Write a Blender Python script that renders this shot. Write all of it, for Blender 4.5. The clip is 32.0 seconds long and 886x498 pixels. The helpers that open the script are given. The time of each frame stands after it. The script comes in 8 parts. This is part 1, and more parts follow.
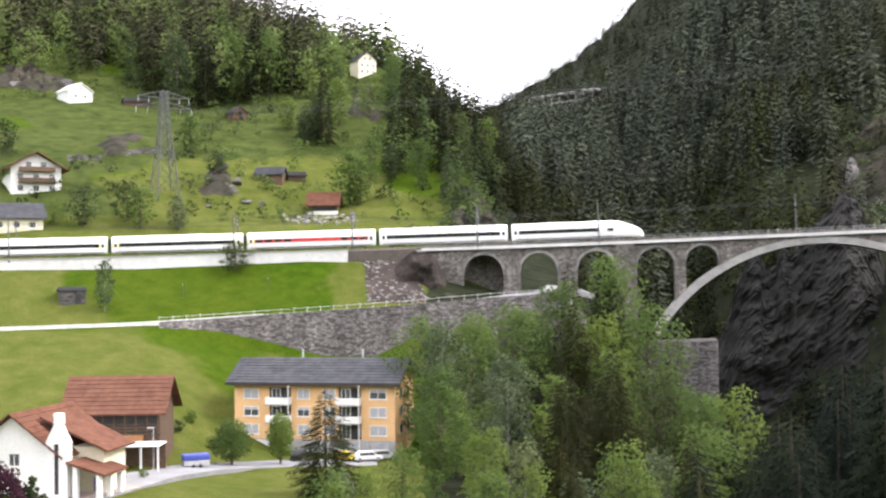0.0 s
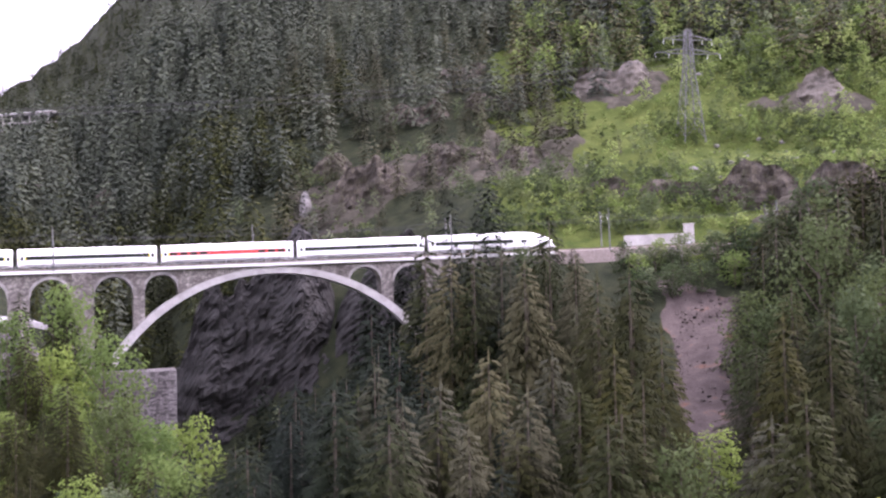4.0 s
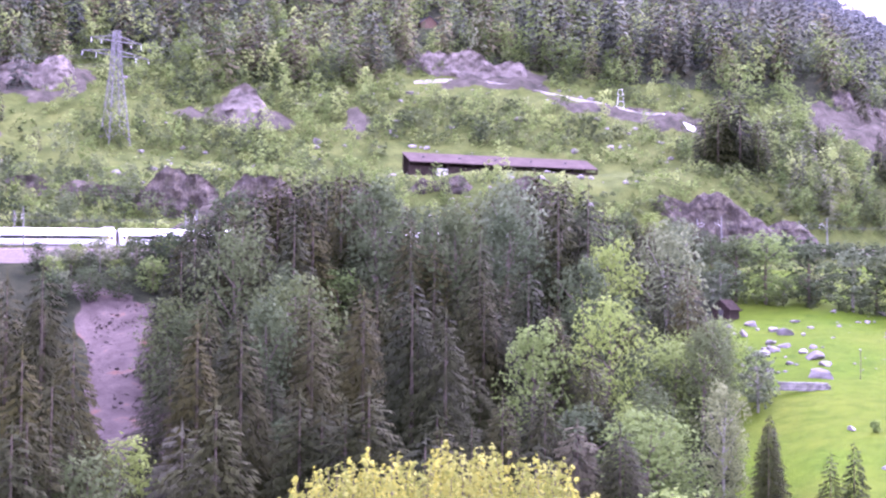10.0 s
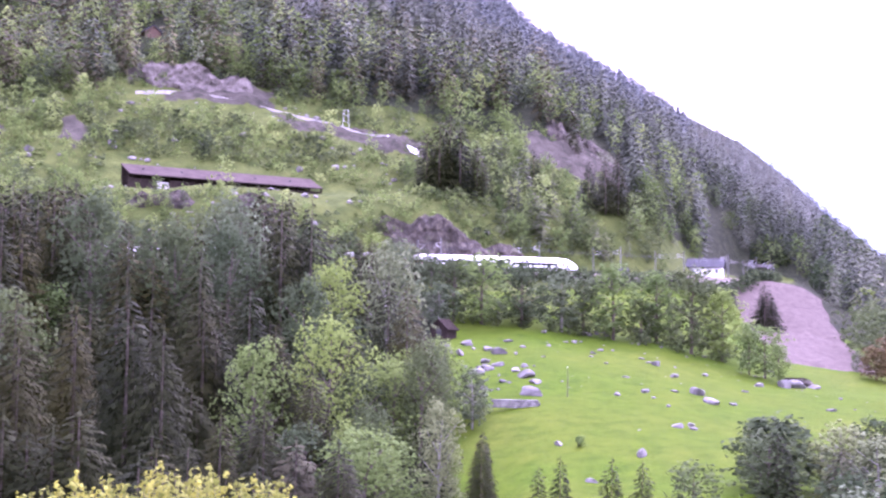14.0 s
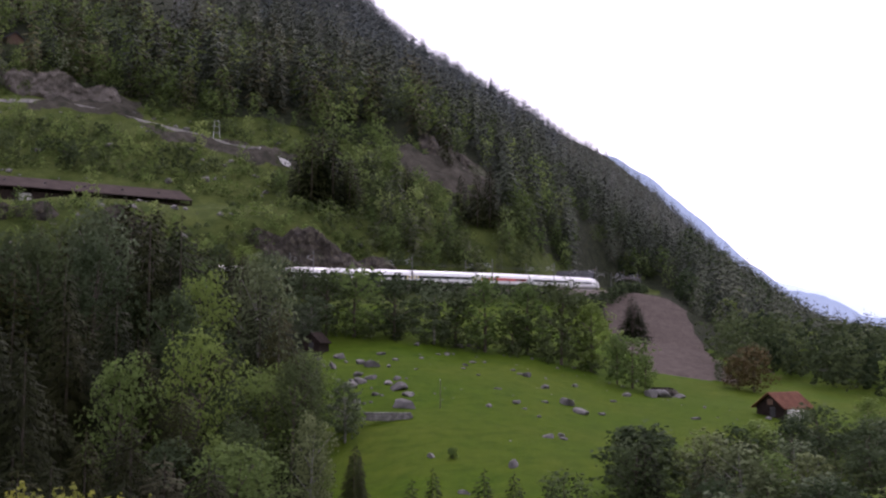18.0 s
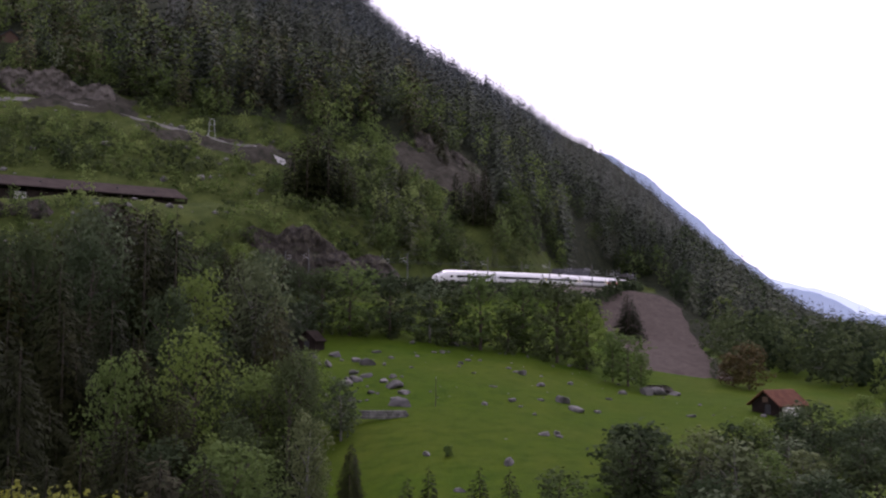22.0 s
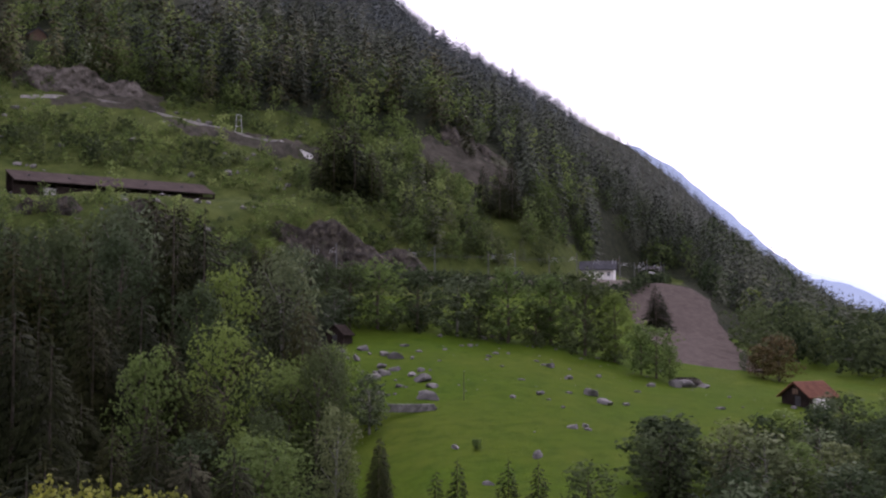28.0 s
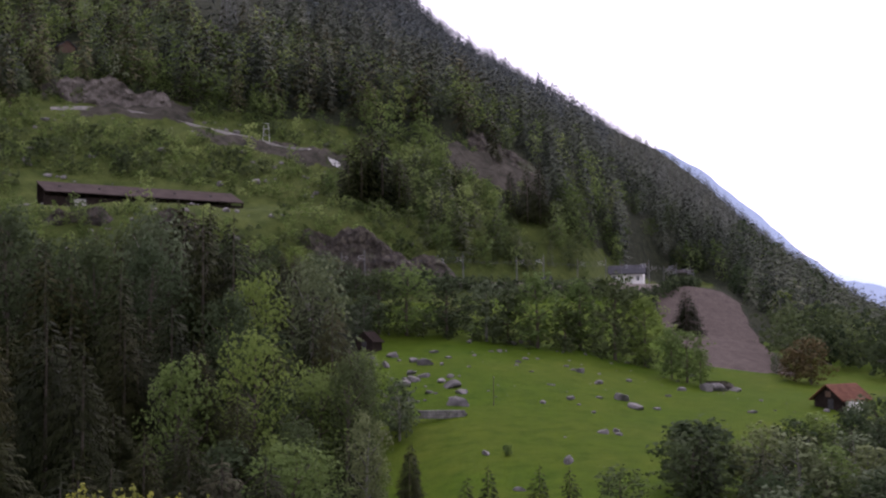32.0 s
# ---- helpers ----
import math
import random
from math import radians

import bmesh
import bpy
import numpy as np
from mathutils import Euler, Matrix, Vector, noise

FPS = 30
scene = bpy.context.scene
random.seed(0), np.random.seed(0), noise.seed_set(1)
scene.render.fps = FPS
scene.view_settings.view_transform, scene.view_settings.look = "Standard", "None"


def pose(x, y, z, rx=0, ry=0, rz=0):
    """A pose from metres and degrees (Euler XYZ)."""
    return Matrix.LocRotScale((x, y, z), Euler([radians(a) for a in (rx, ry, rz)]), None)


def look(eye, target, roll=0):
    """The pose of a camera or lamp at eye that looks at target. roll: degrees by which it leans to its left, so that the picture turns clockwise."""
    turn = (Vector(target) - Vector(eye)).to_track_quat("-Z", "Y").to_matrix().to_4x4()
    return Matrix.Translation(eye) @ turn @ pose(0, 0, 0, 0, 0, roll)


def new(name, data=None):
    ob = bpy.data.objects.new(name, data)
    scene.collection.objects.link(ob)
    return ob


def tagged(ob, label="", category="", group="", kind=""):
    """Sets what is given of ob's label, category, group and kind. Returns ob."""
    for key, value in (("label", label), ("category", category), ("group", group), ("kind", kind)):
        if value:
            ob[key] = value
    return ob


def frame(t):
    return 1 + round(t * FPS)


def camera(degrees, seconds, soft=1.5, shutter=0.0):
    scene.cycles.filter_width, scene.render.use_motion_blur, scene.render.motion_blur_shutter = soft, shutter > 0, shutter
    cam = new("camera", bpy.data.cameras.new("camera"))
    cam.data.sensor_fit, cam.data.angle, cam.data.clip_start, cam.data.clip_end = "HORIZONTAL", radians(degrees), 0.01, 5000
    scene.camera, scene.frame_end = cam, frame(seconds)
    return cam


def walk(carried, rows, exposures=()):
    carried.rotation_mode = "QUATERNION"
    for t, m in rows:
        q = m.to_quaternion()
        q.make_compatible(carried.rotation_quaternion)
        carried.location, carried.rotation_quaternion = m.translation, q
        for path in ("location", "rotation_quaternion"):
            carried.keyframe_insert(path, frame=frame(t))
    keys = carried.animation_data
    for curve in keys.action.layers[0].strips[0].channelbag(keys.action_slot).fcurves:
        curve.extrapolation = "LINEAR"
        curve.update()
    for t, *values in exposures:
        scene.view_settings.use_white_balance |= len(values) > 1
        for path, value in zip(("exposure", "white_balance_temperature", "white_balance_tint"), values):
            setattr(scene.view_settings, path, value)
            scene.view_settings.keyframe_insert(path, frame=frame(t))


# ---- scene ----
import itertools

cam = camera(40.32, 32.0, soft=2.3, shutter=0.3)
walk(cam, [
    (0.0, pose(0, 0, 0, 91.47, 0.82, 5.75)),
    (0.5, pose(0, 0, 0, 91.56, 0.79, 2.96)),
    (1.0, pose(0, 0, 0, 91.66, 0.60, 0.02)),
    (1.5, pose(0, 0, 0, 91.94, 0.70, -2.91)),
    (2.0, pose(0, 0, 0, 92.29, 0.73, -6.04)),
    (2.5, pose(0, 0, 0, 92.94, 0.58, -9.88)),
    (3.0, pose(0, 0, 0, 92.16, 0.79, -14.75)),
    (3.5, pose(0, 0, 0, 92.20, 1.09, -17.49)),
    (5.5, pose(0, 0, 0, 92.33, 0.80, -26.28)),
    (6.0, pose(0, 0, 0, 92.13, 0.79, -29.01)),
    (6.5, pose(0, 0, 0, 92.08, 0.57, -31.11)),
    (7.0, pose(0, 0, 0, 91.90, 0.31, -33.61)),
    (7.5, pose(0, 0, 0, 91.98, 0.10, -35.76)),
    (8.0, pose(0, 0, 0, 92.17, 0.03, -37.69)),
    (8.5, pose(0, 0, 0, 92.64, 0.14, -40.21)),
    (9.0, pose(0, 0, 0, 92.89, 0.04, -42.64)),
    (9.5, pose(0, 0, 0, 92.85, -0.13, -44.30)),
    (10.0, pose(0, 0, 0, 92.53, -0.42, -46.65)),
    (10.5, pose(0, 0, 0, 92.66, -0.63, -48.80)),
    (11.0, pose(0, 0, 0, 93.04, -0.60, -50.53)),
    (11.5, pose(0, 0, 0, 93.20, -0.67, -51.70)),
    (12.0, pose(0, 0, 0, 93.01, -0.76, -52.51)),
    (12.5, pose(0, 0, 0, 93.11, -0.75, -53.53)),
    (13.0, pose(0, 0, 0, 93.32, -0.80, -54.88)),
    (13.5, pose(0, 0, 0, 93.54, -0.79, -56.87)),
    (14.0, pose(0, 0, 0, 93.55, -0.93, -59.79)),
    (14.5, pose(0, 0, 0, 93.62, -1.23, -61.88)),
    (15.0, pose(0, 0, 0, 93.66, -1.32, -63.38)),
    (15.5, pose(0, 0, 0, 93.68, -1.33, -64.80)),
    (17.5, pose(0, 0, 0, 94.15, -0.63, -65.85)),
    (18.0, pose(0, 0, 0, 94.23, -0.50, -65.81)),
    (18.5, pose(0, 0, 0, 94.40, -0.43, -65.74)),
    (19.0, pose(0, 0, 0, 94.38, -0.27, -65.82)),
    (19.5, pose(0, 0, 0, 94.39, -0.28, -65.93)),
    (20.0, pose(0, 0, 0, 94.36, -0.25, -65.99)),
    (20.5, pose(0, 0, 0, 94.34, -0.32, -66.02)),
    (21.0, pose(0, 0, 0, 94.28, -0.41, -66.05)),
    (21.5, pose(0, 0, 0, 94.16, -0.46, -66.04)),
    (22.0, pose(0, 0, 0, 94.14, -0.43, -66.02)),
    (22.5, pose(0, 0, 0, 94.05, -0.26, -65.93)),
    (23.0, pose(0, 0, 0, 94.02, -0.23, -65.73)),
    (23.5, pose(0, 0, 0, 93.96, -0.32, -65.47)),
    (24.0, pose(0, 0, 0, 93.85, -0.27, -65.48)),
    (24.5, pose(0, 0, 0, 93.74, -0.37, -65.45)),
    (25.0, pose(0, 0, 0, 93.67, -0.29, -65.37)),
    (25.5, pose(0, 0, 0, 93.66, -0.21, -65.27)),
    (27.5, pose(0, 0, 0, 93.74, 0.02, -64.75)),
    (28.0, pose(0, 0, 0, 93.82, -0.10, -64.71)),
    (28.5, pose(0, 0, 0, 93.84, -0.13, -64.73)),
    (29.0, pose(0, 0, 0, 93.87, -0.10, -64.67)),
    (29.5, pose(0, 0, 0, 93.92, 0.07, -64.51)),
    (30.0, pose(0, 0, 0, 93.92, 0.29, -64.38)),
    (30.5, pose(0, 0, 0, 93.97, 0.39, -64.37)),
    (31.0, pose(0, 0, 0, 93.98, 0.47, -64.16)),
    (31.5, pose(0, 0, 0, 94.05, 0.48, -63.76)),
    (32.0, pose(0, 0, 0, 94.11, 0.47, -63.33)),
], exposures=[
    (0.0, 1.5, 6400, 18), (1.0, 1.7, 6400, 20), (2.0, 2.02, 6250, 28), (3.0, 2.05, 6100, 37), (5.5, 2.22, 5900, 48), (8.0, 2.8, 5500, 60), (9.0, 3.0, 5350, 70), (13.0, 3.02, 5350, 75), (14.5, 2.45, 5400, 66), (15.5, 1.95, 5700, 50), (17.5, 0.4, 6050, 36), (19.0, 0.26, 6050, 38), (20.5, 0.04, 6050, 38), (24.0, -0.02, 6050, 38), (28.0, 0.3, 6050, 38), (32.0, 0.36, 6050, 38),
])

# ---- light: bright overcast sky, veiled sun high on the right ----
SUN_AZ, SUN_EL = 86.0, 46.0
world = bpy.data.worlds.new("sky")
scene.world = world
world.use_nodes = True
wn, wl = world.node_tree.nodes, world.node_tree.links
wn.clear()
sky = wn.new("ShaderNodeTexSky")
sky.sky_type, sky.sun_disc = "NISHITA", False
sky.sun_elevation, sky.sun_rotation = radians(SUN_EL), radians(SUN_AZ)
sky.dust_density, sky.ozone_density, sky.air_density = 4.0, 1.0, 1.0
cloud = wn.new("ShaderNodeMix")
cloud.data_type = "RGBA"
cloud.inputs[0].default_value = 0.86
cloud.inputs[7].default_value = (13.5, 13.7, 14.0, 1)
bg = wn.new("ShaderNodeBackground")
bg.inputs[1].default_value = 0.1
wo = wn.new("ShaderNodeOutputWorld")
wl.new(sky.outputs[0], cloud.inputs[6])
wl.new(cloud.outputs[2], bg.inputs[0])
wl.new(bg.outputs[0], wo.inputs[0])
sun = new("sun", bpy.data.lights.new("sun", "SUN"))
sun.data.energy, sun.data.angle, sun.data.color = 1.5, radians(22), (1.0, 0.95, 0.86)
az_, el_ = radians(SUN_AZ), radians(SUN_EL)
sun.matrix_world = look((math.sin(az_) * math.cos(el_) * 100, math.cos(az_) * math.cos(el_) * 100, math.sin(el_) * 100), (0, 0, 0))


# ---- materials ----
def nodes_of(name, rough=0.85, metal=0.0, spec=0.3):
    m = bpy.data.materials.new(name)
    m.use_nodes = True
    nt = m.node_tree
    b = nt.nodes["Principled BSDF"]
    b.inputs["Roughness"].default_value = rough
    b.inputs["Metallic"].default_value = metal
    b.inputs["Specular IOR Level"].default_value = spec
    return m, nt, b


def tex(nt, kind, scale, detail=4.0, coord="Object", stretch=None):
    c = nt.nodes.new("ShaderNodeTexCoord")
    out = c.outputs[coord]
    if stretch:
        mp = nt.nodes.new("ShaderNodeMapping")
        mp.inputs["Scale"].default_value = stretch
        nt.links.new(out, mp.inputs[0])
        out = mp.outputs[0]
    n = nt.nodes.new("ShaderNodeTexNoise" if kind == "noise" else "ShaderNodeTexVoronoi")
    n.inputs["Scale"].default_value = scale
    if kind == "noise":
        n.inputs["Detail"].default_value = detail
        n.inputs["Roughness"].default_value = 0.62
    nt.links.new(out, n.inputs["Vector"])
    return n


def ramp(nt, src, stops):
    r = nt.nodes.new("ShaderNodeValToRGB")
    while len(r.color_ramp.elements) < len(stops):
        r.color_ramp.elements.new(0.5)
    for e, (p, c) in zip(r.color_ramp.elements, stops):
        e.position, e.color = p, (*c, 1)
    nt.links.new(src, r.inputs[0])
    return r.outputs[0]


def mixed(nt, fac, a, b, mode="MIX"):
    m = nt.nodes.new("ShaderNodeMix")
    m.data_type, m.blend_type = "RGBA", mode
    for i, v in ((0, fac), (6, a), (7, b)):
        if isinstance(v, (int, float)):
            m.inputs[i].default_value = v
        elif isinstance(v, tuple):
            m.inputs[i].default_value = (*v, 1)
        else:
            nt.links.new(v, m.inputs[i])
    return m.outputs[2]


def bump(nt, b, src, strength=0.5, dist=0.1):
    n = nt.nodes.new("ShaderNodeBump")
    n.inputs["Strength"].default_value, n.inputs["Distance"].default_value = strength, dist
    nt.links.new(src, n.inputs["Height"])
    nt.links.new(n.outputs[0], b.inputs["Normal"])


def surface(name, c1, c2, scale=1.0, fine=12.0, rough=0.85, metal=0.0, spec=0.3, relief=0.3, dist=0.05, vary=0.0, stretch=None):
    """Two tones on a coarse scale, fine grain over it, relief; vary: change from piece to piece."""
    m, nt, b = nodes_of(name, rough, metal, spec)
    n1, n2 = tex(nt, "noise", scale, 5, stretch=stretch), tex(nt, "noise", scale * fine, 3, stretch=stretch)
    col = ramp(nt, n1.outputs[0], [(0.32, c1), (0.68, c2)])
    g = ramp(nt, n2.outputs[0], [(0.25, (0.72, 0.72, 0.72)), (0.75, (1.15, 1.15, 1.15))])
    col = mixed(nt, 1.0, col, g, "MULTIPLY")
    if vary:
        oi = nt.nodes.new("ShaderNodeObjectInfo")
        v = ramp(nt, oi.outputs["Random"], [(0, (1 - vary,) * 3), (1, (1 + vary,) * 3)])
        col = mixed(nt, 1.0, col, v, "MULTIPLY")
    nt.links.new(col, b.inputs["Base Color"])
    if relief:
        bump(nt, b, n2.outputs[0], relief, dist)
    return m


def foliage(name, dark, mid, light, trans=0.25):
    """Leaves: tone changes from tree to tree, less from spray to spray; some light comes through."""
    m, nt, b = nodes_of(name, 0.75, 0, 0.05)
    geo = nt.nodes.new("ShaderNodeNewGeometry")
    tone = nt.nodes.new("ShaderNodeAttribute")
    tone.attribute_name = "tone"
    n = tex(nt, "noise", 0.35, 3)

    def scaled(src, k, add=None):
        f = nt.nodes.new("ShaderNodeMath")
        f.operation = "MULTIPLY_ADD"
        f.inputs[1].default_value = k
        f.inputs[2].default_value = 0.0
        nt.links.new(src, f.inputs[0])
        if add is not None:
            nt.links.new(add, f.inputs[2])
        return f.outputs[0]

    f = scaled(tone.outputs["Fac"], 0.8, scaled(geo.outputs["Random Per Island"], 0.06, scaled(n.outputs[0], 0.22)))
    col = ramp(nt, f, [(0.18, dark), (0.52, mid), (0.92, light)])
    oi = nt.nodes.new("ShaderNodeObjectInfo")
    v = ramp(nt, oi.outputs["Random"], [(0, (0.68, 0.74, 0.74)), (0.5, (1, 1, 1)), (1, (1.26, 1.2, 0.95))])
    col = mixed(nt, 1.0, col, v, "MULTIPLY")
    nt.links.new(col, b.inputs["Base Color"])
    t = nt.nodes.new("ShaderNodeBsdfTranslucent")
    nt.links.new(col, t.inputs[0])
    mx = nt.nodes.new("ShaderNodeMixShader")
    mx.inputs[0].default_value = trans
    nt.links.new(b.outputs[0], mx.inputs[1])
    nt.links.new(t.outputs[0], mx.inputs[2])
    nt.links.new(mx.outputs[0], nt.nodes["Material Output"].inputs[0])
    return m


M_SPRUCE = foliage("spruce_needles", (0.006, 0.008, 0.0035), (0.015, 0.019, 0.0065), (0.035, 0.041, 0.013), trans=0.1)
M_SPRUCE_BROWN = foliage("spruce_brown_tips", (0.008, 0.009, 0.0035), (0.020, 0.022, 0.0065), (0.045, 0.045, 0.012), trans=0.1)
# spruce for the far heights: distance haze is put into its blue-grey colour
M_SPRUCE_FAR_HAZE = foliage("needles_in_far_haze", (0.038, 0.046, 0.047), (0.074, 0.086, 0.087), (0.106, 0.120, 0.114), trans=0.15)
# spruce needles again, with the gorge's shade put into the colour
M_SPRUCE_SHADE = foliage("fir_needles", (0.003, 0.005, 0.003), (0.006, 0.010, 0.006), (0.013, 0.019, 0.011), trans=0.08)
M_PINE = foliage("pine_needles", (0.018, 0.020, 0.012), (0.044, 0.045, 0.027), (0.080, 0.081, 0.046), trans=0.15)
# spruce beyond the railway: lightened and greyed to carry the haze in its colour
M_SPRUCE_HAZE = foliage("needles_in_haze", (0.029, 0.036, 0.027), (0.061, 0.071, 0.050), (0.096, 0.108, 0.072), trans=0.15)
M_LEAF = foliage("spring_leaves", (0.042, 0.062, 0.018), (0.110, 0.160, 0.046), (0.190, 0.240, 0.082), trans=0.5)
M_LEAF_DEEP = foliage("green_leaves", (0.020, 0.031, 0.014), (0.049, 0.069, 0.031), (0.092, 0.117, 0.052), trans=0.4)
M_LEAF_PALE = foliage("pale_leaves", (0.045, 0.060, 0.030), (0.095, 0.12, 0.062), (0.17, 0.195, 0.115), trans=0.3)
M_LEAF_YELLOW = foliage("yellow_green_leaves", (0.070, 0.088, 0.016), (0.175, 0.190, 0.038), (0.33, 0.335, 0.085), trans=0.4)
M_LEAF_RUST = foliage("rust_leaves", (0.040, 0.034, 0.014), (0.088, 0.066, 0.028), (0.145, 0.11, 0.05), trans=0.2)
M_LEAF_PURPLE = foliage("purple_leaves", (0.015, 0.006, 0.010), (0.04, 0.014, 0.024), (0.08, 0.03, 0.045), trans=0.2)
M_BARK = surface("bark", (0.05, 0.04, 0.03), (0.12, 0.10, 0.08), 3, 8, 0.95)
M_BARK_PALE = surface("birch_bark", (0.12, 0.115, 0.10), (0.24, 0.23, 0.21), 3, 8, 0.9)
M_BOULDER = surface("boulder", (0.065, 0.063, 0.060), (0.160, 0.153, 0.144), 0.9, 9, 0.92, relief=0.6, dist=0.1, vary=0.3)
M_SCREE = surface("scree", (0.034, 0.028, 0.024), (0.078, 0.062, 0.053), 0.5, 14, 0.95, relief=0.9, dist=0.3, vary=0.3)
M_STONE = surface("dressed_stone", (0.16, 0.155, 0.145), (0.34, 0.32, 0.30), 0.6, 10, 0.9, relief=0.6, dist=0.06, vary=0.25)
M_WALLSTONE = surface("wall_stone", (0.11, 0.105, 0.10), (0.22, 0.21, 0.20), 1.2, 9, 0.93, relief=0.6, dist=0.05, vary=0.35)
M_CONCRETE = surface("concrete", (0.28, 0.27, 0.255), (0.42, 0.405, 0.385), 0.5, 14, 0.9, relief=0.2, vary=0.06)
M_WHITEWALL = surface("pale_concrete", (0.6, 0.59, 0.57), (0.74, 0.73, 0.71), 0.4, 14, 0.9, relief=0.15, vary=0.05)
M_BALLAST = surface("ballast", (0.075, 0.063, 0.054), (0.15, 0.128, 0.11), 3, 7, 0.97, relief=0.8, dist=0.06)
M_ASPHALT = surface("asphalt", (0.20, 0.20, 0.205), (0.28, 0.28, 0.285), 0.3, 30, 0.9, relief=0.2, dist=0.01)
M_RAIL = surface("rail_steel", (0.16, 0.12, 0.10), (0.3, 0.26, 0.23), 4, 6, 0.45, metal=0.8, relief=0)
M_STEEL = surface("galvanised_steel", (0.40, 0.41, 0.42), (0.55, 0.56, 0.57), 2, 8, 0.5, metal=0.4, relief=0.05)
M_PYLON = surface("pylon_steel", (0.085, 0.088, 0.088), (0.15, 0.153, 0.153), 2, 8, 0.7, metal=0.1, relief=0.05)
M_WHITE = surface("white_paint", (0.76, 0.76, 0.75), (0.83, 0.83, 0.82), 0.4, 12, 0.35, spec=0.5, relief=0.02, dist=0.01)
M_RED = surface("red_paint", (0.50, 0.03, 0.03), (0.58, 0.045, 0.04), 0.4, 12, 0.35, spec=0.5, relief=0)
M_YELLOW = surface("yellow_paint", (0.75, 0.58, 0.05), (0.82, 0.65, 0.08), 0.6, 10, 0.4, relief=0)
M_BLUE = surface("blue_paint", (0.05, 0.07, 0.30), (0.08, 0.10, 0.38), 0.6, 10, 0.4, relief=0)
M_DARKBAND = surface("dark_glass_band", (0.012, 0.013, 0.016), (0.03, 0.031, 0.036), 0.5, 6, 0.12, spec=0.6, relief=0)
# dark metal parts, and panels that stand in for shade in openings
M_DARK = surface("dark_metal_and_shade", (0.03, 0.03, 0.032), (0.06, 0.06, 0.06), 1.5, 8, 0.6, metal=0.3, relief=0.1)
M_TILE = surface("red_roof_tiles", (0.100, 0.046, 0.030), (0.165, 0.076, 0.050), 0.8, 10, 0.9, spec=0.06, relief=0.4, dist=0.03)
M_TILE_BROWN = surface("brown_roof_tiles", (0.105, 0.050, 0.034), (0.165, 0.080, 0.055), 0.6, 10, 0.9, spec=0.06, relief=0.4, dist=0.03)
M_SLATE = surface("slate_roof", (0.048, 0.049, 0.054), (0.082, 0.084, 0.092), 0.6, 10, 0.85, spec=0.12, relief=0.3, dist=0.02)
M_GALROOF = surface("rusty_brown_sheet", (0.036, 0.028, 0.025), (0.060, 0.047, 0.041), 0.35, 12, 0.95, spec=0.04, relief=0.3, dist=0.03)
M_BOARD = surface("dark_boards", (0.016, 0.012, 0.010), (0.034, 0.026, 0.021), 1.0, 8, 0.95, spec=0.05, relief=0.4, dist=0.02, vary=0.15)
M_ROCK_PALE = surface("pale_rock", (0.062, 0.056, 0.046), (0.140, 0.124, 0.102), 0.4, 9, 0.95, relief=0.8, dist=0.25)
# gorge rock: the deep shade down there is this dark colour
M_ROCK_SHADE = surface("rock_in_shade", (0.008, 0.008, 0.007), (0.027, 0.026, 0.023), 0.5, 9, 0.8, relief=0.8, dist=0.25)
M_ORANGE = surface("orange_render", (0.76, 0.46, 0.22), (0.82, 0.52, 0.27), 0.3, 20, 0.9, relief=0.1, dist=0.01)
M_CREAM = surface("cream_render", (0.74, 0.68, 0.50), (0.81, 0.75, 0.58), 0.3, 20, 0.9, relief=0.1, dist=0.01)
M_RENDER = surface("white_render", (0.76, 0.75, 0.72), (0.83, 0.82, 0.79), 0.3, 20, 0.9, relief=0.1, dist=0.01)
M_WOOD = surface("weathered_wood", (0.07, 0.045, 0.03), (0.16, 0.105, 0.07), 1.2, 8, 0.9, relief=0.5, dist=0.02, stretch=(1, 1, 6), vary=0.15)
M_WOOD_ORANGE = surface("new_wood", (0.42, 0.20, 0.08), (0.55, 0.28, 0.12), 1.2, 8, 0.8, relief=0.3, dist=0.02)
M_GLASS = surface("window_glass", (0.05, 0.055, 0.06), (0.10, 0.11, 0.12), 0.7, 5, 0.08, spec=0.8, relief=0)
M_SHUTTER = surface("roller_shutter", (0.36, 0.36, 0.38), (0.46, 0.46, 0.48), 0.7, 8, 0.7, relief=0.1)
M_PAVING = surface("pink_paving", (0.33, 0.25, 0.23), (0.44, 0.35, 0.32), 0.5, 20, 0.9, relief=0.2)


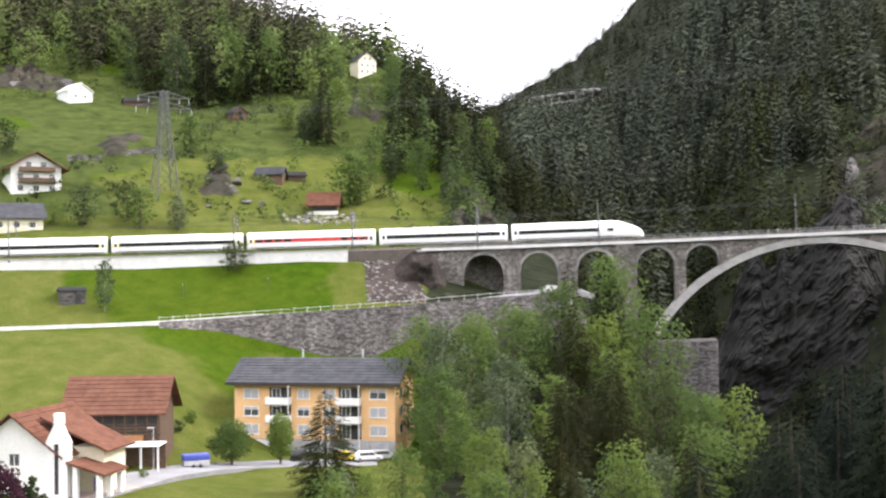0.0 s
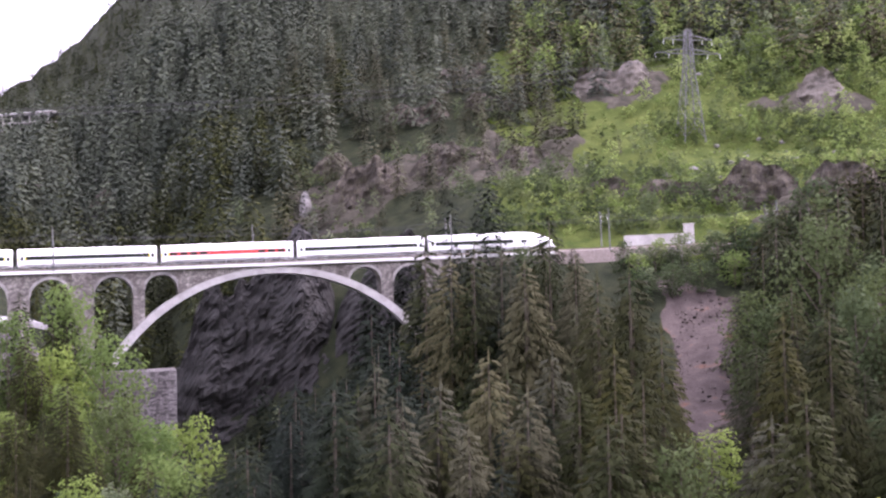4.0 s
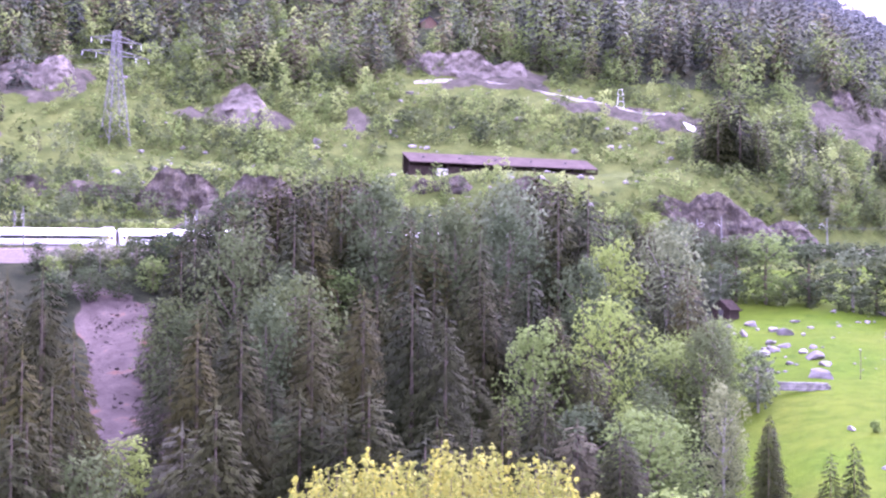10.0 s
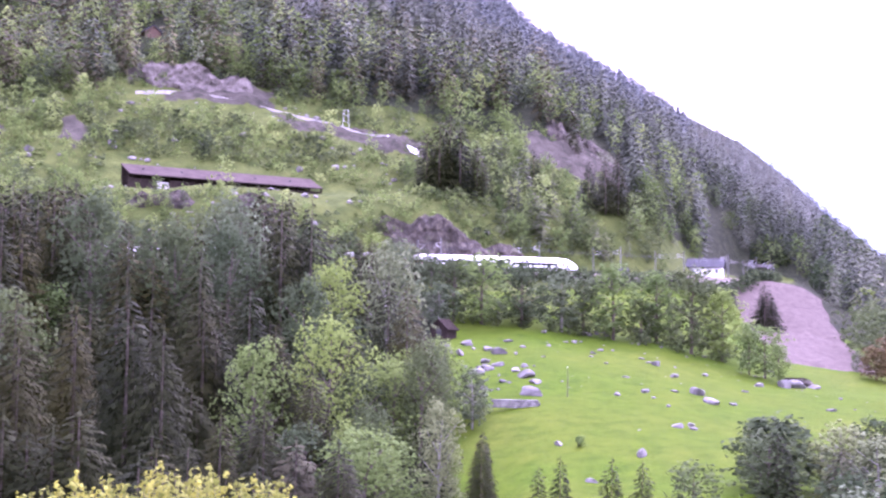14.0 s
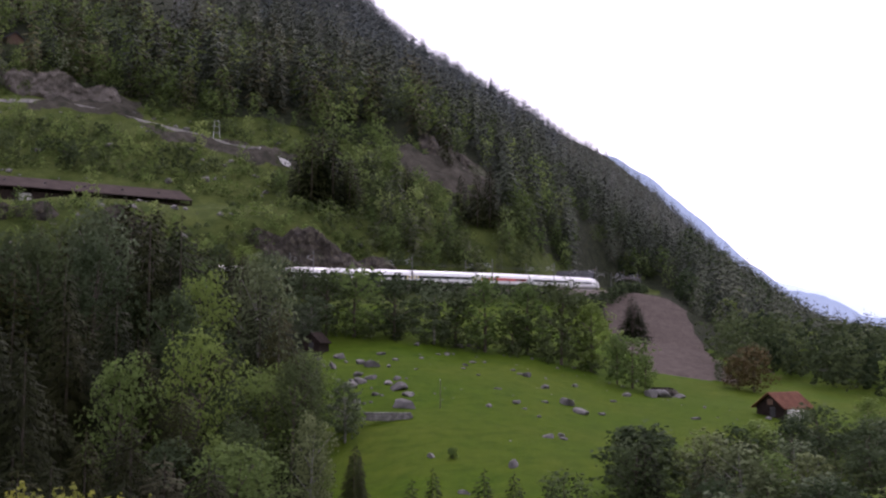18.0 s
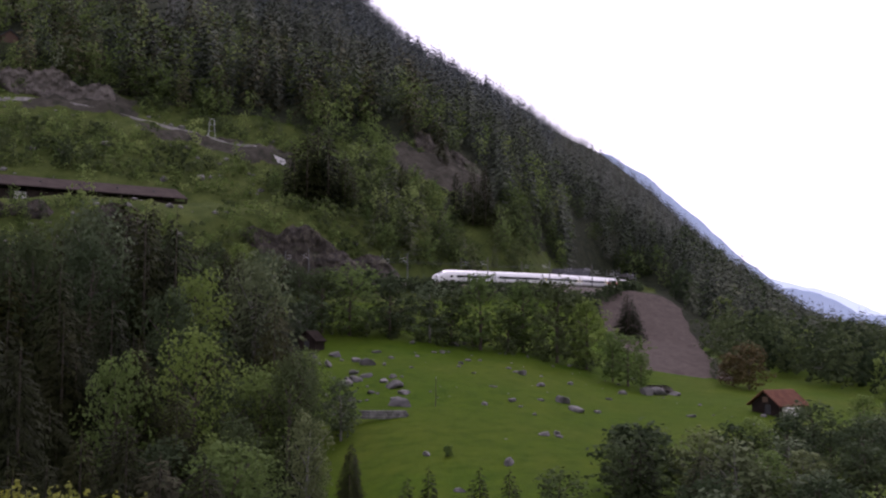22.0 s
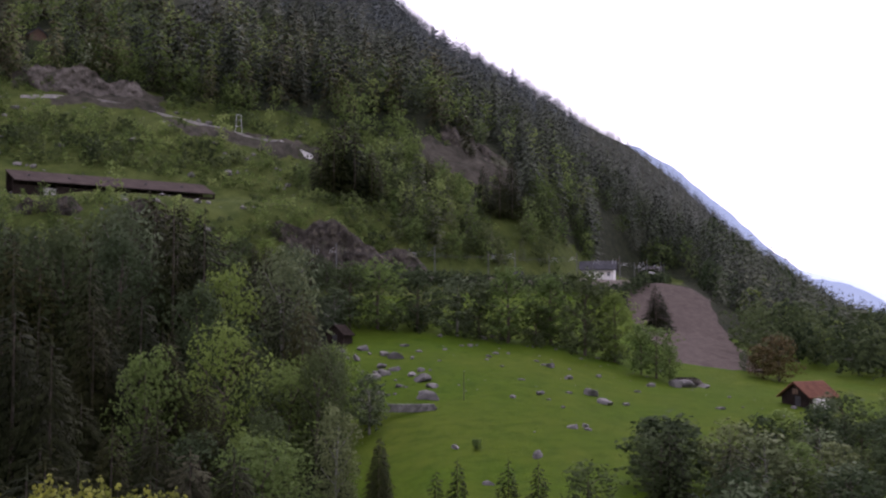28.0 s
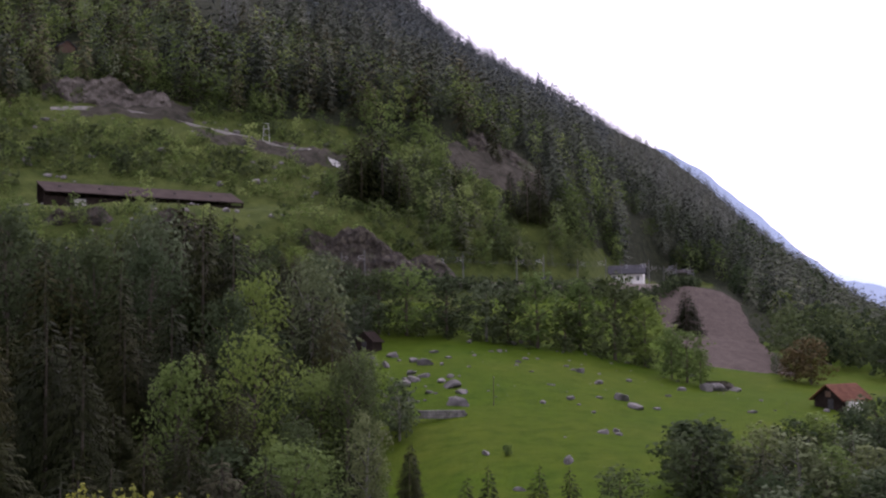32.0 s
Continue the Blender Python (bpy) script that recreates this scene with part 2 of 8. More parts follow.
def stonework(name, c1, c2, size, joint, flat=1.5):
    """Coursed masonry: blocks that differ in tone, darker joints, streaks below."""
    m, nt, b = nodes_of(name, 0.92, 0, 0.2)
    v = tex(nt, "voronoi", 1.0 / size, stretch=(1, 1, flat))
    e = tex(nt, "voronoi", 1.0 / size, stretch=(1, 1, flat))
    e.feature = "DISTANCE_TO_EDGE"
    sep = nt.nodes.new("ShaderNodeSeparateColor")
    nt.links.new(v.outputs["Color"], sep.inputs[0])
    col = ramp(nt, sep.outputs[0], [(0.1, c1), (0.85, c2)])
    col = mixed(nt, ramp(nt, e.outputs[0], [(0.0, (1, 1, 1)), (0.07, (0, 0, 0))]), col, joint)
    w = ramp(nt, tex(nt, "noise", 0.25, 6).outputs[0], [(0.3, (0.66, 0.65, 0.64)), (0.7, (1.12, 1.12, 1.1))])
    streak = ramp(nt, tex(nt, "noise", 0.6, 4, stretch=(1, 1, 0.12)).outputs[0], [(0.35, (0.68, 0.67, 0.66)), (0.6, (1.05, 1.05, 1.05)), (0.75, (1.5, 1.5, 1.5))])
    col = mixed(nt, 1.0, mixed(nt, 1.0, col, w, "MULTIPLY"), streak, "MULTIPLY")
    nt.links.new(col, b.inputs["Base Color"])
    bump(nt, b, e.outputs[0], 0.6, 0.12)
    return m


M_STONEWORK = stonework("viaduct_masonry", (0.125, 0.115, 0.105), (0.26, 0.24, 0.22), 0.62, (0.085, 0.08, 0.075))
M_DRYWALL = stonework("retaining_wall_masonry", (0.075, 0.070, 0.068), (0.215, 0.20, 0.195), 0.62, (0.04, 0.038, 0.036), 2.1)


def rock_material():
    """Grey rock: broken faces of different tone, dark clefts, stains and lichen."""
    m, nt, b = nodes_of("grey_rock", 0.93, 0, 0.2)
    v = tex(nt, "voronoi", 0.55, stretch=(1.5, 1.5, 0.8))
    e = tex(nt, "voronoi", 0.55, stretch=(1.5, 1.5, 0.8))
    e.feature = "DISTANCE_TO_EDGE"
    sep = nt.nodes.new("ShaderNodeSeparateColor")
    nt.links.new(v.outputs["Color"], sep.inputs[0])
    fine, big = tex(nt, "noise", 1.8, 8), tex(nt, "noise", 0.12, 5)
    col = ramp(nt, sep.outputs[0], [(0.0, (0.036, 0.032, 0.025)), (1.0, (0.092, 0.081, 0.062))])
    col = mixed(nt, 1.0, col, ramp(nt, fine.outputs[0], [(0.3, (0.55, 0.54, 0.54)), (0.7, (1.3, 1.28, 1.26))]), "MULTIPLY")
    col = mixed(nt, ramp(nt, e.outputs[0], [(0.0, (1, 1, 1)), (0.05, (0, 0, 0))]), col, (0.03, 0.028, 0.028))
    col = mixed(nt, ramp(nt, big.outputs[0], [(0.52, (0, 0, 0)), (0.66, (0.8, 0.8, 0.8))]), col, (0.05, 0.06, 0.028))
    nt.links.new(col, b.inputs["Base Color"])
    bump(nt, b, fine.outputs[0], 0.9, 0.6)
    return m


M_ROCK = rock_material()


# ---- plan: railway line ----
LINE_STEP = 3.0
line_s = np.arange(-240.0, 781.0, LINE_STEP)
BEND = np.interp(line_s, [-240, -60, 0, 60, 120, 180, 240, 300, 360, 420, 480, 780],
                 [0.0027, 0.00273, 0.00277, 0.00256, 0.0019, 0.0009, -0.00035, -0.0018, -0.00314, -0.00361, -0.0036, -0.0034])
zero = int(round(240 / LINE_STEP))
line_h = np.cumsum(BEND) * LINE_STEP
line_h += 1.6193 - line_h[zero]
line_x, line_y = np.cumsum(np.sin(line_h)) * LINE_STEP, np.cumsum(np.cos(line_h)) * LINE_STEP
line_x += 246.14 * math.sin(radians(3.74)) - line_x[zero]
line_y += 246.14 * math.cos(radians(3.74)) - line_y[zero]
line_z = np.interp(line_s, [-240, -118, -27, 0, 126, 437, 780], [3.6, 5.6, 7.2, 7.75, 10.85, 17.9, 25.6])


def on_line(s, off=0.0, dz=0.0):
    """The point at s along the line, off to its right-hand side (towards the village), dz above the rails."""
    h = np.interp(s, line_s, line_h)
    return Vector((float(np.interp(s, line_s, line_x) + off * math.cos(h)), float(np.interp(s, line_s, line_y) - off * math.sin(h)), float(np.interp(s, line_s, line_z) + dz)))


def line_pose(s, off=0.0, dz=0.0):
    """A frame on the line: x along it, y to the hill side, z up."""
    a, b = on_line(s - 8.5, off, dz), on_line(s + 8.5, off, dz)
    d = b - a
    return Matrix.Translation((a + b) / 2) @ Matrix.Rotation(math.atan2(d.y, d.x), 4, "Z") @ Matrix.Rotation(-math.atan2(d.z, d.xy.length), 4, "Y")


# ---- plan: ground, as cross-sections outwards from the viewpoint ----
# each: bearing; valley floor, floor's far edge, wall foot, road edges, line's near and far shoulder, four heights up the hill, behind
SECTIONS = []


def section(bearing, *nodes):
    SECTIONS.append((bearing, nodes))


section(-60, (100, -26), (165, -25), (219, -12), (222, -10), (230, -9.8), (262, 0), (275, 3), (320, 18), (400, 45), (480, 70), (700, 160), (1000, 180))
section(-30, (100, -25), (165, -23.2), (219, -8.6), (222, -7.8), (229, -7.6), (250, 2.3), (261, 4.6), (300, 22), (400, 56), (480, 94), (700, 215), (1000, 240))
section(-20, (100, -25.2), (165, -23.6), (219, -8.2), (222, -7.3), (229, -7.1), (247.5, 2.9), (258, 5.2), (300, 21), (400, 58), (480, 94), (700, 205), (1000, 220))
section(-16, (100, -26), (184, -25.6), (221, -10.2), (222.5, -6.6), (229, -6.4), (245.5, 3.4), (256, 5.7), (300, 19), (400, 60), (480, 94), (640, 150), (1000, 130))
section(-12, (100, -26), (193, -26.2), (221.5, -13.4), (223, -5.8), (229.5, -5.6), (244, 4.0), (255, 6.2), (300, 17), (400, 60), (480, 90), (560, 106), (1000, 60))
section(-8, (100, -26), (193, -26.4), (222, -13.8), (223.5, -5), (230, -4.8), (243, 3.4), (254, 6.6), (290, 14), (380, 52), (440, 78), (520, 86), (1000, 20))
section(-5.2, (100, -26), (186, -26.2), (222.5, -13.6), (224, -4.2), (231, -4.0), (242, -1.5), (254, 2), (280, 8), (340, 34), (400, 47), (440, 50), (1000, 20))
section(-3, (100, -27), (172, -27), (223.5, -13), (225, -3.6), (234, -3.4), (242, -3), (252, -3), (270, 2), (320, 11), (380, 28), (1000, 148), (2000, 60))
section(0, (100, -29), (168, -28), (223, -14), (226, -3), (238, -2.8), (243, -2.8), (252, -2.8), (290, 1), (360, 8), (520, 50), (1100, 200), (2000, 120))
section(3, (100, -32), (165, -31), (212, -25), (226, -17), (236, -16), (243, -15), (250, -16), (290, -18), (400, 10), (620, 90), (1300, 282), (2000, 300))
section(6, (100, -36), (165, -38), (215, -46), (230, -44), (238, -40), (244, -38), (252, -40), (290, -30), (380, 20), (520, 92), (1300, 372), (2000, 420))
section(10, (100, -36), (165, -40), (215, -50), (230, -52), (238, -52), (244, -50), (256, -46), (284, -8), (330, 20), (450, 88), (700, 225), (1100, 420))
section(16, (100, -36), (165, -36), (215, -34), (230, -30), (238, -26), (246, -22), (258, -18), (284, 4), (336, 32), (450, 95), (700, 238), (1100, 430))
section(21, (100, -38), (150, -34), (210, -18), (225, -8), (236, -1), (246, 6.2), (258, 8.6), (285, 22), (338, 38), (450, 100), (700, 240), (1100, 430))
section(30, (100, -38), (140, -32), (205, -11), (225, -3), (242, 5), (251, 7.6), (263, 10.2), (290, 22), (326, 35), (345, 44), (430, 94), (1100, 480))
section(40, (100, -38), (140, -31), (200, -13), (230, -2), (254, 6), (266, 9.5), (278, 12), (302, 25), (326, 35.5), (346, 38), (430, 84), (1100, 480))
section(50, (100, -40), (140, -31), (200, -15), (240, -2), (272, 8), (285, 11.8), (297, 14), (316, 31), (328, 36), (350, 37.5), (430, 80), (1100, 440))
section(57, (100, -36), (140, -28), (200, -15), (255, -2), (290, 8), (304, 13.2), (317, 15), (336, 33), (345, 37), (368, 38.5), (440, 78), (1400, 510))
section(64, (100, -25), (150, -20), (220, -9), (285, 1), (316, 9.5), (332, 14), (346, 15.7), (372, 34), (385, 40), (410, 51), (480, 88), (1400, 350))
section(70, (100, -23), (150, -19), (230, -9), (310, 0), (352, 8), (374, 14.6), (392, 16.6), (425, 36), (440, 44), (470, 56), (560, 86), (1400, 250))
section(73.6, (100, -23), (150, -19), (240, -11), (330, -4), (392, 2), (428, 16.4), (462, 18.0), (535, 21), (560, 42), (600, 58), (640, 72), (1400, 195))
section(76, (100, -23), (150, -20), (240, -12), (330, -6), (392, -1), (438, 16.2), (515, 19.0), (545, 21), (575, 40), (620, 52), (680, 62), (1400, 152))
section(79, (100, -23), (150, -20), (240, -13), (330, -9), (392, -6), (440, 1), (520, 10), (560, 16), (600, 22), (650, 29), (700, 34), (1400, 86))
section(83, (100, -23), (150, -21), (240, -14.5), (330, -12), (392, -10), (440, -9), (520, -6), (580, -2), (640, 1), (690, 3), (740, 5), (1400, 10))
section(88, (100, -24), (150, -22), (240, -17), (330, -15), (392, -14), (440, -13), (520, -12), (600, -11), (700, -10), (750, -9.5), (800, -9), (1400, -10))
section(100, (100, -26), (150, -25), (240, -24), (330, -24), (392, -24), (440, -24), (520, -24), (600, -20), (700, -10), (750, 0), (800, 10), (1400, 60))
section(180, (60, -4), (150, -6), (240, -4), (330, 4), (392, 14), (440, 24), (520, 50), (600, 80), (700, 120), (800, 170), (900, 220), (1200, 380))
section(300, (100, -26), (165, -25), (219, -12), (222, -10), (230, -9.8), (262, 0), (275, 3), (320, 18), (400, 45), (480, 70), (700, 160), (1000, 180))

sec_az = np.array([s[0] for s in SECTIONS], float)
sec_r = np.array([[n[0] for n in s[1]] for s in SECTIONS], float)
sec_z = np.array([[n[1] for n in s[1]] for s in SECTIONS], float)


def hash2(i, j, seed):
    n = (i.astype(np.int64) * 374761393 + j.astype(np.int64) * 668265263 + seed * 1442695041) & 0x7FFFFFFF
    n = ((n ^ (n >> 13)) * 1274126177) & 0x7FFFFFFF
    return ((n ^ (n >> 16)) & 0xFFFFFF) / float(0xFFFFFF)


def value_noise(x, y, seed=0):
    i, j = np.floor(x), np.floor(y)
    u, v = x - i, y - j
    u, v = u * u * (3 - 2 * u), v * v * (3 - 2 * v)
    a, b, c, d = hash2(i, j, seed), hash2(i + 1, j, seed), hash2(i, j + 1, seed), hash2(i + 1, j + 1, seed)
    return (a + (b - a) * u) * (1 - v) + (c + (d - c) * u) * v - 0.5


def fbm(x, y, size, octaves=4, seed=0):
    t, amp = 0.0, 1.0
    for k in range(octaves):
        t = t + amp * value_noise(x / size * 2 ** k + 17.3 * k, y / size * 2 ** k - 9.1 * k, seed + k)
        amp *= 0.5
    return t


def smooth01(x):
    x = np.clip(x, 0, 1)
    return x * x * (3 - 2 * x)


def ground_z(az, r, detail=True):
    """Height of the ground at bearing az (degrees) and distance r; arrays of one shape."""
    az, r = np.atleast_1d(np.asarray(az, float)), np.atleast_1d(np.asarray(r, float))
    shape = np.broadcast(az, r).shape
    az, r = np.broadcast_to(az, shape).ravel(), np.broadcast_to(r, shape).ravel()
    a = np.where(az > 300, az - 360, np.where(az < -60, az + 360, az))
    k = sec_r.shape[1]
    rr = np.zeros((len(a), k + 2))
    zz = np.zeros((len(a), k + 2))
    for i in range(k):
        for off, w in ((-0.6, 0.25), (0, 0.5), (0.6, 0.25)):
            rr[:, i + 1] += w * np.interp(a + off, sec_az, sec_r[:, i])
            zz[:, i + 1] += w * np.interp(a + off, sec_az, sec_z[:, i])
    rr[:, 0], zz[:, 0] = 6.0, -1.7
    rr[:, -1], zz[:, -1] = 4800.0, -260.0
    z = np.full(len(a), -1.7)
    for i in range(k + 1):
        r0, r1 = rr[:, i], rr[:, i + 1]
        hit = (r >= r0) & (r < r1)
        f = np.clip((r - r0) / np.maximum(r1 - r0, 0.01), 0, 1)
        z = np.where(hit, zz[:, i] + (zz[:, i + 1] - zz[:, i]) * f, z)
    z = np.where(r >= rr[:, -1], zz[:, -1], z)
    if detail:
        x, y = r * np.sin(np.radians(a)), r * np.cos(np.radians(a))
        up = smooth01((r - rr[:, 7] - 2) / 25)
        low = smooth01((r - 30) / 60) * smooth01((rr[:, 4] - 2 - r) / 20)
        wild = smooth01((a - 2) / 6) * smooth01((62 - a) / 4)
        z = z + up * (3.0 * fbm(x, y, 38, 5, 1) + np.minimum(r / 60, 22) * fbm(x, y, 190, 3, 5) * smooth01((r - rr[:, 7]) / 150))
        z = z + low * (0.5 + 3.5 * wild) * fbm(x, y, 30, 4, 9)
    return z.reshape(shape)


def at(az, r, dz=0.0):
    """A point on the ground."""
    z = float(ground_z(az, r)[0])
    return Vector((r * math.sin(radians(az)), r * math.cos(radians(az)), z + dz))


# ---- ground: one sheet to the horizon ----
def grid_mesh(name, vx, faces, mats, index=None, smooth=True):
    """A mesh from arrays: vx (n, 3), faces (m, k) of one size."""
    me = bpy.data.meshes.new(name)
    n, k = faces.shape
    me.vertices.add(len(vx))
    me.vertices.foreach_set("co", np.ascontiguousarray(vx, np.float32).ravel())
    me.loops.add(n * k)
    me.loops.foreach_set("vertex_index", np.ascontiguousarray(faces, np.int32).ravel())
    me.polygons.add(n)
    me.polygons.foreach_set("loop_start", np.arange(0, n * k, k, dtype=np.int32))
    for m in mats:
        me.materials.append(m)
    if index is not None:
        me.polygons.foreach_set("material_index", np.ascontiguousarray(index, np.int32))
    me.polygons.foreach_set("use_smooth", np.full(n, smooth, bool))
    me.update(calc_edges=True)
    return me


def bump01(v, lo, hi, soft):
    return smooth01((v - lo) / soft + 0.5) * smooth01((hi - v) / soft + 0.5)


def cover(az, r):
    """How far each cover reaches, 0 to 1: rough hillside, forest floor, rock, scree, spoil, drier grass; the rest is meadow."""
    x, y = r * np.sin(np.radians(az)), r * np.cos(np.radians(az))
    sh = np.interp(az, sec_az, sec_r[:, 6])
    wa, wr = fbm(x, y, 14, 4, 35) * 1.7, fbm(x, y, 13, 4, 36) * 13
    rough = np.maximum(bump01(az, 22, 66, 3) * bump01(r - sh, -6, 400, 8) * smooth01((436 - r) / 18 + 0.5), bump01(az, -60, -3, 2) * bump01(r, 285, 460, 20) * smooth01(fbm(x, y, 60, 3, 77) * 3 + 0.55))
    rough = np.maximum(rough, bump01(az, 58, 76, 2) * bump01(r - sh, -30, 40, 14))
    wood = bump01(az, -6.5, 60, 2) * bump01(sh - r, 6, 400, 8)
    wood = np.maximum(wood, bump01(az, -4, 25, 2) * bump01(r - sh, 2, 4000, 6))
    wood = np.maximum(wood, smooth01((r - 392) / 20) * bump01(az, 22, 95, 2))
    wood = np.maximum(wood, smooth01((r - 445) / 30) * bump01(az, -70, 0, 2))
    wood = np.maximum(wood, bump01(az, 60, 95, 2) * bump01(r - sh, 22, 4000, 12))
    rock = np.zeros(az.shape)
    for a0, a1, r0, r1 in ((12, 25.5, 316, 352), (31, 40, 282, 299), (41.5, 43.2, 366, 380), (25.8, 30, 374, 402), (34.9, 38.9, 372, 398), (63.8, 68.2, 425, 470),
                           (44.5, 51.5, 410, 434), (52, 59, 398, 412), (-27, -22.5, 408, 432), (-21.5, -19, 325, 345), (-17, -15, 303, 325), (-10.5, -8.5, 372, 412), (-5.6, -2.4, 258, 330), (-7.6, -5.2, 233, 243)):
        rock = np.maximum(rock, bump01(az + wa, a0, a1, 1.2) * bump01(r + wr, r0, r1, 7) * smooth01(fbm(x, y, 16, 3, 41) * 2.4 + 0.75))
    scree = np.maximum(bump01(az + wa + (r - 205) * 0.012, 30.3, 34.0, 0.7) * bump01(r + wr, 168, 236, 5), bump01(az + wa * 0.3, -9.6, -6.6, 0.5) * bump01(r, 231, 247, 3))
    spoil = bump01(az + wa * 0.25, np.interp(r, [300, 447], [75.6, 72.8]), np.interp(r, [300, 380, 447], [79.5, 78.6, 77.0]), 0.5) * bump01(r + wr * 0.5, 300, 447, 6)
    dry = smooth01((-3 - az) / 2) * smooth01((420 - r) / 30) * smooth01(fbm(x, y, 30, 3, 91) * 2 + 0.62)
    return rough, wood * (1 - rough), rock, scree, spoil, dry * (1 - wood) * 0.92


def ground_material(names):
    """Meadow with the other covers laid over it, each with a ragged edge."""
    m, nt, b = nodes_of("ground_cover", 0.95, 0, 0.03)
    edge = tex(nt, "noise", 0.16, 6)
    grain = tex(nt, "noise", 4.0, 4)
    big = tex(nt, "noise", 0.03, 4)

    def tone(c1, c2, scale, detail=5):
        return ramp(nt, tex(nt, "noise", scale, detail).outputs[0], [(0.33, c1), (0.67, c2)])

    col = mixed(nt, ramp(nt, big.outputs[0], [(0.36, (0, 0, 0)), (0.64, (1, 1, 1))]), tone((0.024, 0.053, 0.003), (0.048, 0.083, 0.004), 0.35), tone((0.034, 0.060, 0.004), (0.064, 0.087, 0.008), 0.3))
    tones = [tone((0.028, 0.044, 0.010), (0.066, 0.082, 0.021), 0.22), tone((0.010, 0.014, 0.008), (0.028, 0.032, 0.017), 0.3), tone((0.020, 0.021, 0.015), (0.066, 0.060, 0.047), 0.28, 8), ramp(nt, tex(nt, "noise", 0.22, 8).outputs[0], [(0.3, (0.034, 0.028, 0.025)), (0.58, (0.075, 0.062, 0.056)), (0.70, (0.12, 0.062, 0.038))]), tone((0.056, 0.046, 0.039), (0.088, 0.072, 0.061), 0.5, 8), tone((0.058, 0.078, 0.012), (0.098, 0.106, 0.026), 0.25)]
    for name, t in sorted(zip(names, tones), key=lambda q: q[0] != "dry"):
        at_ = nt.nodes.new("ShaderNodeAttribute")
        at_.attribute_name = name
        k = nt.nodes.new("ShaderNodeMath")
        k.operation = "ADD"
        nt.links.new(at_.outputs["Fac"], k.inputs[0])
        nt.links.new(edge.outputs[0], k.inputs[1])
        col = mixed(nt, ramp(nt, k.outputs[0], [(0.93, (0, 0, 0)), (1.04, (1, 1, 1))] if name != "dry" else [(0.75, (0, 0, 0)), (1.5, (1, 1, 1))]), col, t)
    g = ramp(nt, grain.outputs[0], [(0.25, (0.66, 0.66, 0.66)), (0.75, (1.25, 1.25, 1.25))])
    nt.links.new(mixed(nt, 1.0, col, g, "MULTIPLY"), b.inputs["Base Color"])
    bump(nt, b, grain.outputs[0], 0.7, 0.3)
    return m


az_fine = np.concatenate([np.arange(-60, -28, 1.0), np.arange(-28, 90, 0.3), np.arange(90, 300, 4.0)])
r_rings = np.concatenate([[0.5, 3, 6, 10, 20, 40, 60], np.arange(75, 200, 6.0), np.arange(200, 360, 1.8), np.arange(360, 480, 3.0), np.arange(480, 900, 12.0), np.geomspace(900, 4800, 26)])
GA, GR = np.meshgrid(az_fine, r_rings, indexing="ij")
GZ = ground_z(GA, GR)
cov = cover(GA, GR)
# outcrops and scree break the surface
GX, GY = GR * np.sin(np.radians(GA)), GR * np.cos(np.radians(GA))
GZ = GZ + cov[2] * (np.abs(fbm(GX, GY, 11, 4, 61)) * 7.0 + np.abs(fbm(GX, GY, 4, 2, 63)) * 2.0) * smooth01((GR - 250) / 12) + (cov[3] + cov[4]) * fbm(GX, GY, 5, 3, 62) * 0.9
gv = np.stack([GX, GY, GZ], -1).reshape(-1, 3)
na, nr = GA.shape
ii, jj = np.meshgrid(np.arange(na), np.arange(nr - 1), indexing="ij")
i2 = (ii + 1) % na
gf = np.stack([ii * nr + jj, ii * nr + jj + 1, i2 * nr + jj + 1, i2 * nr + jj], -1).reshape(-1, 4)[:, ::-1]
COVERS = ("rough", "wood", "rock", "scree", "spoil", "dry")
ground = new("ground", grid_mesh("ground", gv, gf, [ground_material(COVERS)]))
for cname, w in zip(COVERS, cov):
    ground.data.attributes.new(cname, "FLOAT", "POINT").data.foreach_set("value", np.ascontiguousarray(w, np.float32).ravel())
tagged(ground, "steep green alpine valley ground with meadow, scree and rock", "ground", kind="structure")


# ---- building helpers ----
def part(name, bm_or_mesh, mat, parent=None, label=""):
    """Links a bmesh or mesh as one object under a thing or a part."""
    if isinstance(bm_or_mesh, bmesh.types.BMesh):
        me = bpy.data.meshes.new(name)
        bm_or_mesh.normal_update()
        bm_or_mesh.to_mesh(me)
        bm_or_mesh.free()
    else:
        me = bm_or_mesh
    if mat is not None and not me.materials:
        me.materials.append(mat)
    ob = new(name, me)
    ob.parent = parent
    if label:
        ob["label"] = label
    return ob


def thing(name, m, label, category, group="", kind=""):
    e = new(name)
    e.empty_display_size = 0.5
    e.matrix_basis = m
    return tagged(e, label, category, group, kind)


def add_box(bm, x0, x1, y0, y1, z0, z1, m=None):
    v = [bm.verts.new((x, y, z)) for z in (z0, z1) for y in (y0, y1) for x in (x0, x1)]
    if m is not None:
        for q in v:
            q.co = m @ q.co
    for f in ((0, 2, 3, 1), (4, 5, 7, 6), (0, 1, 5, 4), (2, 6, 7, 3), (0, 4, 6, 2), (1, 3, 7, 5)):
        bm.faces.new([v[i] for i in f])
    return v


def box(x0, x1, y0, y1, z0, z1, bevel=0.0, m=None):
    bm = bmesh.new()
    add_box(bm, x0, x1, y0, y1, z0, z1, m)
    if bevel:
        bmesh.ops.bevel(bm, geom=bm.edges[:], offset=bevel, segments=1, affect="EDGES")
    return bm


def boxes(*bs):
    bm = bmesh.new()
    for b in bs:
        add_box(bm, *b)
    return bm


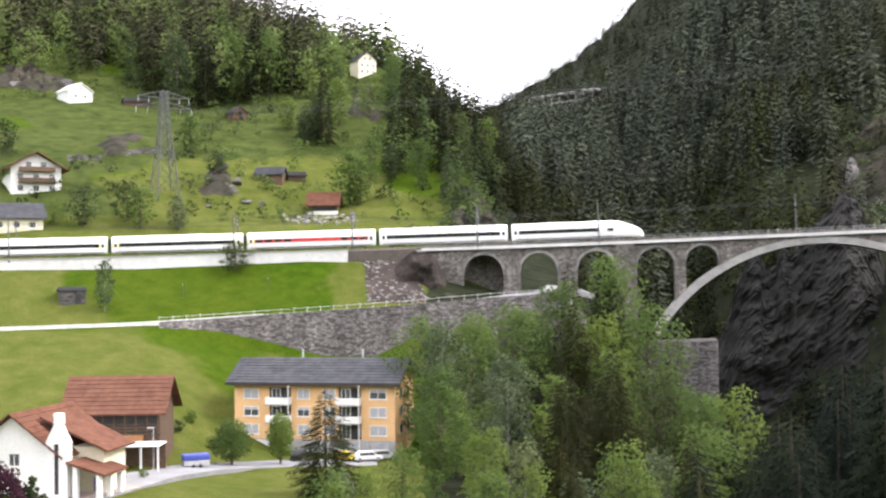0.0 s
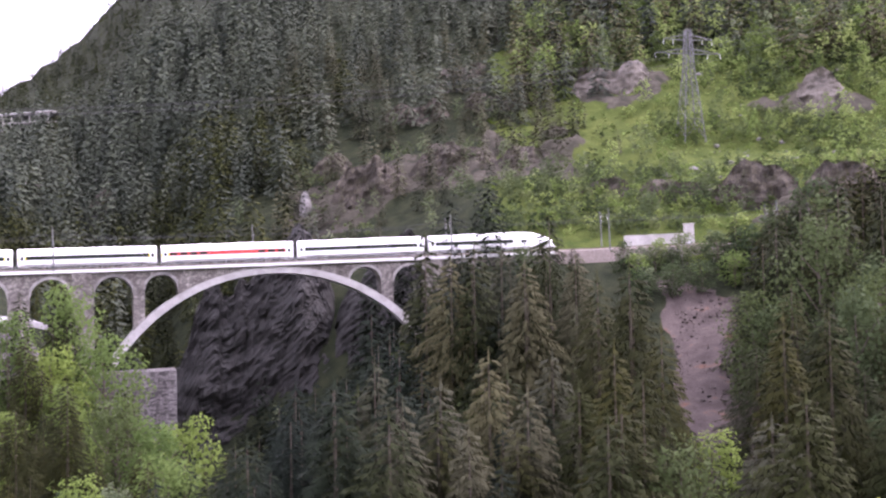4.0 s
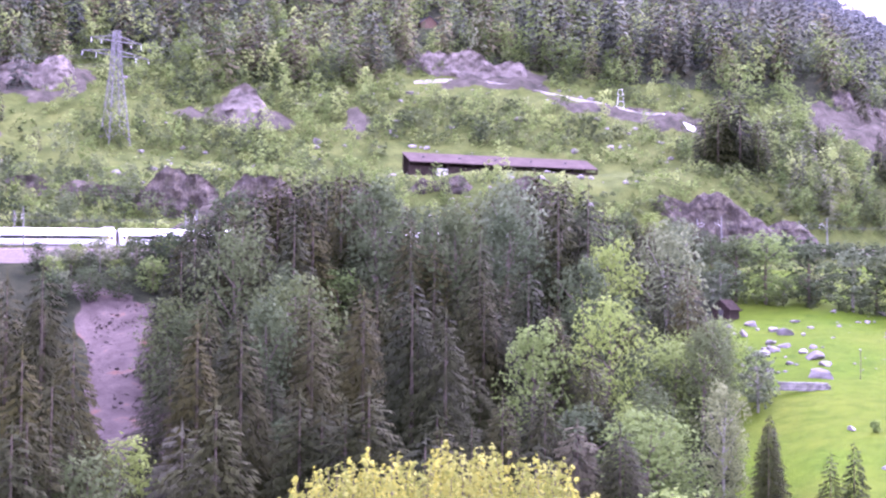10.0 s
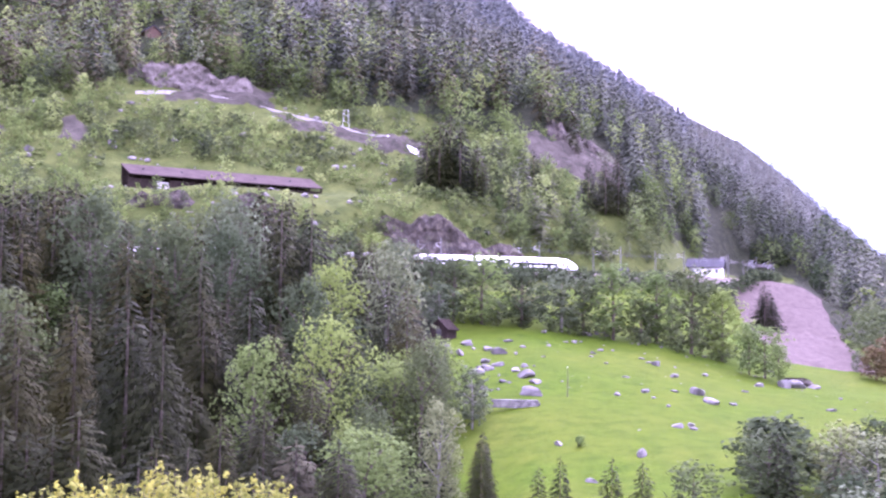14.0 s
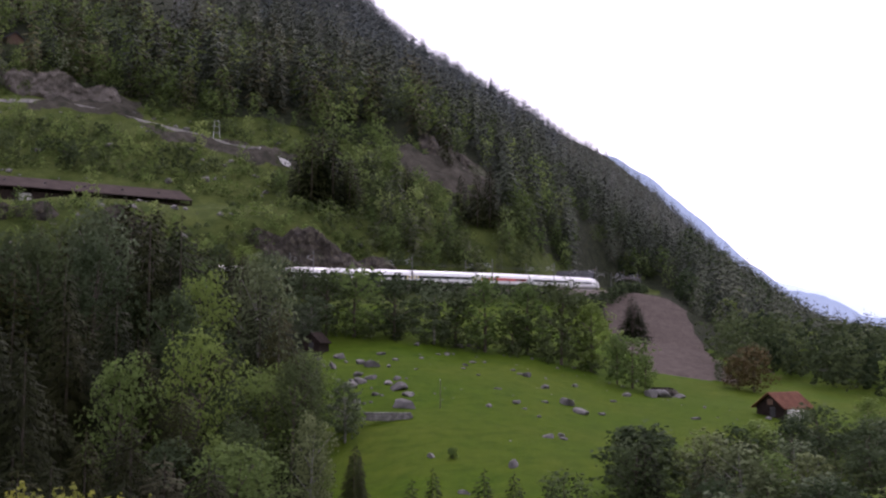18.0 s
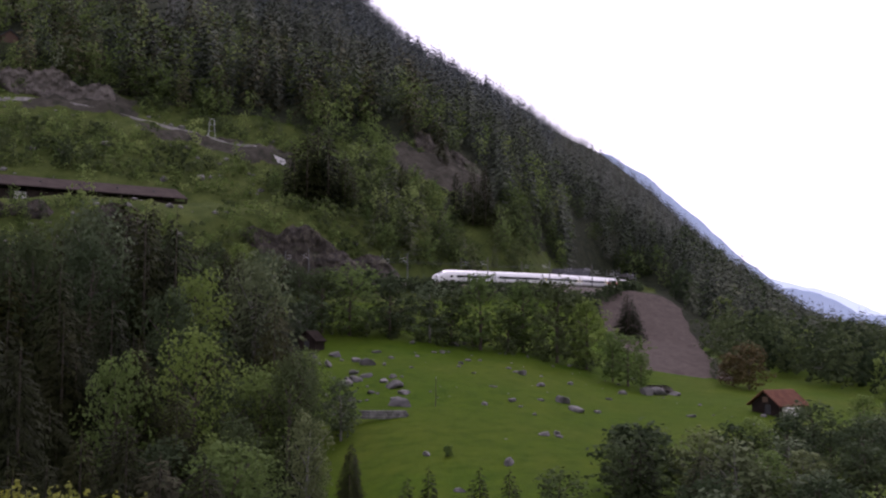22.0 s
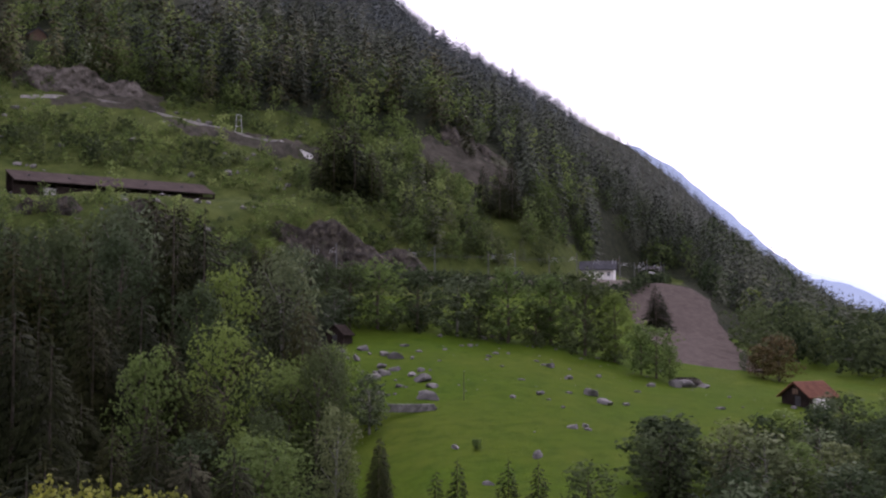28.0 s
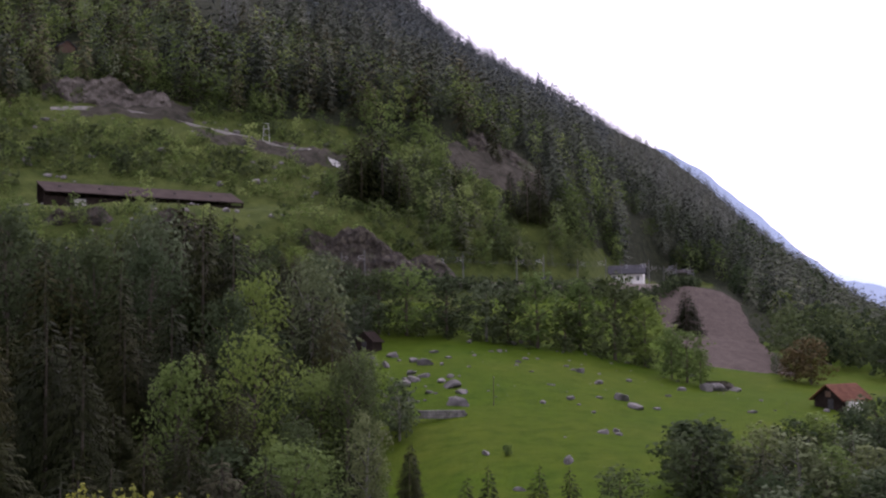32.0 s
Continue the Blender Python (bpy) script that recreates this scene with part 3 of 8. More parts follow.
def add_bar(bm, a, b, w, sides=4, w2=None):
    """A bar from a to b, w thick."""
    a, b = Vector(a), Vector(b)
    d = (b - a).normalized()
    u = d.orthogonal().normalized()
    v = d.cross(u)
    w2 = w if w2 is None else w2
    ra = [bm.verts.new(a + (u * math.cos(t) + v * math.sin(t)) * w / 2) for t in [2 * math.pi * (k + 0.5) / sides for k in range(sides)]]
    rb = [bm.verts.new(b + (u * math.cos(t) + v * math.sin(t)) * w2 / 2) for t in [2 * math.pi * (k + 0.5) / sides for k in range(sides)]]
    for k in range(sides):
        bm.faces.new((ra[k], ra[(k + 1) % sides], rb[(k + 1) % sides], rb[k]))
    bm.faces.new(ra[::-1])
    bm.faces.new(rb)


def bar(a, b, w, sides=6, w2=None):
    bm = bmesh.new()
    add_bar(bm, a, b, w, sides, w2)
    return bm


def prism(outline, y0, y1):
    """Solid of an outline in x, z drawn from y0 to y1."""
    bm = bmesh.new()
    a = [bm.verts.new((x, y0, z)) for x, z in outline]
    b = [bm.verts.new((x, y1, z)) for x, z in outline]
    n = len(a)
    bm.faces.new(a)
    bm.faces.new(b[::-1])
    for k in range(n):
        bm.faces.new((a[k], b[k], b[(k + 1) % n], a[(k + 1) % n]))
    bmesh.ops.recalc_face_normals(bm, faces=bm.faces[:])
    return bm


def along(s0, s1, profile, step=3.0, close=True):
    """A solid that follows the railway line from s0 to s1; profile: (off, dz) points round its section."""
    n = max(1, int(round((s1 - s0) / step)))
    bm = bmesh.new()
    rings = []
    for k in range(n + 1):
        s = s0 + (s1 - s0) * k / n
        rings.append([bm.verts.new(on_line(s, o, z)) for o, z in profile])
    m = len(profile)
    for k in range(n):
        for q in range(m if close else m - 1):
            bm.faces.new((rings[k][q], rings[k][(q + 1) % m], rings[k + 1][(q + 1) % m], rings[k + 1][q]))
    if close:
        bm.faces.new(rings[0][::-1])
        bm.faces.new(rings[-1])
        bmesh.ops.recalc_face_normals(bm, faces=bm.faces[:])
    return bm


def facing(az, r, turn=0.0, dz=0.0):
    """A pose on the ground: x runs to the right as seen from the viewpoint, y away from it, turned by turn degrees."""
    return Matrix.Translation(at(az, r, dz)) @ Matrix.Rotation(radians(-az + turn), 4, "Z")


# ---- railway: double line, ballast, viaduct ----
VIA0, VIA1 = -46.0, 92.0
NEAR, FAR = 2.9, -6.6


def structure(ob, label, category, group=""):
    return tagged(ob, label, category, group, "structure")


structure(part("track_bed", along(-240, VIA0, [(-8.0, -0.5), (-6.2, -0.25), (2.0, -0.25), (2.9, -0.55), (2.9, -3.2), (-8.0, -3.2)]), M_BALLAST), "grey-brown ballast bed of the railway", "track bed")
structure(part("track_bed", along(VIA1, 560, [(-8.0, -0.5), (-6.2, -0.25), (2.0, -0.25), (3.4, -0.6), (5.4, -3.2), (-8.0, -3.2)]), M_BALLAST), "grey-brown ballast bed of the railway", "track bed")
structure(part("track_bed", along(VIA0, VIA1, [(-6.3, -0.28), (2.6, -0.28), (2.6, -0.7), (-6.3, -0.7)]), M_BALLAST), "ballast bed on the viaduct", "track bed")
for o in (-0.75, 0.75, -4.55, -3.05):
    structure(part("rail", along(-240, 560, [(o - 0.05, 0), (o + 0.05, 0), (o + 0.05, -0.24), (o - 0.05, -0.24)]), M_RAIL), "worn brown steel rail on the ballast", "rail", "rails of the line")
bm = bmesh.new()
for k in range(int((300 + 130) / 1.3)):
    s_ = -130 + 1.3 * k
    m_ = line_pose(s_)
    for y0 in (-1.3, 2.5):
        add_box(bm, -0.13, 0.13, y0, y0 + 2.6, -0.27, -0.17, m_)
structure(part("sleepers", bm, M_CONCRETE), "row of grey concrete sleepers", "sleepers")["kind"] = "stuff"

# pale retaining wall below the line, in bays
wall = thing("line_wall", Matrix(), "long pale concrete retaining wall below the railway", "retaining wall", kind="structure")
for k in range(17):
    s0 = -60 - 8.2 * (k + 1)
    part("panel", along(s0 + 0.03, s0 + 8.17, [(2.95, -0.35), (3.45, -0.35), (3.45, -3.3), (2.95, -3.3)], 4), M_WHITEWALL, wall)
part("coping", along(-200, -60, [(2.85, -0.15), (3.6, -0.15), (3.6, -0.36), (2.85, -0.36)], 4), M_CONCRETE, wall)

CROWN, HALF, RISE = 33.5, 31.0, 17.0
ARCH_R = (HALF * HALF + RISE * RISE) / (2 * RISE)


def intrados(s):
    """Height of the main arch's underside over the rails' level."""
    d = min(abs(s - CROWN), HALF)
    return -2.5 - (ARCH_R - math.sqrt(ARCH_R * ARCH_R - d * d))


def ring_top(s):
    d = abs(s - CROWN)
    return intrados(s) + 1.25 + 1.3 * (d / HALF) ** 2


def opening(c, w, top):
    """Underside of a small round arch."""
    return lambda s: top - w / 2 + math.sqrt(max(0.0, w * w / 4 - (s - c) ** 2))


SMALL = [(-32.4, 8.0, -2.1), (-21.2, 7.5, -2.1), (-9.7, 7.5, -2.1), (2.2, 7.4, -2.0), (11.3, 6.4, -1.9), (52.0, 6.6, -1.9), (61.5, 7.4, -2.0), (73.0, 7.6, -2.1)]


def slab(s0, s1, low, high, off0=NEAR - 0.35, off1=FAR + 0.35, step=0.5, bm=None):
    """A wall right through the viaduct between two heights that change along it (over the rails' level; low may be absolute)."""
    own = bm is None
    bm = bmesh.new() if own else bm
    n = max(1, int(math.ceil((s1 - s0) / step)))
    rings = []
    for k in range(n + 1):
        s = s0 + (s1 - s0) * k / n
        rings.append([bm.verts.new(on_line(s, o, z)) for o, z in ((off0, low(s)), (off0, high(s)), (off1, high(s)), (off1, low(s)))])
    for a, b in zip(rings, rings[1:]):
        for q in range(4):
            bm.faces.new((a[q], b[q], b[(q + 1) % 4], a[(q + 1) % 4]))
    bm.faces.new(rings[0][::-1])
    bm.faces.new(rings[-1])
    return bm


def foot(s):
    """Ground under the viaduct, over the rails' level."""
    p = on_line(s, 0)
    az, r = math.degrees(math.atan2(p.x, p.y)), math.hypot(p.x, p.y)
    return float(min(ground_z(az, r - 4)[0], ground_z(az, r)[0], ground_z(az, r + 6)[0])) - p.z - 2.5


viaduct = thing("viaduct", Matrix(), "grey stone railway viaduct with one wide arch over a gorge", "bridge")
part("deck", along(VIA0, VIA1, [(NEAR, -0.7), (NEAR, -1.15), (FAR, -1.15), (FAR, -0.7)]), M_CONCRETE, viaduct)
bm = slab(CROWN - HALF - 0.5, CROWN + HALF + 0.5, lambda s: intrados(s), lambda s: max(intrados(s) + 1.2, min(ring_top(s), -1.15)), NEAR - 0.2, FAR + 0.2)
bmesh.ops.recalc_face_normals(bm, faces=bm.faces[:])
part("main_arch", bm, M_CONCRETE, viaduct, "pale wide main arch")
for c, w, top in SMALL:
    # masonry over the opening, then a ring of cut stone
    bm = slab(c - w / 2, c + w / 2, opening(c, w, top), lambda s: -1.15, step=0.35)
    bmesh.ops.recalc_face_normals(bm, faces=bm.faces[:])
    part("spandrel_wall", bm, M_STONEWORK, viaduct)
    part("arch_ring", slab(c - w / 2 - 0.02, c + w / 2 + 0.02, opening(c, w, top - 0.02), lambda s, c=c, w=w, top=top: min(-1.2, opening(c, w + 1.1, top + 0.5)(s)), NEAR - 0.28, FAR + 0.28, 0.35), M_STONE, viaduct, "ring of cut stones")
edges = [VIA0] + [e for c, w, t in SMALL for e in (c - w / 2, c + w / 2)] + [VIA1]
for a, b in zip(edges[0::2], edges[1::2]):
    if a < CROWN < b:
        for s0, s1 in ((a, CROWN), (CROWN, b)):
            bm = slab(s0, s1, lambda s: min(-1.2, ring_top(s) - 0.3), lambda s: -1.15)
            bmesh.ops.recalc_face_normals(bm, faces=bm.faces[:])
            part("spandrel_wall", bm, M_STONEWORK, viaduct)
        continue
    inside = CROWN - HALF - 1 < (a + b) / 2 < CROWN + HALF + 1
    bm = slab(a, b, (lambda s: min(ring_top(s) - 0.3, -1.3)) if inside else foot, lambda s: -1.15)
    bmesh.ops.recalc_face_normals(bm, faces=bm.faces[:])
    part("pier", bm, M_STONEWORK, viaduct)
for s0 in (-5.6, 64.6):
    bm = slab(s0, s0 + 3.6, foot, lambda s: -0.3, NEAR + 0.25, FAR - 0.25)
    bmesh.ops.recalc_face_normals(bm, faces=bm.faces[:])
    part("pilaster", bm, M_STONEWORK, viaduct, "broad pilaster beside the main arch")
# blind wall that closes the first opening, and footing of the main arch
part("infill_wall", along(-36.4, -28.4, [(-3.4, -2.0), (-3.4, -11), (-3.9, -11), (-3.9, -2.0)]), M_STONEWORK, viaduct, "dark wall closing the first opening")
for s0, s1 in ((-4.5, 14), (57, 70)):
    bm = slab(s0, s1, lambda s: -36, lambda s: -20.8, NEAR + 1.6, FAR - 1)
    bmesh.ops.recalc_face_normals(bm, faces=bm.faces[:])
    part("footing", bm, M_DRYWALL, viaduct, "stone block under the main arch")
# edge beam in lengths, railing
for k in range(22):
    s0 = VIA0 + 1 + k * 6.2
    part("edge_beam", along(s0, s0 + 6.17, [(NEAR - 0.15, -0.42), (NEAR + 0.32, -0.42), (NEAR + 0.32, -1.0), (NEAR - 0.15, -1.0)], 3.1), M_WHITEWALL, viaduct, "pale edge beam of the deck")
bm = bmesh.new()
for k in range(int((VIA1 - VIA0) / 2.0)):
    s_ = VIA0 + 2.0 * k
    add_bar(bm, on_line(s_, NEAR + 0.2, -0.45), on_line(s_, NEAR + 0.2, 0.55), 0.06, 4)
    for h in (0.1, 0.5):
        add_bar(bm, on_line(s_, NEAR + 0.2, h), on_line(s_ + 2.0, NEAR + 0.2, h), 0.045, 4)
part("railing", bm, M_STEEL, viaduct, "thin grey steel railing")

# overhead line: masts, arms, wires
MASTS = [-170, -127, -83, -59, -33.5, -9, 30, 70, 103, 138, 172, 206, 238, 270, 304, 338, 372, 405, 438, 470, 502]
for s_ in MASTS:
    for side, h in ((3.3 if not VIA0 < s_ < VIA1 else NEAR + 0.1, 8.0), (-7.0, 8.0)):
        if side > 0 and s_ in (30,):
            continue
        mast = thing("overhead_line_mast", line_pose(s_, side), "grey steel overhead line mast beside the rails", "mast", "masts of the railway")
        base = -0.9
        part("post", bar((0, 0, base), (0, 0, h), 0.34, 6, 0.24), M_PYLON, mast)
        d = 1 if side > 0 else -1
        bm = bmesh.new()
        add_bar(bm, (0, 0, 6.9), (0, d * 2.9, 6.6), 0.07)
        add_bar(bm, (0, 0, 5.6), (0, d * 2.9, 6.4), 0.07)
        add_bar(bm, (0, d * 1.2, 6.0), (0, d * 3.2, 5.55), 0.05)
        part("arm", bm, M_STEEL, mast)
        part("insulator", bar((0, d * 0.3, 6.87), (0, d * 0.8, 6.82), 0.16, 6), M_TILE_BROWN, mast)
for off in (0.0, -3.8):
    for h, w in ((5.6, 0.022), (7.0, 0.022)):
        bm = bmesh.new()
        for a, b in zip(MASTS, MASTS[1:]):
            for q in range(4):
                u0, u1 = q / 4, (q + 1) / 4
                sag = (lambda u: -1.2 * (1 - (2 * u - 1) ** 2)) if h > 6 else (lambda u: 0)
                add_bar(bm, on_line(a + (b - a) * u0, off, h + sag(u0)), on_line(a + (b - a) * u1, off, h + sag(u1)), w * 2, 3)
        tagged(part("overhead_wire", bm, M_DARK), "thin dark overhead wire above the rails", "wire", "overhead wires")

# low concrete wall and relay hut beyond the bridge, behind the line
hut = thing("relay_hut", line_pose(122, -8.6), "small pale grey trackside hut behind the line", "hut")
part("body", box(-1.0, 1.0, -0.8, 0.8, -1.2, 4.6, 0.05), M_CONCRETE, hut)
part("roof", box(-1.2, 1.2, -1.0, 1.0, 4.6, 4.75, 0.03), M_CONCRETE, hut)
part("door", box(-0.45, 0.45, -0.84, -0.79, -0.3, 1.8), M_STEEL, hut)
bwall = thing("concrete_wall", Matrix(), "low grey concrete wall behind the rails", "wall")
for k in range(4):
    part("panel", along(108 + 3.3 * k + 0.03, 108 + 3.3 * (k + 1) - 0.03, [(-8.2, -1.5), (-8.2, 2.7), (-8.6, 2.7), (-8.6, -1.5)], 3.3), M_CONCRETE, bwall)

# tunnel mouth at the end of the line
portal = thing("tunnel_portal", line_pose(536), "dark stone tunnel mouth in the hillside", "tunnel portal")
part("wall", boxes((-0.8, 0.8, 7.4, 9.0, -3, 8.2), (-0.8, 0.8, -5.2, -3.6, -3, 8.2), (-0.8, 0.8, -3.6, 7.4, 7.0, 8.2)), M_DRYWALL, portal)
# solid block; its dark colour replaces the shade of a hollow bore
part("bore", box(0.8, 40, -3.6, 7.4, -3, 7.0), M_DARK, portal, "solid dark block for the tunnel's inner shade")


# ---- road, its wall and posts ----
def ribbon(path, half, z_up=0.06, step=0.7):
    """A flat strip along (bearing, distance) points, laid on the ground."""
    pts = [Vector((r * math.sin(radians(a)), r * math.cos(radians(a)), 0)) for a, r in path]
    bm = bmesh.new()
    prev = None
    n = len(pts)
    for k, p in enumerate(pts):
        d = (pts[min(k + 1, n - 1)] - pts[max(k - 1, 0)]).normalized()
        nrm = Vector((-d.y, d.x, 0))
        row = []
        for o in (-half, 0, half):
            q = p + nrm * o
            az, r = math.degrees(math.atan2(q.x, q.y)), q.length
            row.append((q, float(ground_z(az, r)[0])))
        zc = max(z for _, z in row)
        cur = [bm.verts.new((q.x, q.y, z * 0.3 + zc * 0.7 + z_up)) for q, z in row]
        cur = [bm.verts.new(cur[0].co - Vector((0, 0, 1.2)))] + cur + [bm.verts.new(cur[2].co - Vector((0, 0, 1.2)))]
        if prev:
            for q in range(4):
                bm.faces.new((prev[q], cur[q], cur[q + 1], prev[q + 1]))
        prev = cur
    bmesh.ops.recalc_face_normals(bm, faces=bm.faces[:])
    for f in bm.faces:
        if f.normal.z < -0.05:
            f.normal_flip()
    return bm


def road_r(az):
    return float((np.interp(az, sec_az, sec_r[:, 3]) + np.interp(az, sec_az, sec_r[:, 4])) / 2)


main_road = [(a, road_r(a)) for a in np.arange(-58, -3.5, 1.0)] + [(-2.9, 231.5), (-2.2, 237), (-1.5, 244), (-0.9, 252), (-0.2, 262), (0.8, 276)]
structure(part("road", ribbon(main_road, 2.9), M_ASPHALT), "grey mountain road on the slope", "road")
village = [(-27, 133), (-24, 139), (-21.5, 147), (-19.4, 157), (-17.4, 166), (-15.2, 172.5), (-13, 174.5), (-10.8, 175), (-9, 175)]
structure(part("road", ribbon(village, 3.4), M_ASPHALT), "grey village lane and parking area", "road")
structure(part("forecourt", ribbon([(-24.5, 142), (-22.6, 146), (-20.8, 150)], 3.6, 0.1), M_PAVING), "pinkish paved forecourt", "paving")


def edge_top(a):
    return float(np.interp(a, sec_az, sec_r[:, 3])), float(np.interp(a, sec_az, sec_z[:, 3]))


def edge_foot(a):
    return float(np.interp(a, sec_az, sec_r[:, 2])), float(np.interp(a, sec_az, sec_z[:, 2]))


def pol(a, r, z):
    return Vector((r * math.sin(radians(a)), r * math.cos(radians(a)), z))


rwall = thing("road_wall", Matrix(), "high grey dry-stone retaining wall below the road", "retaining wall", kind="structure")
for a0 in np.arange(-19.0, 1.0, 0.8):
    a1 = a0 + 0.8
    bm = bmesh.new()
    v = []
    for a in (a0, a1):
        rt, zt = edge_top(a)
        rf, zf = edge_foot(a)
        v.append([bm.verts.new(pol(a, rt + 0.3, zt + 0.35)), bm.verts.new(pol(a, rt - 0.35, zt + 0.35)), bm.verts.new(pol(a, rf - 0.5, min(zf, zt) - 1.5)), bm.verts.new(pol(a, rf + 1.5, min(zf, zt) - 1.5))])
    for q in range(4):
        bm.faces.new((v[0][q], v[1][q], v[1][(q + 1) % 4], v[0][(q + 1) % 4]))
    bm.faces.new(v[0][::-1])
    bm.faces.new(v[1])
    bmesh.ops.recalc_face_normals(bm, faces=bm.faces[:])
    part("bay", bm, M_DRYWALL, rwall)
rail_fence = thing("guard_rail", Matrix(), "row of road posts with a thin rail", "guard rail", kind="structure")
for a in np.arange(-19, -1.0, 0.62):
    rt, zt = edge_top(a)
    part("post", bar(pol(a, rt + 0.1, zt + 0.2), pol(a, rt + 0.1, zt + 1.35), 0.12, 5), M_STEEL, rail_fence)
bm = bmesh.new()
for a in np.arange(-19, -1.3, 0.62):
    (r0, z0), (r1, z1) = edge_top(a), edge_top(a + 0.62)
    add_bar(bm, pol(a, r0 + 0.1, z0 + 1.1), pol(a + 0.62, r1 + 0.1, z1 + 1.1), 0.07, 4)
part("rail", bm, M_STEEL, rail_fence)
kerb = thing("road_kerb", Matrix(), "pale low concrete kerb along the road", "kerb", kind="structure")
for a in np.arange(-34, -14.2, 1.1):
    (r0, z0), (r1, z1) = edge_top(a), edge_top(a + 1.08)
    bm = bmesh.new()
    vs = []
    for aa, rr_, zz_ in ((a, r0, z0), (a + 1.08, r1, z1)):
        vs.append([bm.verts.new(pol(aa, rr_ + o, zz_ + h)) for o, h in ((-0.25, -0.3), (-0.25, 0.55), (0.15, 0.55), (0.15, -0.3))])
    for q in range(4):
        bm.faces.new((vs[0][q], vs[1][q], vs[1][(q + 1) % 4], vs[0][(q + 1) % 4]))
    bm.faces.new(vs[0][::-1])
    bm.faces.new(vs[1])
    bmesh.ops.recalc_face_normals(bm, faces=bm.faces[:])
    part("kerb_stone", bm, M_WHITEWALL, kerb)


# ---- train ----
CARS, PITCH_M, SPEED = 7, 27.0, 23.0
# half section of the body: (half width, height)
BODY = [(1.05, 0.42), (1.30, 0.55), (1.40, 0.95), (1.415, 1.75), (1.40, 2.30), (1.33, 2.95), (1.12, 3.45), (0.80, 3.75), (0.40, 3.88), (0, 3.92)]


def body_ring(bm, x, width=1.0, low=0.0, high=1.0):
    pts = []
    for w, h in BODY:
        pts.append((w * width, 0.42 + (h - 0.42) * high + low))
    ring = [(-w, h) for w, h in pts] + [(w, h) for w, h in pts[-2::-1]]
    return [bm.verts.new((x, y, z)) for y, z in ring]


def skin(bm, rings, caps=True):
    n = len(rings[0])
    for a, b in zip(rings, rings[1:]):
        for k in range(n):
            bm.faces.new((a[k], a[(k + 1) % n], b[(k + 1) % n], b[k]))
    if caps:
        bm.faces.new(rings[0][::-1])
        bm.faces.new(rings[-1])
    bmesh.ops.recalc_face_normals(bm, faces=bm.faces[:])
    for f in bm.faces:
        f.smooth = len(f.verts) == 4


def side_strip(x0, x1, z0, z1, side, proud=0.012):
    """A thin panel on the body's side, following its section."""
    bm = bmesh.new()
    hs = [h for _, h in BODY]
    ws = [w for w, _ in BODY]
    zs = [z0 + (z1 - z0) * k / 3 for k in range(4)]
    cols = []
    for x in (x0, x1):
        cols.append([(bm.verts.new((x, side * (float(np.interp(z, hs, ws)) + proud), z)), bm.verts.new((x, side * (float(np.interp(z, hs, ws)) - 0.03), z))) for z in zs])
    a, b = cols
    for k in range(3):
        bm.faces.new((a[k][0], b[k][0], b[k + 1][0], a[k + 1][0]))
        bm.faces.new((a[k][1], a[k][0], a[k + 1][0], a[k + 1][1]))
        bm.faces.new((b[k][0], b[k][1], b[k + 1][1], b[k + 1][0]))
    bm.faces.new((a[3][0], b[3][0], b[3][1], a[3][1]))
    bm.faces.new((a[0][1], b[0][1], b[0][0], a[0][0]))
    bmesh.ops.recalc_face_normals(bm, faces=bm.faces[:])
    return bm


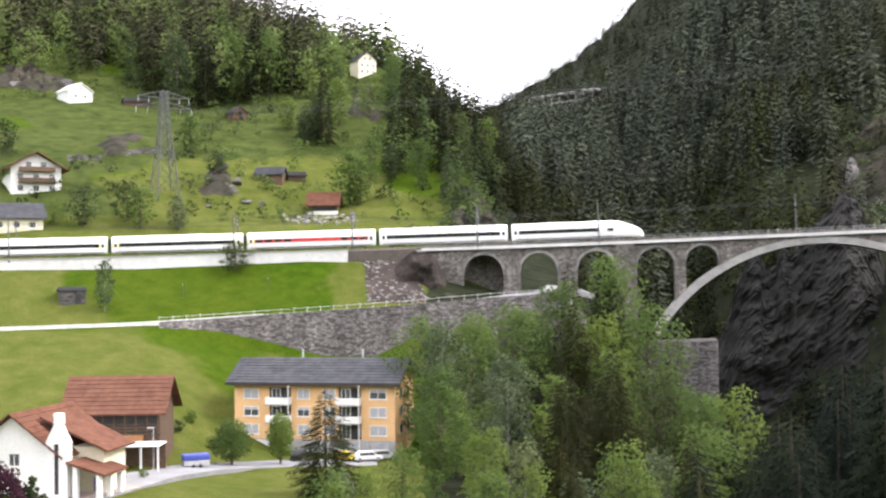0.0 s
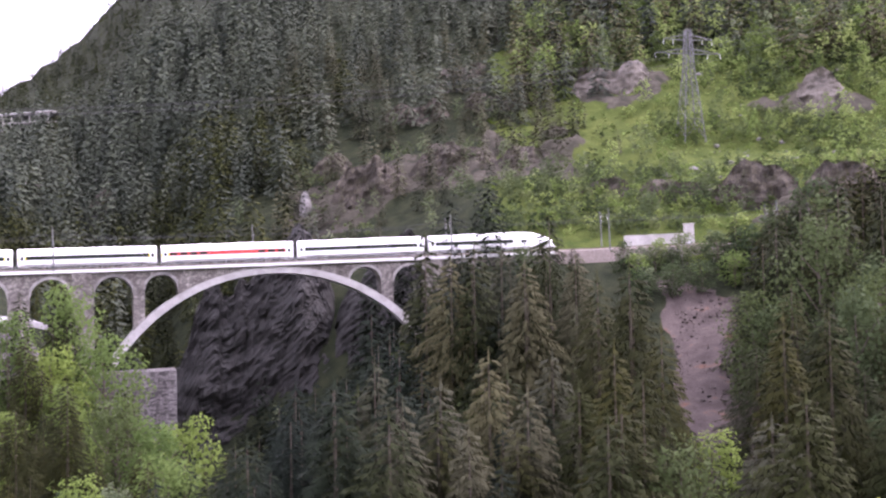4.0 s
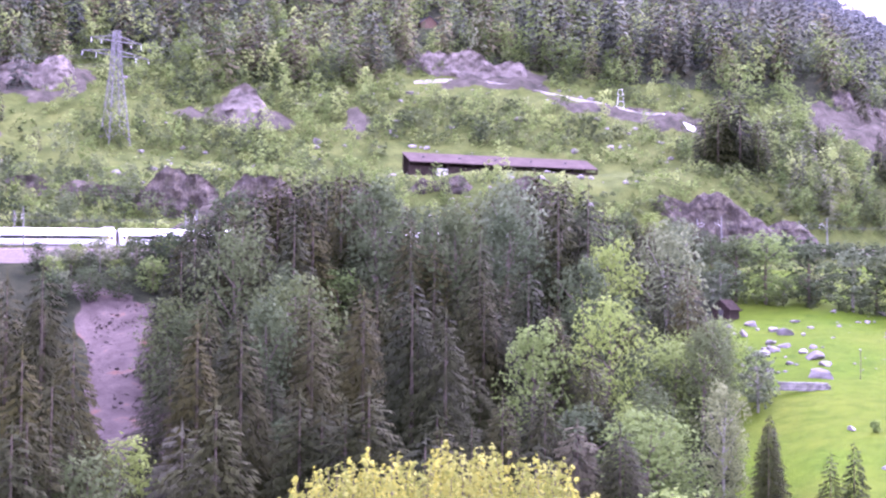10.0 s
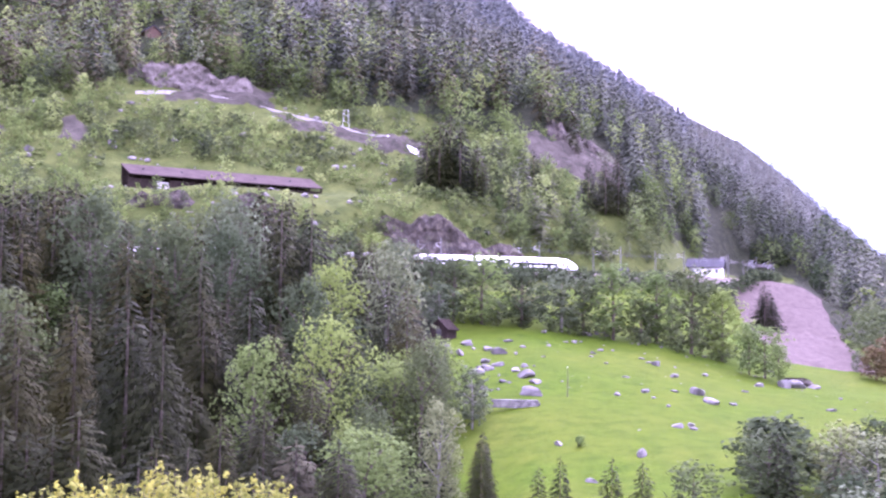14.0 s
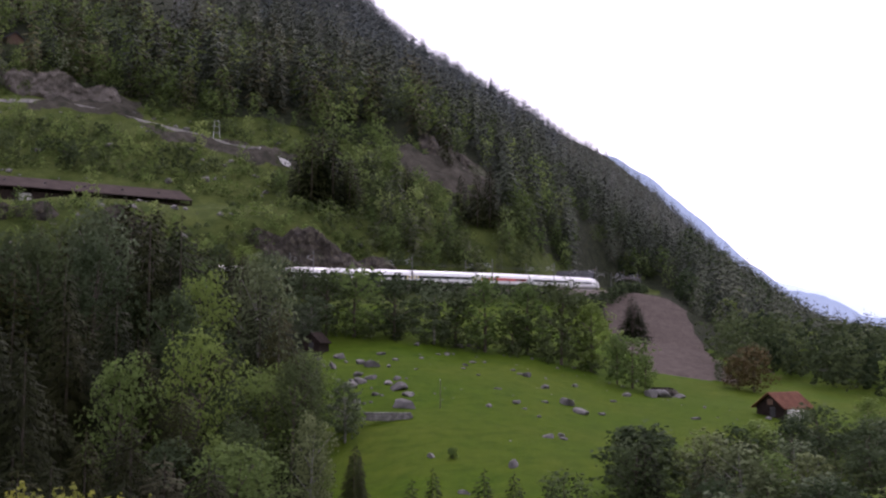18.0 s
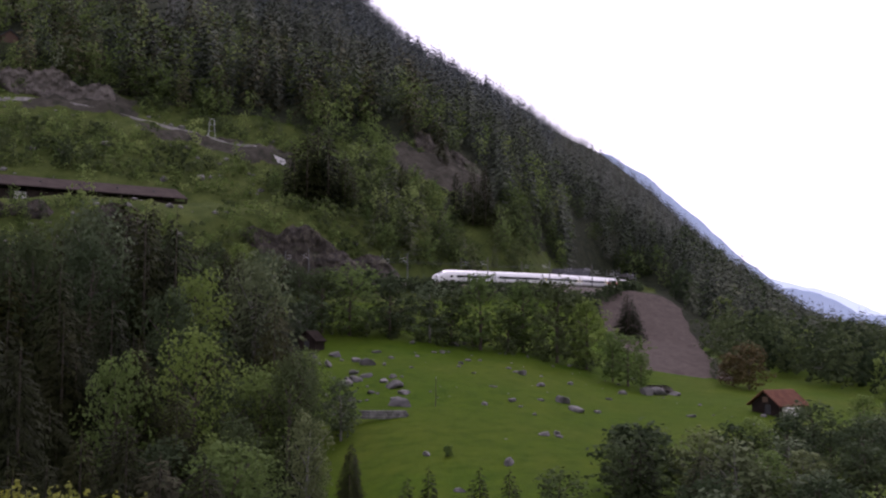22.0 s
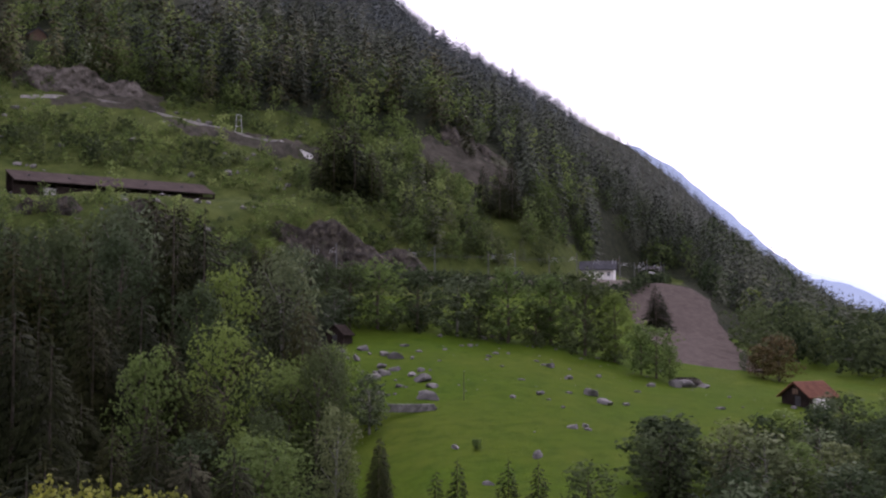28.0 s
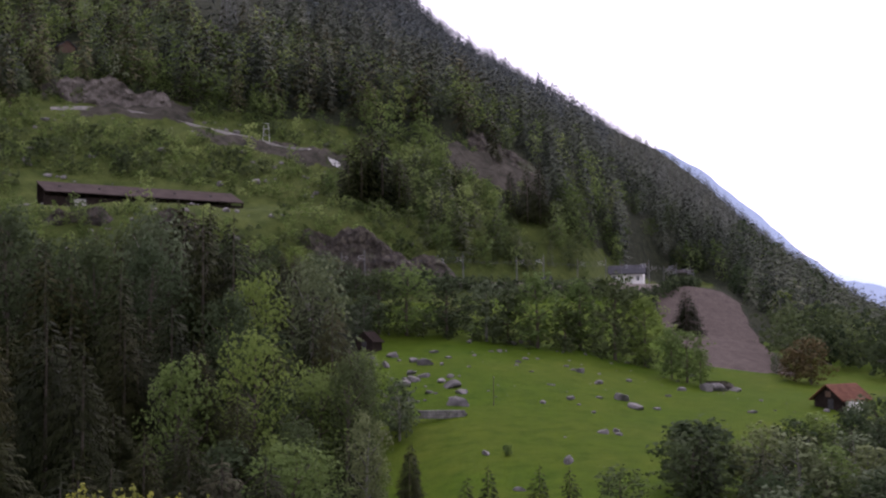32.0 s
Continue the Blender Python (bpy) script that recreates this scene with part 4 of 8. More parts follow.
def railway_car(k):
    """k: 0 leads, 6 comes last; x runs along the car in the way it goes."""
    end = 1 if k == 0 else (-1 if k == CARS - 1 else 0)
    what = "streamlined white driving car of a tilting express train" if end else ("white restaurant car with a red window band" if k == 2 else "white passenger car with a dark window band")
    car = thing("train_car", Matrix(), what, "train car", "cars of the express train")
    L = 13.05
    bm = bmesh.new()
    if not end:
        rings = [body_ring(bm, x, w, 0, h) for x, w, h in ((-L, 0.95, 0.975), (-L + 0.25, 1, 1), (-5, 1, 1), (5, 1, 1), (L - 0.25, 1, 1), (L, 0.95, 0.975))]
    else:
        nose = [(13.45, 0.30, 0.22), (13.3, 0.48, 0.32), (12.9, 0.66, 0.44), (12.2, 0.80, 0.58), (11.2, 0.89, 0.73), (10.0, 0.95, 0.87), (8.6, 0.985, 0.96), (7.0, 1, 1)]
        rings = [body_ring(bm, end * x, w, 0, h) for x, w, h in [(-L, 0.95, 0.975), (-L + 0.25, 1, 1), (0, 1, 1)] + nose[::-1]]
    skin(bm, rings)
    part("body", bm, M_WHITE, car)
    w0, w1 = -11.55, 11.55
    if end == 1:
        w1 = 4.6
    elif end == -1:
        w0 = -4.6
    for side in (-1, 1):
        band = part("window_band", side_strip(w0, w1, 1.72, 2.46, side), M_RED if k == 2 else M_DARKBAND, car, "red window band" if k == 2 else "dark glazed window band")
        n = int((w1 - w0) / 1.9)
        for q in range(n):
            x = w0 + (q + 0.5) * (w1 - w0) / n
            part("window", side_strip(x - 0.72, x + 0.72, 1.8, 2.37, side, 0.02), M_DARKBAND if k != 2 or q < 4 or q > 8 else M_RED, band)
        part("skirt_line", side_strip(-12.4 if end != -1 else -8, 12.4 if end != 1 else 8, 0.62, 0.78, side, 0.008), M_DARK, car, "thin dark line along the skirt")
        for x in ((-12.2,) if end == 1 else (12.2,) if end == -1 else (-12.2, 12.2)):
            door = part("door", side_strip(x - 0.5, x + 0.5, 0.75, 2.65, side, 0.015), M_WHITE, car)
            part("window", side_strip(x - 0.25, x + 0.25, 1.7, 2.4, side, 0.025), M_DARKBAND, door)
            if k in (3, 4) or (k == 2 and x < 0):
                for dx in (-0.62, 0.62):
                    part("door_stripe", side_strip(x + dx - 0.11, x + dx + 0.11, 1.45, 2.45, side, 0.018), M_YELLOW, door, "yellow first-class stripe")
        if end:
            part("cab_window", side_strip(min(end * 6.2, end * 7.4), max(end * 6.2, end * 7.4), 1.72, 2.3, side, 0.02), M_DARKBAND, car, "dark cab side window")
            part("headlight", box(min(end * 12.86, end * 13.16), max(end * 12.86, end * 13.16), side * 0.62 - 0.16, side * 0.62 + 0.16, 1.02, 1.22, 0.03), M_GLASS, car)
    if end:
        bm = bmesh.new()
        rows = []
        for x, w, h in ((9.4, 0.955, 0.905), (10.2, 0.94, 0.855), (11.0, 0.90, 0.755), (11.7, 0.84, 0.655)):
            zt = 0.42 + 3.5 * h + 0.03
            rows.append([bm.verts.new((end * x, y * w, zt - 0.24 * abs(y) ** 2.2)) for y in (-0.95, -0.5, 0, 0.5, 0.95)])
        for a, b in zip(rows, rows[1:]):
            for q in range(4):
                bm.faces.new((a[q], a[q + 1], b[q + 1], b[q]))
        part("windscreen", bm, M_DARKBAND, car, "dark curved windscreen")
        part("coupler_flap", box(min(end * 13.3, end * 13.5), max(end * 13.3, end * 13.5), -0.35, 0.35, 0.6, 1.0, 0.04), M_DARK, car)
    for x in (-9.5, 9.5):
        bogie = part("bogie", boxes((x - 1.6, x + 1.6, -1.15, -0.95, 0.35, 0.7), (x - 1.6, x + 1.6, 0.95, 1.15, 0.35, 0.7), (x - 0.3, x + 0.3, -1.0, 1.0, 0.35, 0.6)), M_DARK, car)
        for wx in (x - 1.25, x + 1.25):
            bm = bmesh.new()
            for y in (-0.78, 0.70):
                add_bar(bm, (wx, y, 0.44), (wx, y + 0.08, 0.44), 0.88, 14)
            add_bar(bm, (wx, -0.72, 0.44), (wx, 0.72, 0.44), 0.16, 8)
            part("wheelset", bm, M_RAIL, bogie)
    part("underframe", boxes((-7.2, 7.2, -1.1, 1.1, 0.30, 0.46)), M_DARK, car)
    for x in (-4.5, 3.8):
        part("roof_hatch", box(x - 1.6, x + 1.6, -0.55, 0.55, 3.8, 3.98, 0.05), M_WHITE, car)
    for g in (-1, 1):
        if g != end:
            x = g * 13.3
            part("gangway", box(min(x, x + g * 0.19), max(x, x + g * 0.19), -0.95, 0.95, 0.75, 3.4, 0.05), M_DARK, car, "dark rubber gangway bellows")
    if k in (1, 5):
        bm = bmesh.new()
        for y in (-0.55, 0.55):
            add_bar(bm, (-7.6, y, 3.95), (-6.0, y * 0.8, 4.7), 0.07)
            add_bar(bm, (-6.0, y * 0.8, 4.7), (-7.4, y * 0.9, 5.45), 0.05)
        add_bar(bm, (-7.4, -0.8, 5.45), (-7.4, 0.8, 5.45), 0.08)
        add_box(bm, -8.2, -6.0, -0.6, 0.6, 3.86, 3.98)
        part("pantograph", bm, M_DARK, car, "raised dark pantograph")
    return car


train = [railway_car(k) for k in range(CARS)]


def motions():
    for k, car in enumerate(train):
        rows = []
        for q in range(65):
            t = q * 0.5
            rows.append((t, line_pose(SPEED * t - PITCH_M * (k + 0.5))))
        walk(car, rows)


# ---- trees ----
def crown_normals(tris, low=0.45):
    """Turns each leaf face outward and gives it a normal between its own and its bough's; a fourth point is the bough's middle."""
    hub = tris[:, 3] if tris.shape[1] == 4 else None
    tris = tris[:, :3]
    c = tris.mean(1)
    top = c[:, 2].max()
    out = np.stack([c[:, 0], c[:, 1], (c[:, 2] - top * low) * 0.28], -1)
    out /= np.linalg.norm(out, axis=1)[:, None] + 1e-6
    if hub is not None:
        d = c - hub
        out = out * 0.5 + d / (np.linalg.norm(d, axis=1)[:, None] + 1e-6) * 0.8
    out[:, 2] += 0.3
    g = np.cross(tris[:, 1] - tris[:, 0], tris[:, 2] - tris[:, 0])
    g /= np.linalg.norm(g, axis=1)[:, None] + 1e-9
    flip = (g * out).sum(1) < 0
    tris = tris.copy()
    tris[flip] = tris[flip][:, ::-1]
    g[flip] *= -1
    n = out * 0.75 + g * 0.5
    n /= np.linalg.norm(n, axis=1)[:, None] + 1e-9
    return tris, np.repeat(n, 3, axis=0)


def set_normals(me, n):
    me.attributes.new("custom_normal", "FLOAT_VECTOR", "POINT").data.foreach_set("vector", np.ascontiguousarray(n, np.float32).ravel())


def tri_mesh(name, tris, mat, soft=True):
    tris, n = crown_normals(np.asarray(tris, np.float32))
    v = tris.reshape(-1, 3)
    me = grid_mesh(name, v, np.arange(len(v), dtype=np.int32).reshape(-1, 3), [mat], smooth=True)
    me.attributes.new("tone", "FLOAT", "POINT").data.foreach_set("value", np.full(len(v), 0.5, np.float32))
    if soft:
        set_normals(me, n)
    return me


def spruce_tris(rng, h, wide, boughs, sprigs, thick=0.28, bare=0.04, length=1.0):
    """Crown of a spruce: drooping boughs wound up the stem, each hung with narrow ragged sprigs on both sides."""
    out = []
    lop = rng.random() * 6.28
    for w in range(boughs):
        f = 1 - (1 - (w + rng.random()) / boughs) ** 0.6
        z = h * (bare + (0.975 - bare) * f)
        t = w * 2.39996 + rng.random() * 0.9
        ln = (wide * (1 - f) ** 0.7 * (0.66 + 0.42 * rng.random()) + 0.25) * (1 + 0.13 * math.cos(t - lop) + 0.1 * math.sin(3 * t + 9 * f))
        if f < 0.08:
            ln *= 0.8
        droop = 0.10 + 0.34 * (1 - f) * rng.random() + 0.16 * rng.random()
        run = np.array((math.cos(t), math.sin(t), 0.0))
        side = np.array((-run[1], run[0], 0.0))
        hub = run * ln * 0.12 + np.array((0, 0, z - (0.35 + droop) * ln))
        for k in range(sprigs):
            u = 0.22 + 0.78 * ((k + rng.random()) / sprigs) ** 0.8
            p = run * ln * u + np.array((0, 0, z - droop * ln * u ** 1.5))
            along = run - np.array((0, 0, droop * 1.5 * u ** 0.5))
            reach = (0.34 * ln * (1.15 - u) + 0.5) * (0.6 + 0.7 * rng.random()) * length
            sg = 1 if k % 2 else -1
            tip = along * (0.35 + 0.5 * rng.random()) + side * sg * (0.25 + 0.75 * rng.random()) - np.array((0, 0, 0.2 + 0.75 * rng.random()))
            wd = thick * (0.7 + 0.6 * rng.random())
            out.append((p - along * wd, p + along * wd, p + tip * reach, hub))
    top = np.array((0, 0, h))
    for q in range(5):
        t = q * 1.26
        out.append((top, np.array((math.cos(t) * 0.09, math.sin(t) * 0.09, h - 1.3)), np.array((math.cos(t + 1.2) * 0.09, math.sin(t + 1.2) * 0.09, h - 1.2)), np.array((0, 0, h - 1.5))))
    return np.array(out)


def leaf_tris(rng, centre, radii, n, size):
    """n folded leaf sprays over an uneven clump."""
    d = rng.normal(size=(n, 3))
    d /= np.linalg.norm(d, axis=1)[:, None]
    c = centre + d * radii * (0.55 + 0.5 * rng.random((n, 1)))
    nrm = d + rng.normal(size=(n, 3)) * 0.55 + np.array((0, 0, 0.35))
    nrm /= np.linalg.norm(nrm, axis=1)[:, None]
    u = np.cross(nrm, rng.normal(size=(n, 3)))
    u /= np.linalg.norm(u, axis=1)[:, None] + 1e-9
    v = np.cross(nrm, u)
    s = size * (0.55 + 0.9 * rng.random((n, 1)))
    a, b = c - u * s, c + u * s
    p, q = c + v * s * 0.7 - nrm * s * 0.3, c - v * s * 0.7 - nrm * s * 0.3
    hub = np.repeat(np.asarray(centre, float)[None], n, 0)
    return np.concatenate([np.stack([a, p, b, hub], 1), np.stack([a, b, q, hub], 1)])


def broad_tris(rng, h, wide, clumps, per, size, low=0.12):
    """Crown of many leafy clumps round an uneven outline, with gaps between them."""
    out = []
    for k in range(clumps):
        f = (k + rng.random()) / clumps
        t = k * 2.4 + rng.random()
        fat = math.sin(math.pi * (0.12 + 0.80 * f)) ** 0.7
        rad = wide * fat * (0.25 + 0.6 * rng.random())
        c = np.array((math.cos(t) * rad, math.sin(t) * rad, h * (low + (0.94 - low) * f)))
        cr = wide * (0.26 + 0.2 * rng.random())
        out.append(leaf_tris(rng, c, np.array((cr, cr, cr * 0.8)), per, size))
    return np.concatenate(out)


def limbs(bm, rng, h, wide, n, thick):
    add_bar(bm, (0, 0, -1.5), (0, 0, h * 0.45), thick, 7, thick * 0.7)
    add_bar(bm, (0, 0, h * 0.45), (rng.random() * 0.4, rng.random() * 0.4, h * 0.85), thick * 0.7, 6, thick * 0.2)
    for k in range(n):
        t, z = k * 2.4, h * (0.25 + 0.45 * k / n)
        add_bar(bm, (0, 0, z), (math.cos(t) * wide * 0.7, math.sin(t) * wide * 0.7, z + h * 0.2), thick * 0.4, 5, thick * 0.12)


KINDS = {}


def tree_kind(name, label, category, crown, crown_mat, trunk_mat, h, wide, broad, seed, variant):
    """Makes one tree with trunk and crown below the ground's reach, to be copied to its places."""
    rng = np.random.default_rng(seed)
    bm = bmesh.new()
    if broad:
        limbs(bm, rng, h, wide, 7, h * 0.028 + 0.06)
    else:
        add_bar(bm, (0, 0, -1.5), (0, 0, h * 0.97), h * 0.024 + 0.08, 7, 0.05)
    KINDS.setdefault(variant, []).append((name, label, category, h, tri_mesh("crown", crown(rng), crown_mat), bm_mesh("trunk", bm, trunk_mat)))


def bm_mesh(name, bm, mat):
    me = bpy.data.meshes.new(name)
    bm.normal_update()
    bm.to_mesh(me)
    bm.free()
    me.materials.append(mat)
    return me


# third sort: same spruce build in the shade-darkened needle colour
SORTS = (("spruce", "spruce_tree", "tall dark green spruce with drooping branches", M_SPRUCE, 4), ("brown", "spruce_tree", "tall spruce with brownish cone-laden branch tips", M_SPRUCE_BROWN, 3), ("fir", "fir_tree", "spruce coloured dark for the gorge's shade", M_SPRUCE_SHADE, 3))
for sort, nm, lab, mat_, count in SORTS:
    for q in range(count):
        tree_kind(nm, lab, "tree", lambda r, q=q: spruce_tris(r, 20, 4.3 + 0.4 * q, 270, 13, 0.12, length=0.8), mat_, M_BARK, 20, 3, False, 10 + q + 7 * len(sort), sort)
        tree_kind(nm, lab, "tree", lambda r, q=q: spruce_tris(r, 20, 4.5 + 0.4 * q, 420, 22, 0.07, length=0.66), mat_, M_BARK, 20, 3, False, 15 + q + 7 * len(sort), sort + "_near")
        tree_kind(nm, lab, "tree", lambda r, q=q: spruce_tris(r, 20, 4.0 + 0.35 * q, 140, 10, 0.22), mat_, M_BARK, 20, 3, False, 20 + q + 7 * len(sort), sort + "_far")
for q in range(2):
    tree_kind("pine_tree", "grey-green pine with an open crown", "tree", lambda r, q=q: spruce_tris(r, 16, 4.0 + 0.4 * q, 230, 26, 0.065, 0.2, 0.7), M_PINE, M_BARK, 16, 3, False, 30 + q, "pine")
    tree_kind("pine_tree", "grey-green pine with an open crown", "tree", lambda r, q=q: spruce_tris(r, 16, 3.9 + 0.4 * q, 90, 12, 0.2, 0.2), M_PINE, M_BARK, 16, 3, False, 33 + q, "pine_far")
LEAFY = (("light", "broadleaf tree in fresh light green spring leaf", M_LEAF, M_BARK, 3), ("deep", "broadleaf tree in deep green leaf", M_LEAF_DEEP, M_BARK, 3), ("pale", "pale grey-green broadleaf tree", M_LEAF_PALE, M_BARK_PALE, 2))
for sort, lab, mat_, bark_, count in LEAFY:
    for q in range(count):
        tree_kind("broadleaf_tree", lab, "tree", lambda r, q=q: broad_tris(r, 14, 4.0 + 0.5 * q, 42, 66, 0.185), mat_, bark_, 14, 3.8, True, 40 + q + 9 * len(sort), sort)
        tree_kind("broadleaf_tree", lab, "tree", lambda r, q=q: broad_tris(r, 14, 4.0 + 0.5 * q, 30, 30, 0.33), mat_, bark_, 14, 3.8, True, 60 + q + 9 * len(sort), sort + "_far")
tree_kind("broadleaf_tree", "rust-brown leaved broadleaf tree", "tree", lambda r: broad_tris(r, 12, 5.0, 30, 46, 0.3), M_LEAF_RUST, M_BARK, 12, 4, True, 70, "rust")
for q in range(2):
    tree_kind("shrub", "round green shrub beside the lane", "shrub", lambda r, q=q: broad_tris(r, 3, 1.7 + 0.3 * q, 12, 26, 0.2, 0.1), M_LEAF_DEEP if q else M_LEAF, M_BARK, 3, 1.5, True, 80 + q, "shrub")
tree_kind("shrub", "pale blossoming shrub in the grass", "shrub", lambda r: broad_tris(r, 3, 1.9, 12, 26, 0.2, 0.1), M_LEAF_PALE, M_BARK_PALE, 3, 1.5, True, 85, "pale_shrub")

tree_rng = np.random.default_rng(5)


def plant(kind, az, r, height, group="", label="", fat=1.0, variant=None, dz=0.0):
    """One tree on the ground."""
    suffix = "_far" if r > 215 or height < 11 else "_near" if r < 168 else ""
    kind = kind + suffix if kind + suffix in KINDS else kind
    name, lab, cat, h, crown, trunk = KINDS[kind][(variant if variant is not None else int(tree_rng.integers(99))) % len(KINDS[kind])]
    k = height / h
    m = Matrix.Translation(at(az, r, dz)) @ Matrix.Rotation(float(tree_rng.random()) * 6.28, 4, "Z") @ Matrix.Diagonal((k * fat, k * fat, k, 1))
    e = thing(name, m, label or lab, cat, group or cat + "s on the slope")
    part("trunk", trunk, None, e)
    part("crown", crown, None, e)
    return e


def scatter(az0, az1, r0, r1, gap, seed, keep=None):
    """Uneven places in a sector of the plan, about gap metres apart: arrays of bearing and distance."""
    rng = np.random.default_rng(seed)
    az_l, r_l = [], []
    r = r0
    while r < r1:
        step = math.degrees(gap / r)
        a = np.arange(az0, az1, step)
        az_l.append(a + (rng.random(len(a)) - 0.5) * step * 1.3)
        r_l.append(r + (rng.random(len(a)) - 0.5) * gap * 1.3)
        r += gap
    az, r = np.concatenate(az_l), np.concatenate(r_l)
    if keep is not None:
        ok = keep(az, r)
        az, r = az[ok], r[ok]
    return az, r


def stand(name, label, category, protos, az, r, heights, seed, mat, fat=(0.85, 1.2), upright=False):
    """Many trees or bushes as one object; protos: triangle arrays of height 1."""
    rng = np.random.default_rng(seed)
    n = len(az)
    z = ground_z(az, r)
    x, y = r * np.sin(np.radians(az)), r * np.cos(np.radians(az))
    pick = rng.integers(0, len(protos), n)
    out, tones, nrm = [], [], []
    for p, tri in enumerate(protos):
        sel = np.where(pick == p)[0]
        if not len(sel):
            continue
        t = rng.random(len(sel)) * 6.283
        hh = heights[sel]
        w = hh * (fat[0] + (fat[1] - fat[0]) * rng.random(len(sel)))
        tri, tn = crown_normals(tri)
        if upright:
            tn = tn * 0.25 + np.array((0, 0, 1.0))
            tn /= np.linalg.norm(tn, axis=1)[:, None]
        v = tri.reshape(-1, 3)
        c, s = np.cos(t)[:, None], np.sin(t)[:, None]
        vx = (v[None, :, 0] * c - v[None, :, 1] * s) * w[:, None] + x[sel][:, None]
        vy = (v[None, :, 0] * s + v[None, :, 1] * c) * w[:, None] + y[sel][:, None]
        vz = v[None, :, 2] * hh[:, None] + z[sel][:, None]
        out.append(np.stack([vx, vy, vz], -1).reshape(-1, 3))
        nrm.append(np.stack([tn[None, :, 0] * c - tn[None, :, 1] * s, tn[None, :, 0] * s + tn[None, :, 1] * c, np.repeat(tn[None, :, 2], len(sel), 0)], -1).reshape(-1, 3))
        tones.append(np.repeat(np.clip(0.5 + 0.26 * rng.normal(size=len(sel)), 0, 1.3), v.shape[0]))
    v = np.concatenate(out)
    ob = new(name, grid_mesh(name, v, np.arange(len(v), dtype=np.int32).reshape(-1, 3), [mat], smooth=True))
    set_normals(ob.data, np.concatenate(nrm))
    ob.data.attributes.new("tone", "FLOAT", "POINT").data.foreach_set("value", np.concatenate(tones).astype(np.float32))
    return tagged(ob, label, category, kind="stuff")


# ---- houses ----
def window(parent, x, z, w, h, y, frame_mat=None, pane=None, sill=True, shut=0.0):
    """A window on the front wall (its face at y, seen from -y)."""
    win = part("window", box(x - w / 2, x + w / 2, y - 0.02, y + 0.12, z - h / 2, z + h / 2), pane or M_GLASS, parent)
    t = 0.09
    part("frame", boxes((x - w / 2 - t, x - w / 2, y - 0.07, y + 0.1, z - h / 2 - t, z + h / 2 + t), (x + w / 2, x + w / 2 + t, y - 0.07, y + 0.1, z - h / 2 - t, z + h / 2 + t),
                        (x - w / 2, x + w / 2, y - 0.07, y + 0.1, z + h / 2, z + h / 2 + t), (x - w / 2, x + w / 2, y - 0.07, y + 0.1, z - h / 2 - t, z - h / 2), (x - 0.04, x + 0.04, y - 0.06, y + 0.1, z - h / 2, z + h / 2)), frame_mat or M_RENDER, win)
    if sill:
        part("sill", box(x - w / 2 - 0.18, x + w / 2 + 0.18, y - 0.2, y + 0.05, z - h / 2 - t - 0.1, z - h / 2 - t), M_RENDER, win)
    if shut:
        part("shutter", box(x - w / 2 + 0.01, x + w / 2 - 0.01, y - 0.05, y - 0.025, z + h / 2 - h * shut, z + h / 2), M_SHUTTER, win, "lowered grey roller shutter")
    return win


def gable_roof(parent, L, D, eave, ridge, over, mat, thick=0.22, front_gable=False, label=""):
    """Roof over a body L wide (x) and D deep (y from 0 to D); ridge along x, or along y for a front gable."""
    for sgn in (-1, 1):
        if front_gable:
            slope = (ridge - eave) / (L / 2)
            o = [(0, ridge), (sgn * (L / 2 + over), eave - slope * over), (sgn * (L / 2 + over), eave - slope * over + thick), (0, ridge + thick)]
            bm = prism(o, -over, D + over)
        else:
            slope = (ridge - eave) / (D / 2)
            bm = prism([(0, ridge), (sgn * (D / 2 + over), eave - slope * over), (sgn * (D / 2 + over), eave - slope * over + thick), (0, ridge + thick)], -L / 2 - over, L / 2 + over)
            bmesh.ops.transform(bm, matrix=Matrix.Translation((0, D / 2, 0)) @ Matrix.Rotation(radians(90), 4, "Z"), verts=bm.verts)
        r = part("roof", bm, mat, parent, label)
        # courses of tiles laid on the slope
        n = 9
        run = (L / 2 if front_gable else D / 2) + over
        for k in range(n):
            u0 = k / n
            x0, z0 = run * (1 - u0), ridge + thick + 0.03 - slope * run * (1 - u0)
            if front_gable:
                bm = bar((sgn * x0, -over, z0), (sgn * x0, D + over, z0), 0.1, 4)
            else:
                bm = bar((-L / 2 - over, D / 2 + sgn * x0, z0), (L / 2 + over, D / 2 + sgn * x0, z0), 0.1, 4)
            part("tile_course", bm, mat, r)


def gable_wall(L, D, eave, ridge, front_gable=False):
    if front_gable:
        return prism([(-L / 2, -1.5), (L / 2, -1.5), (L / 2, eave), (0, ridge), (-L / 2, eave)], 0, D)
    bm = prism([(-D / 2, -1.5), (D / 2, -1.5), (D / 2, eave), (0, ridge), (-D / 2, eave)], -L / 2, L / 2)
    bmesh.ops.transform(bm, matrix=Matrix.Translation((0, D / 2, 0)) @ Matrix.Rotation(radians(90), 4, "Z"), verts=bm.verts)
    return bm


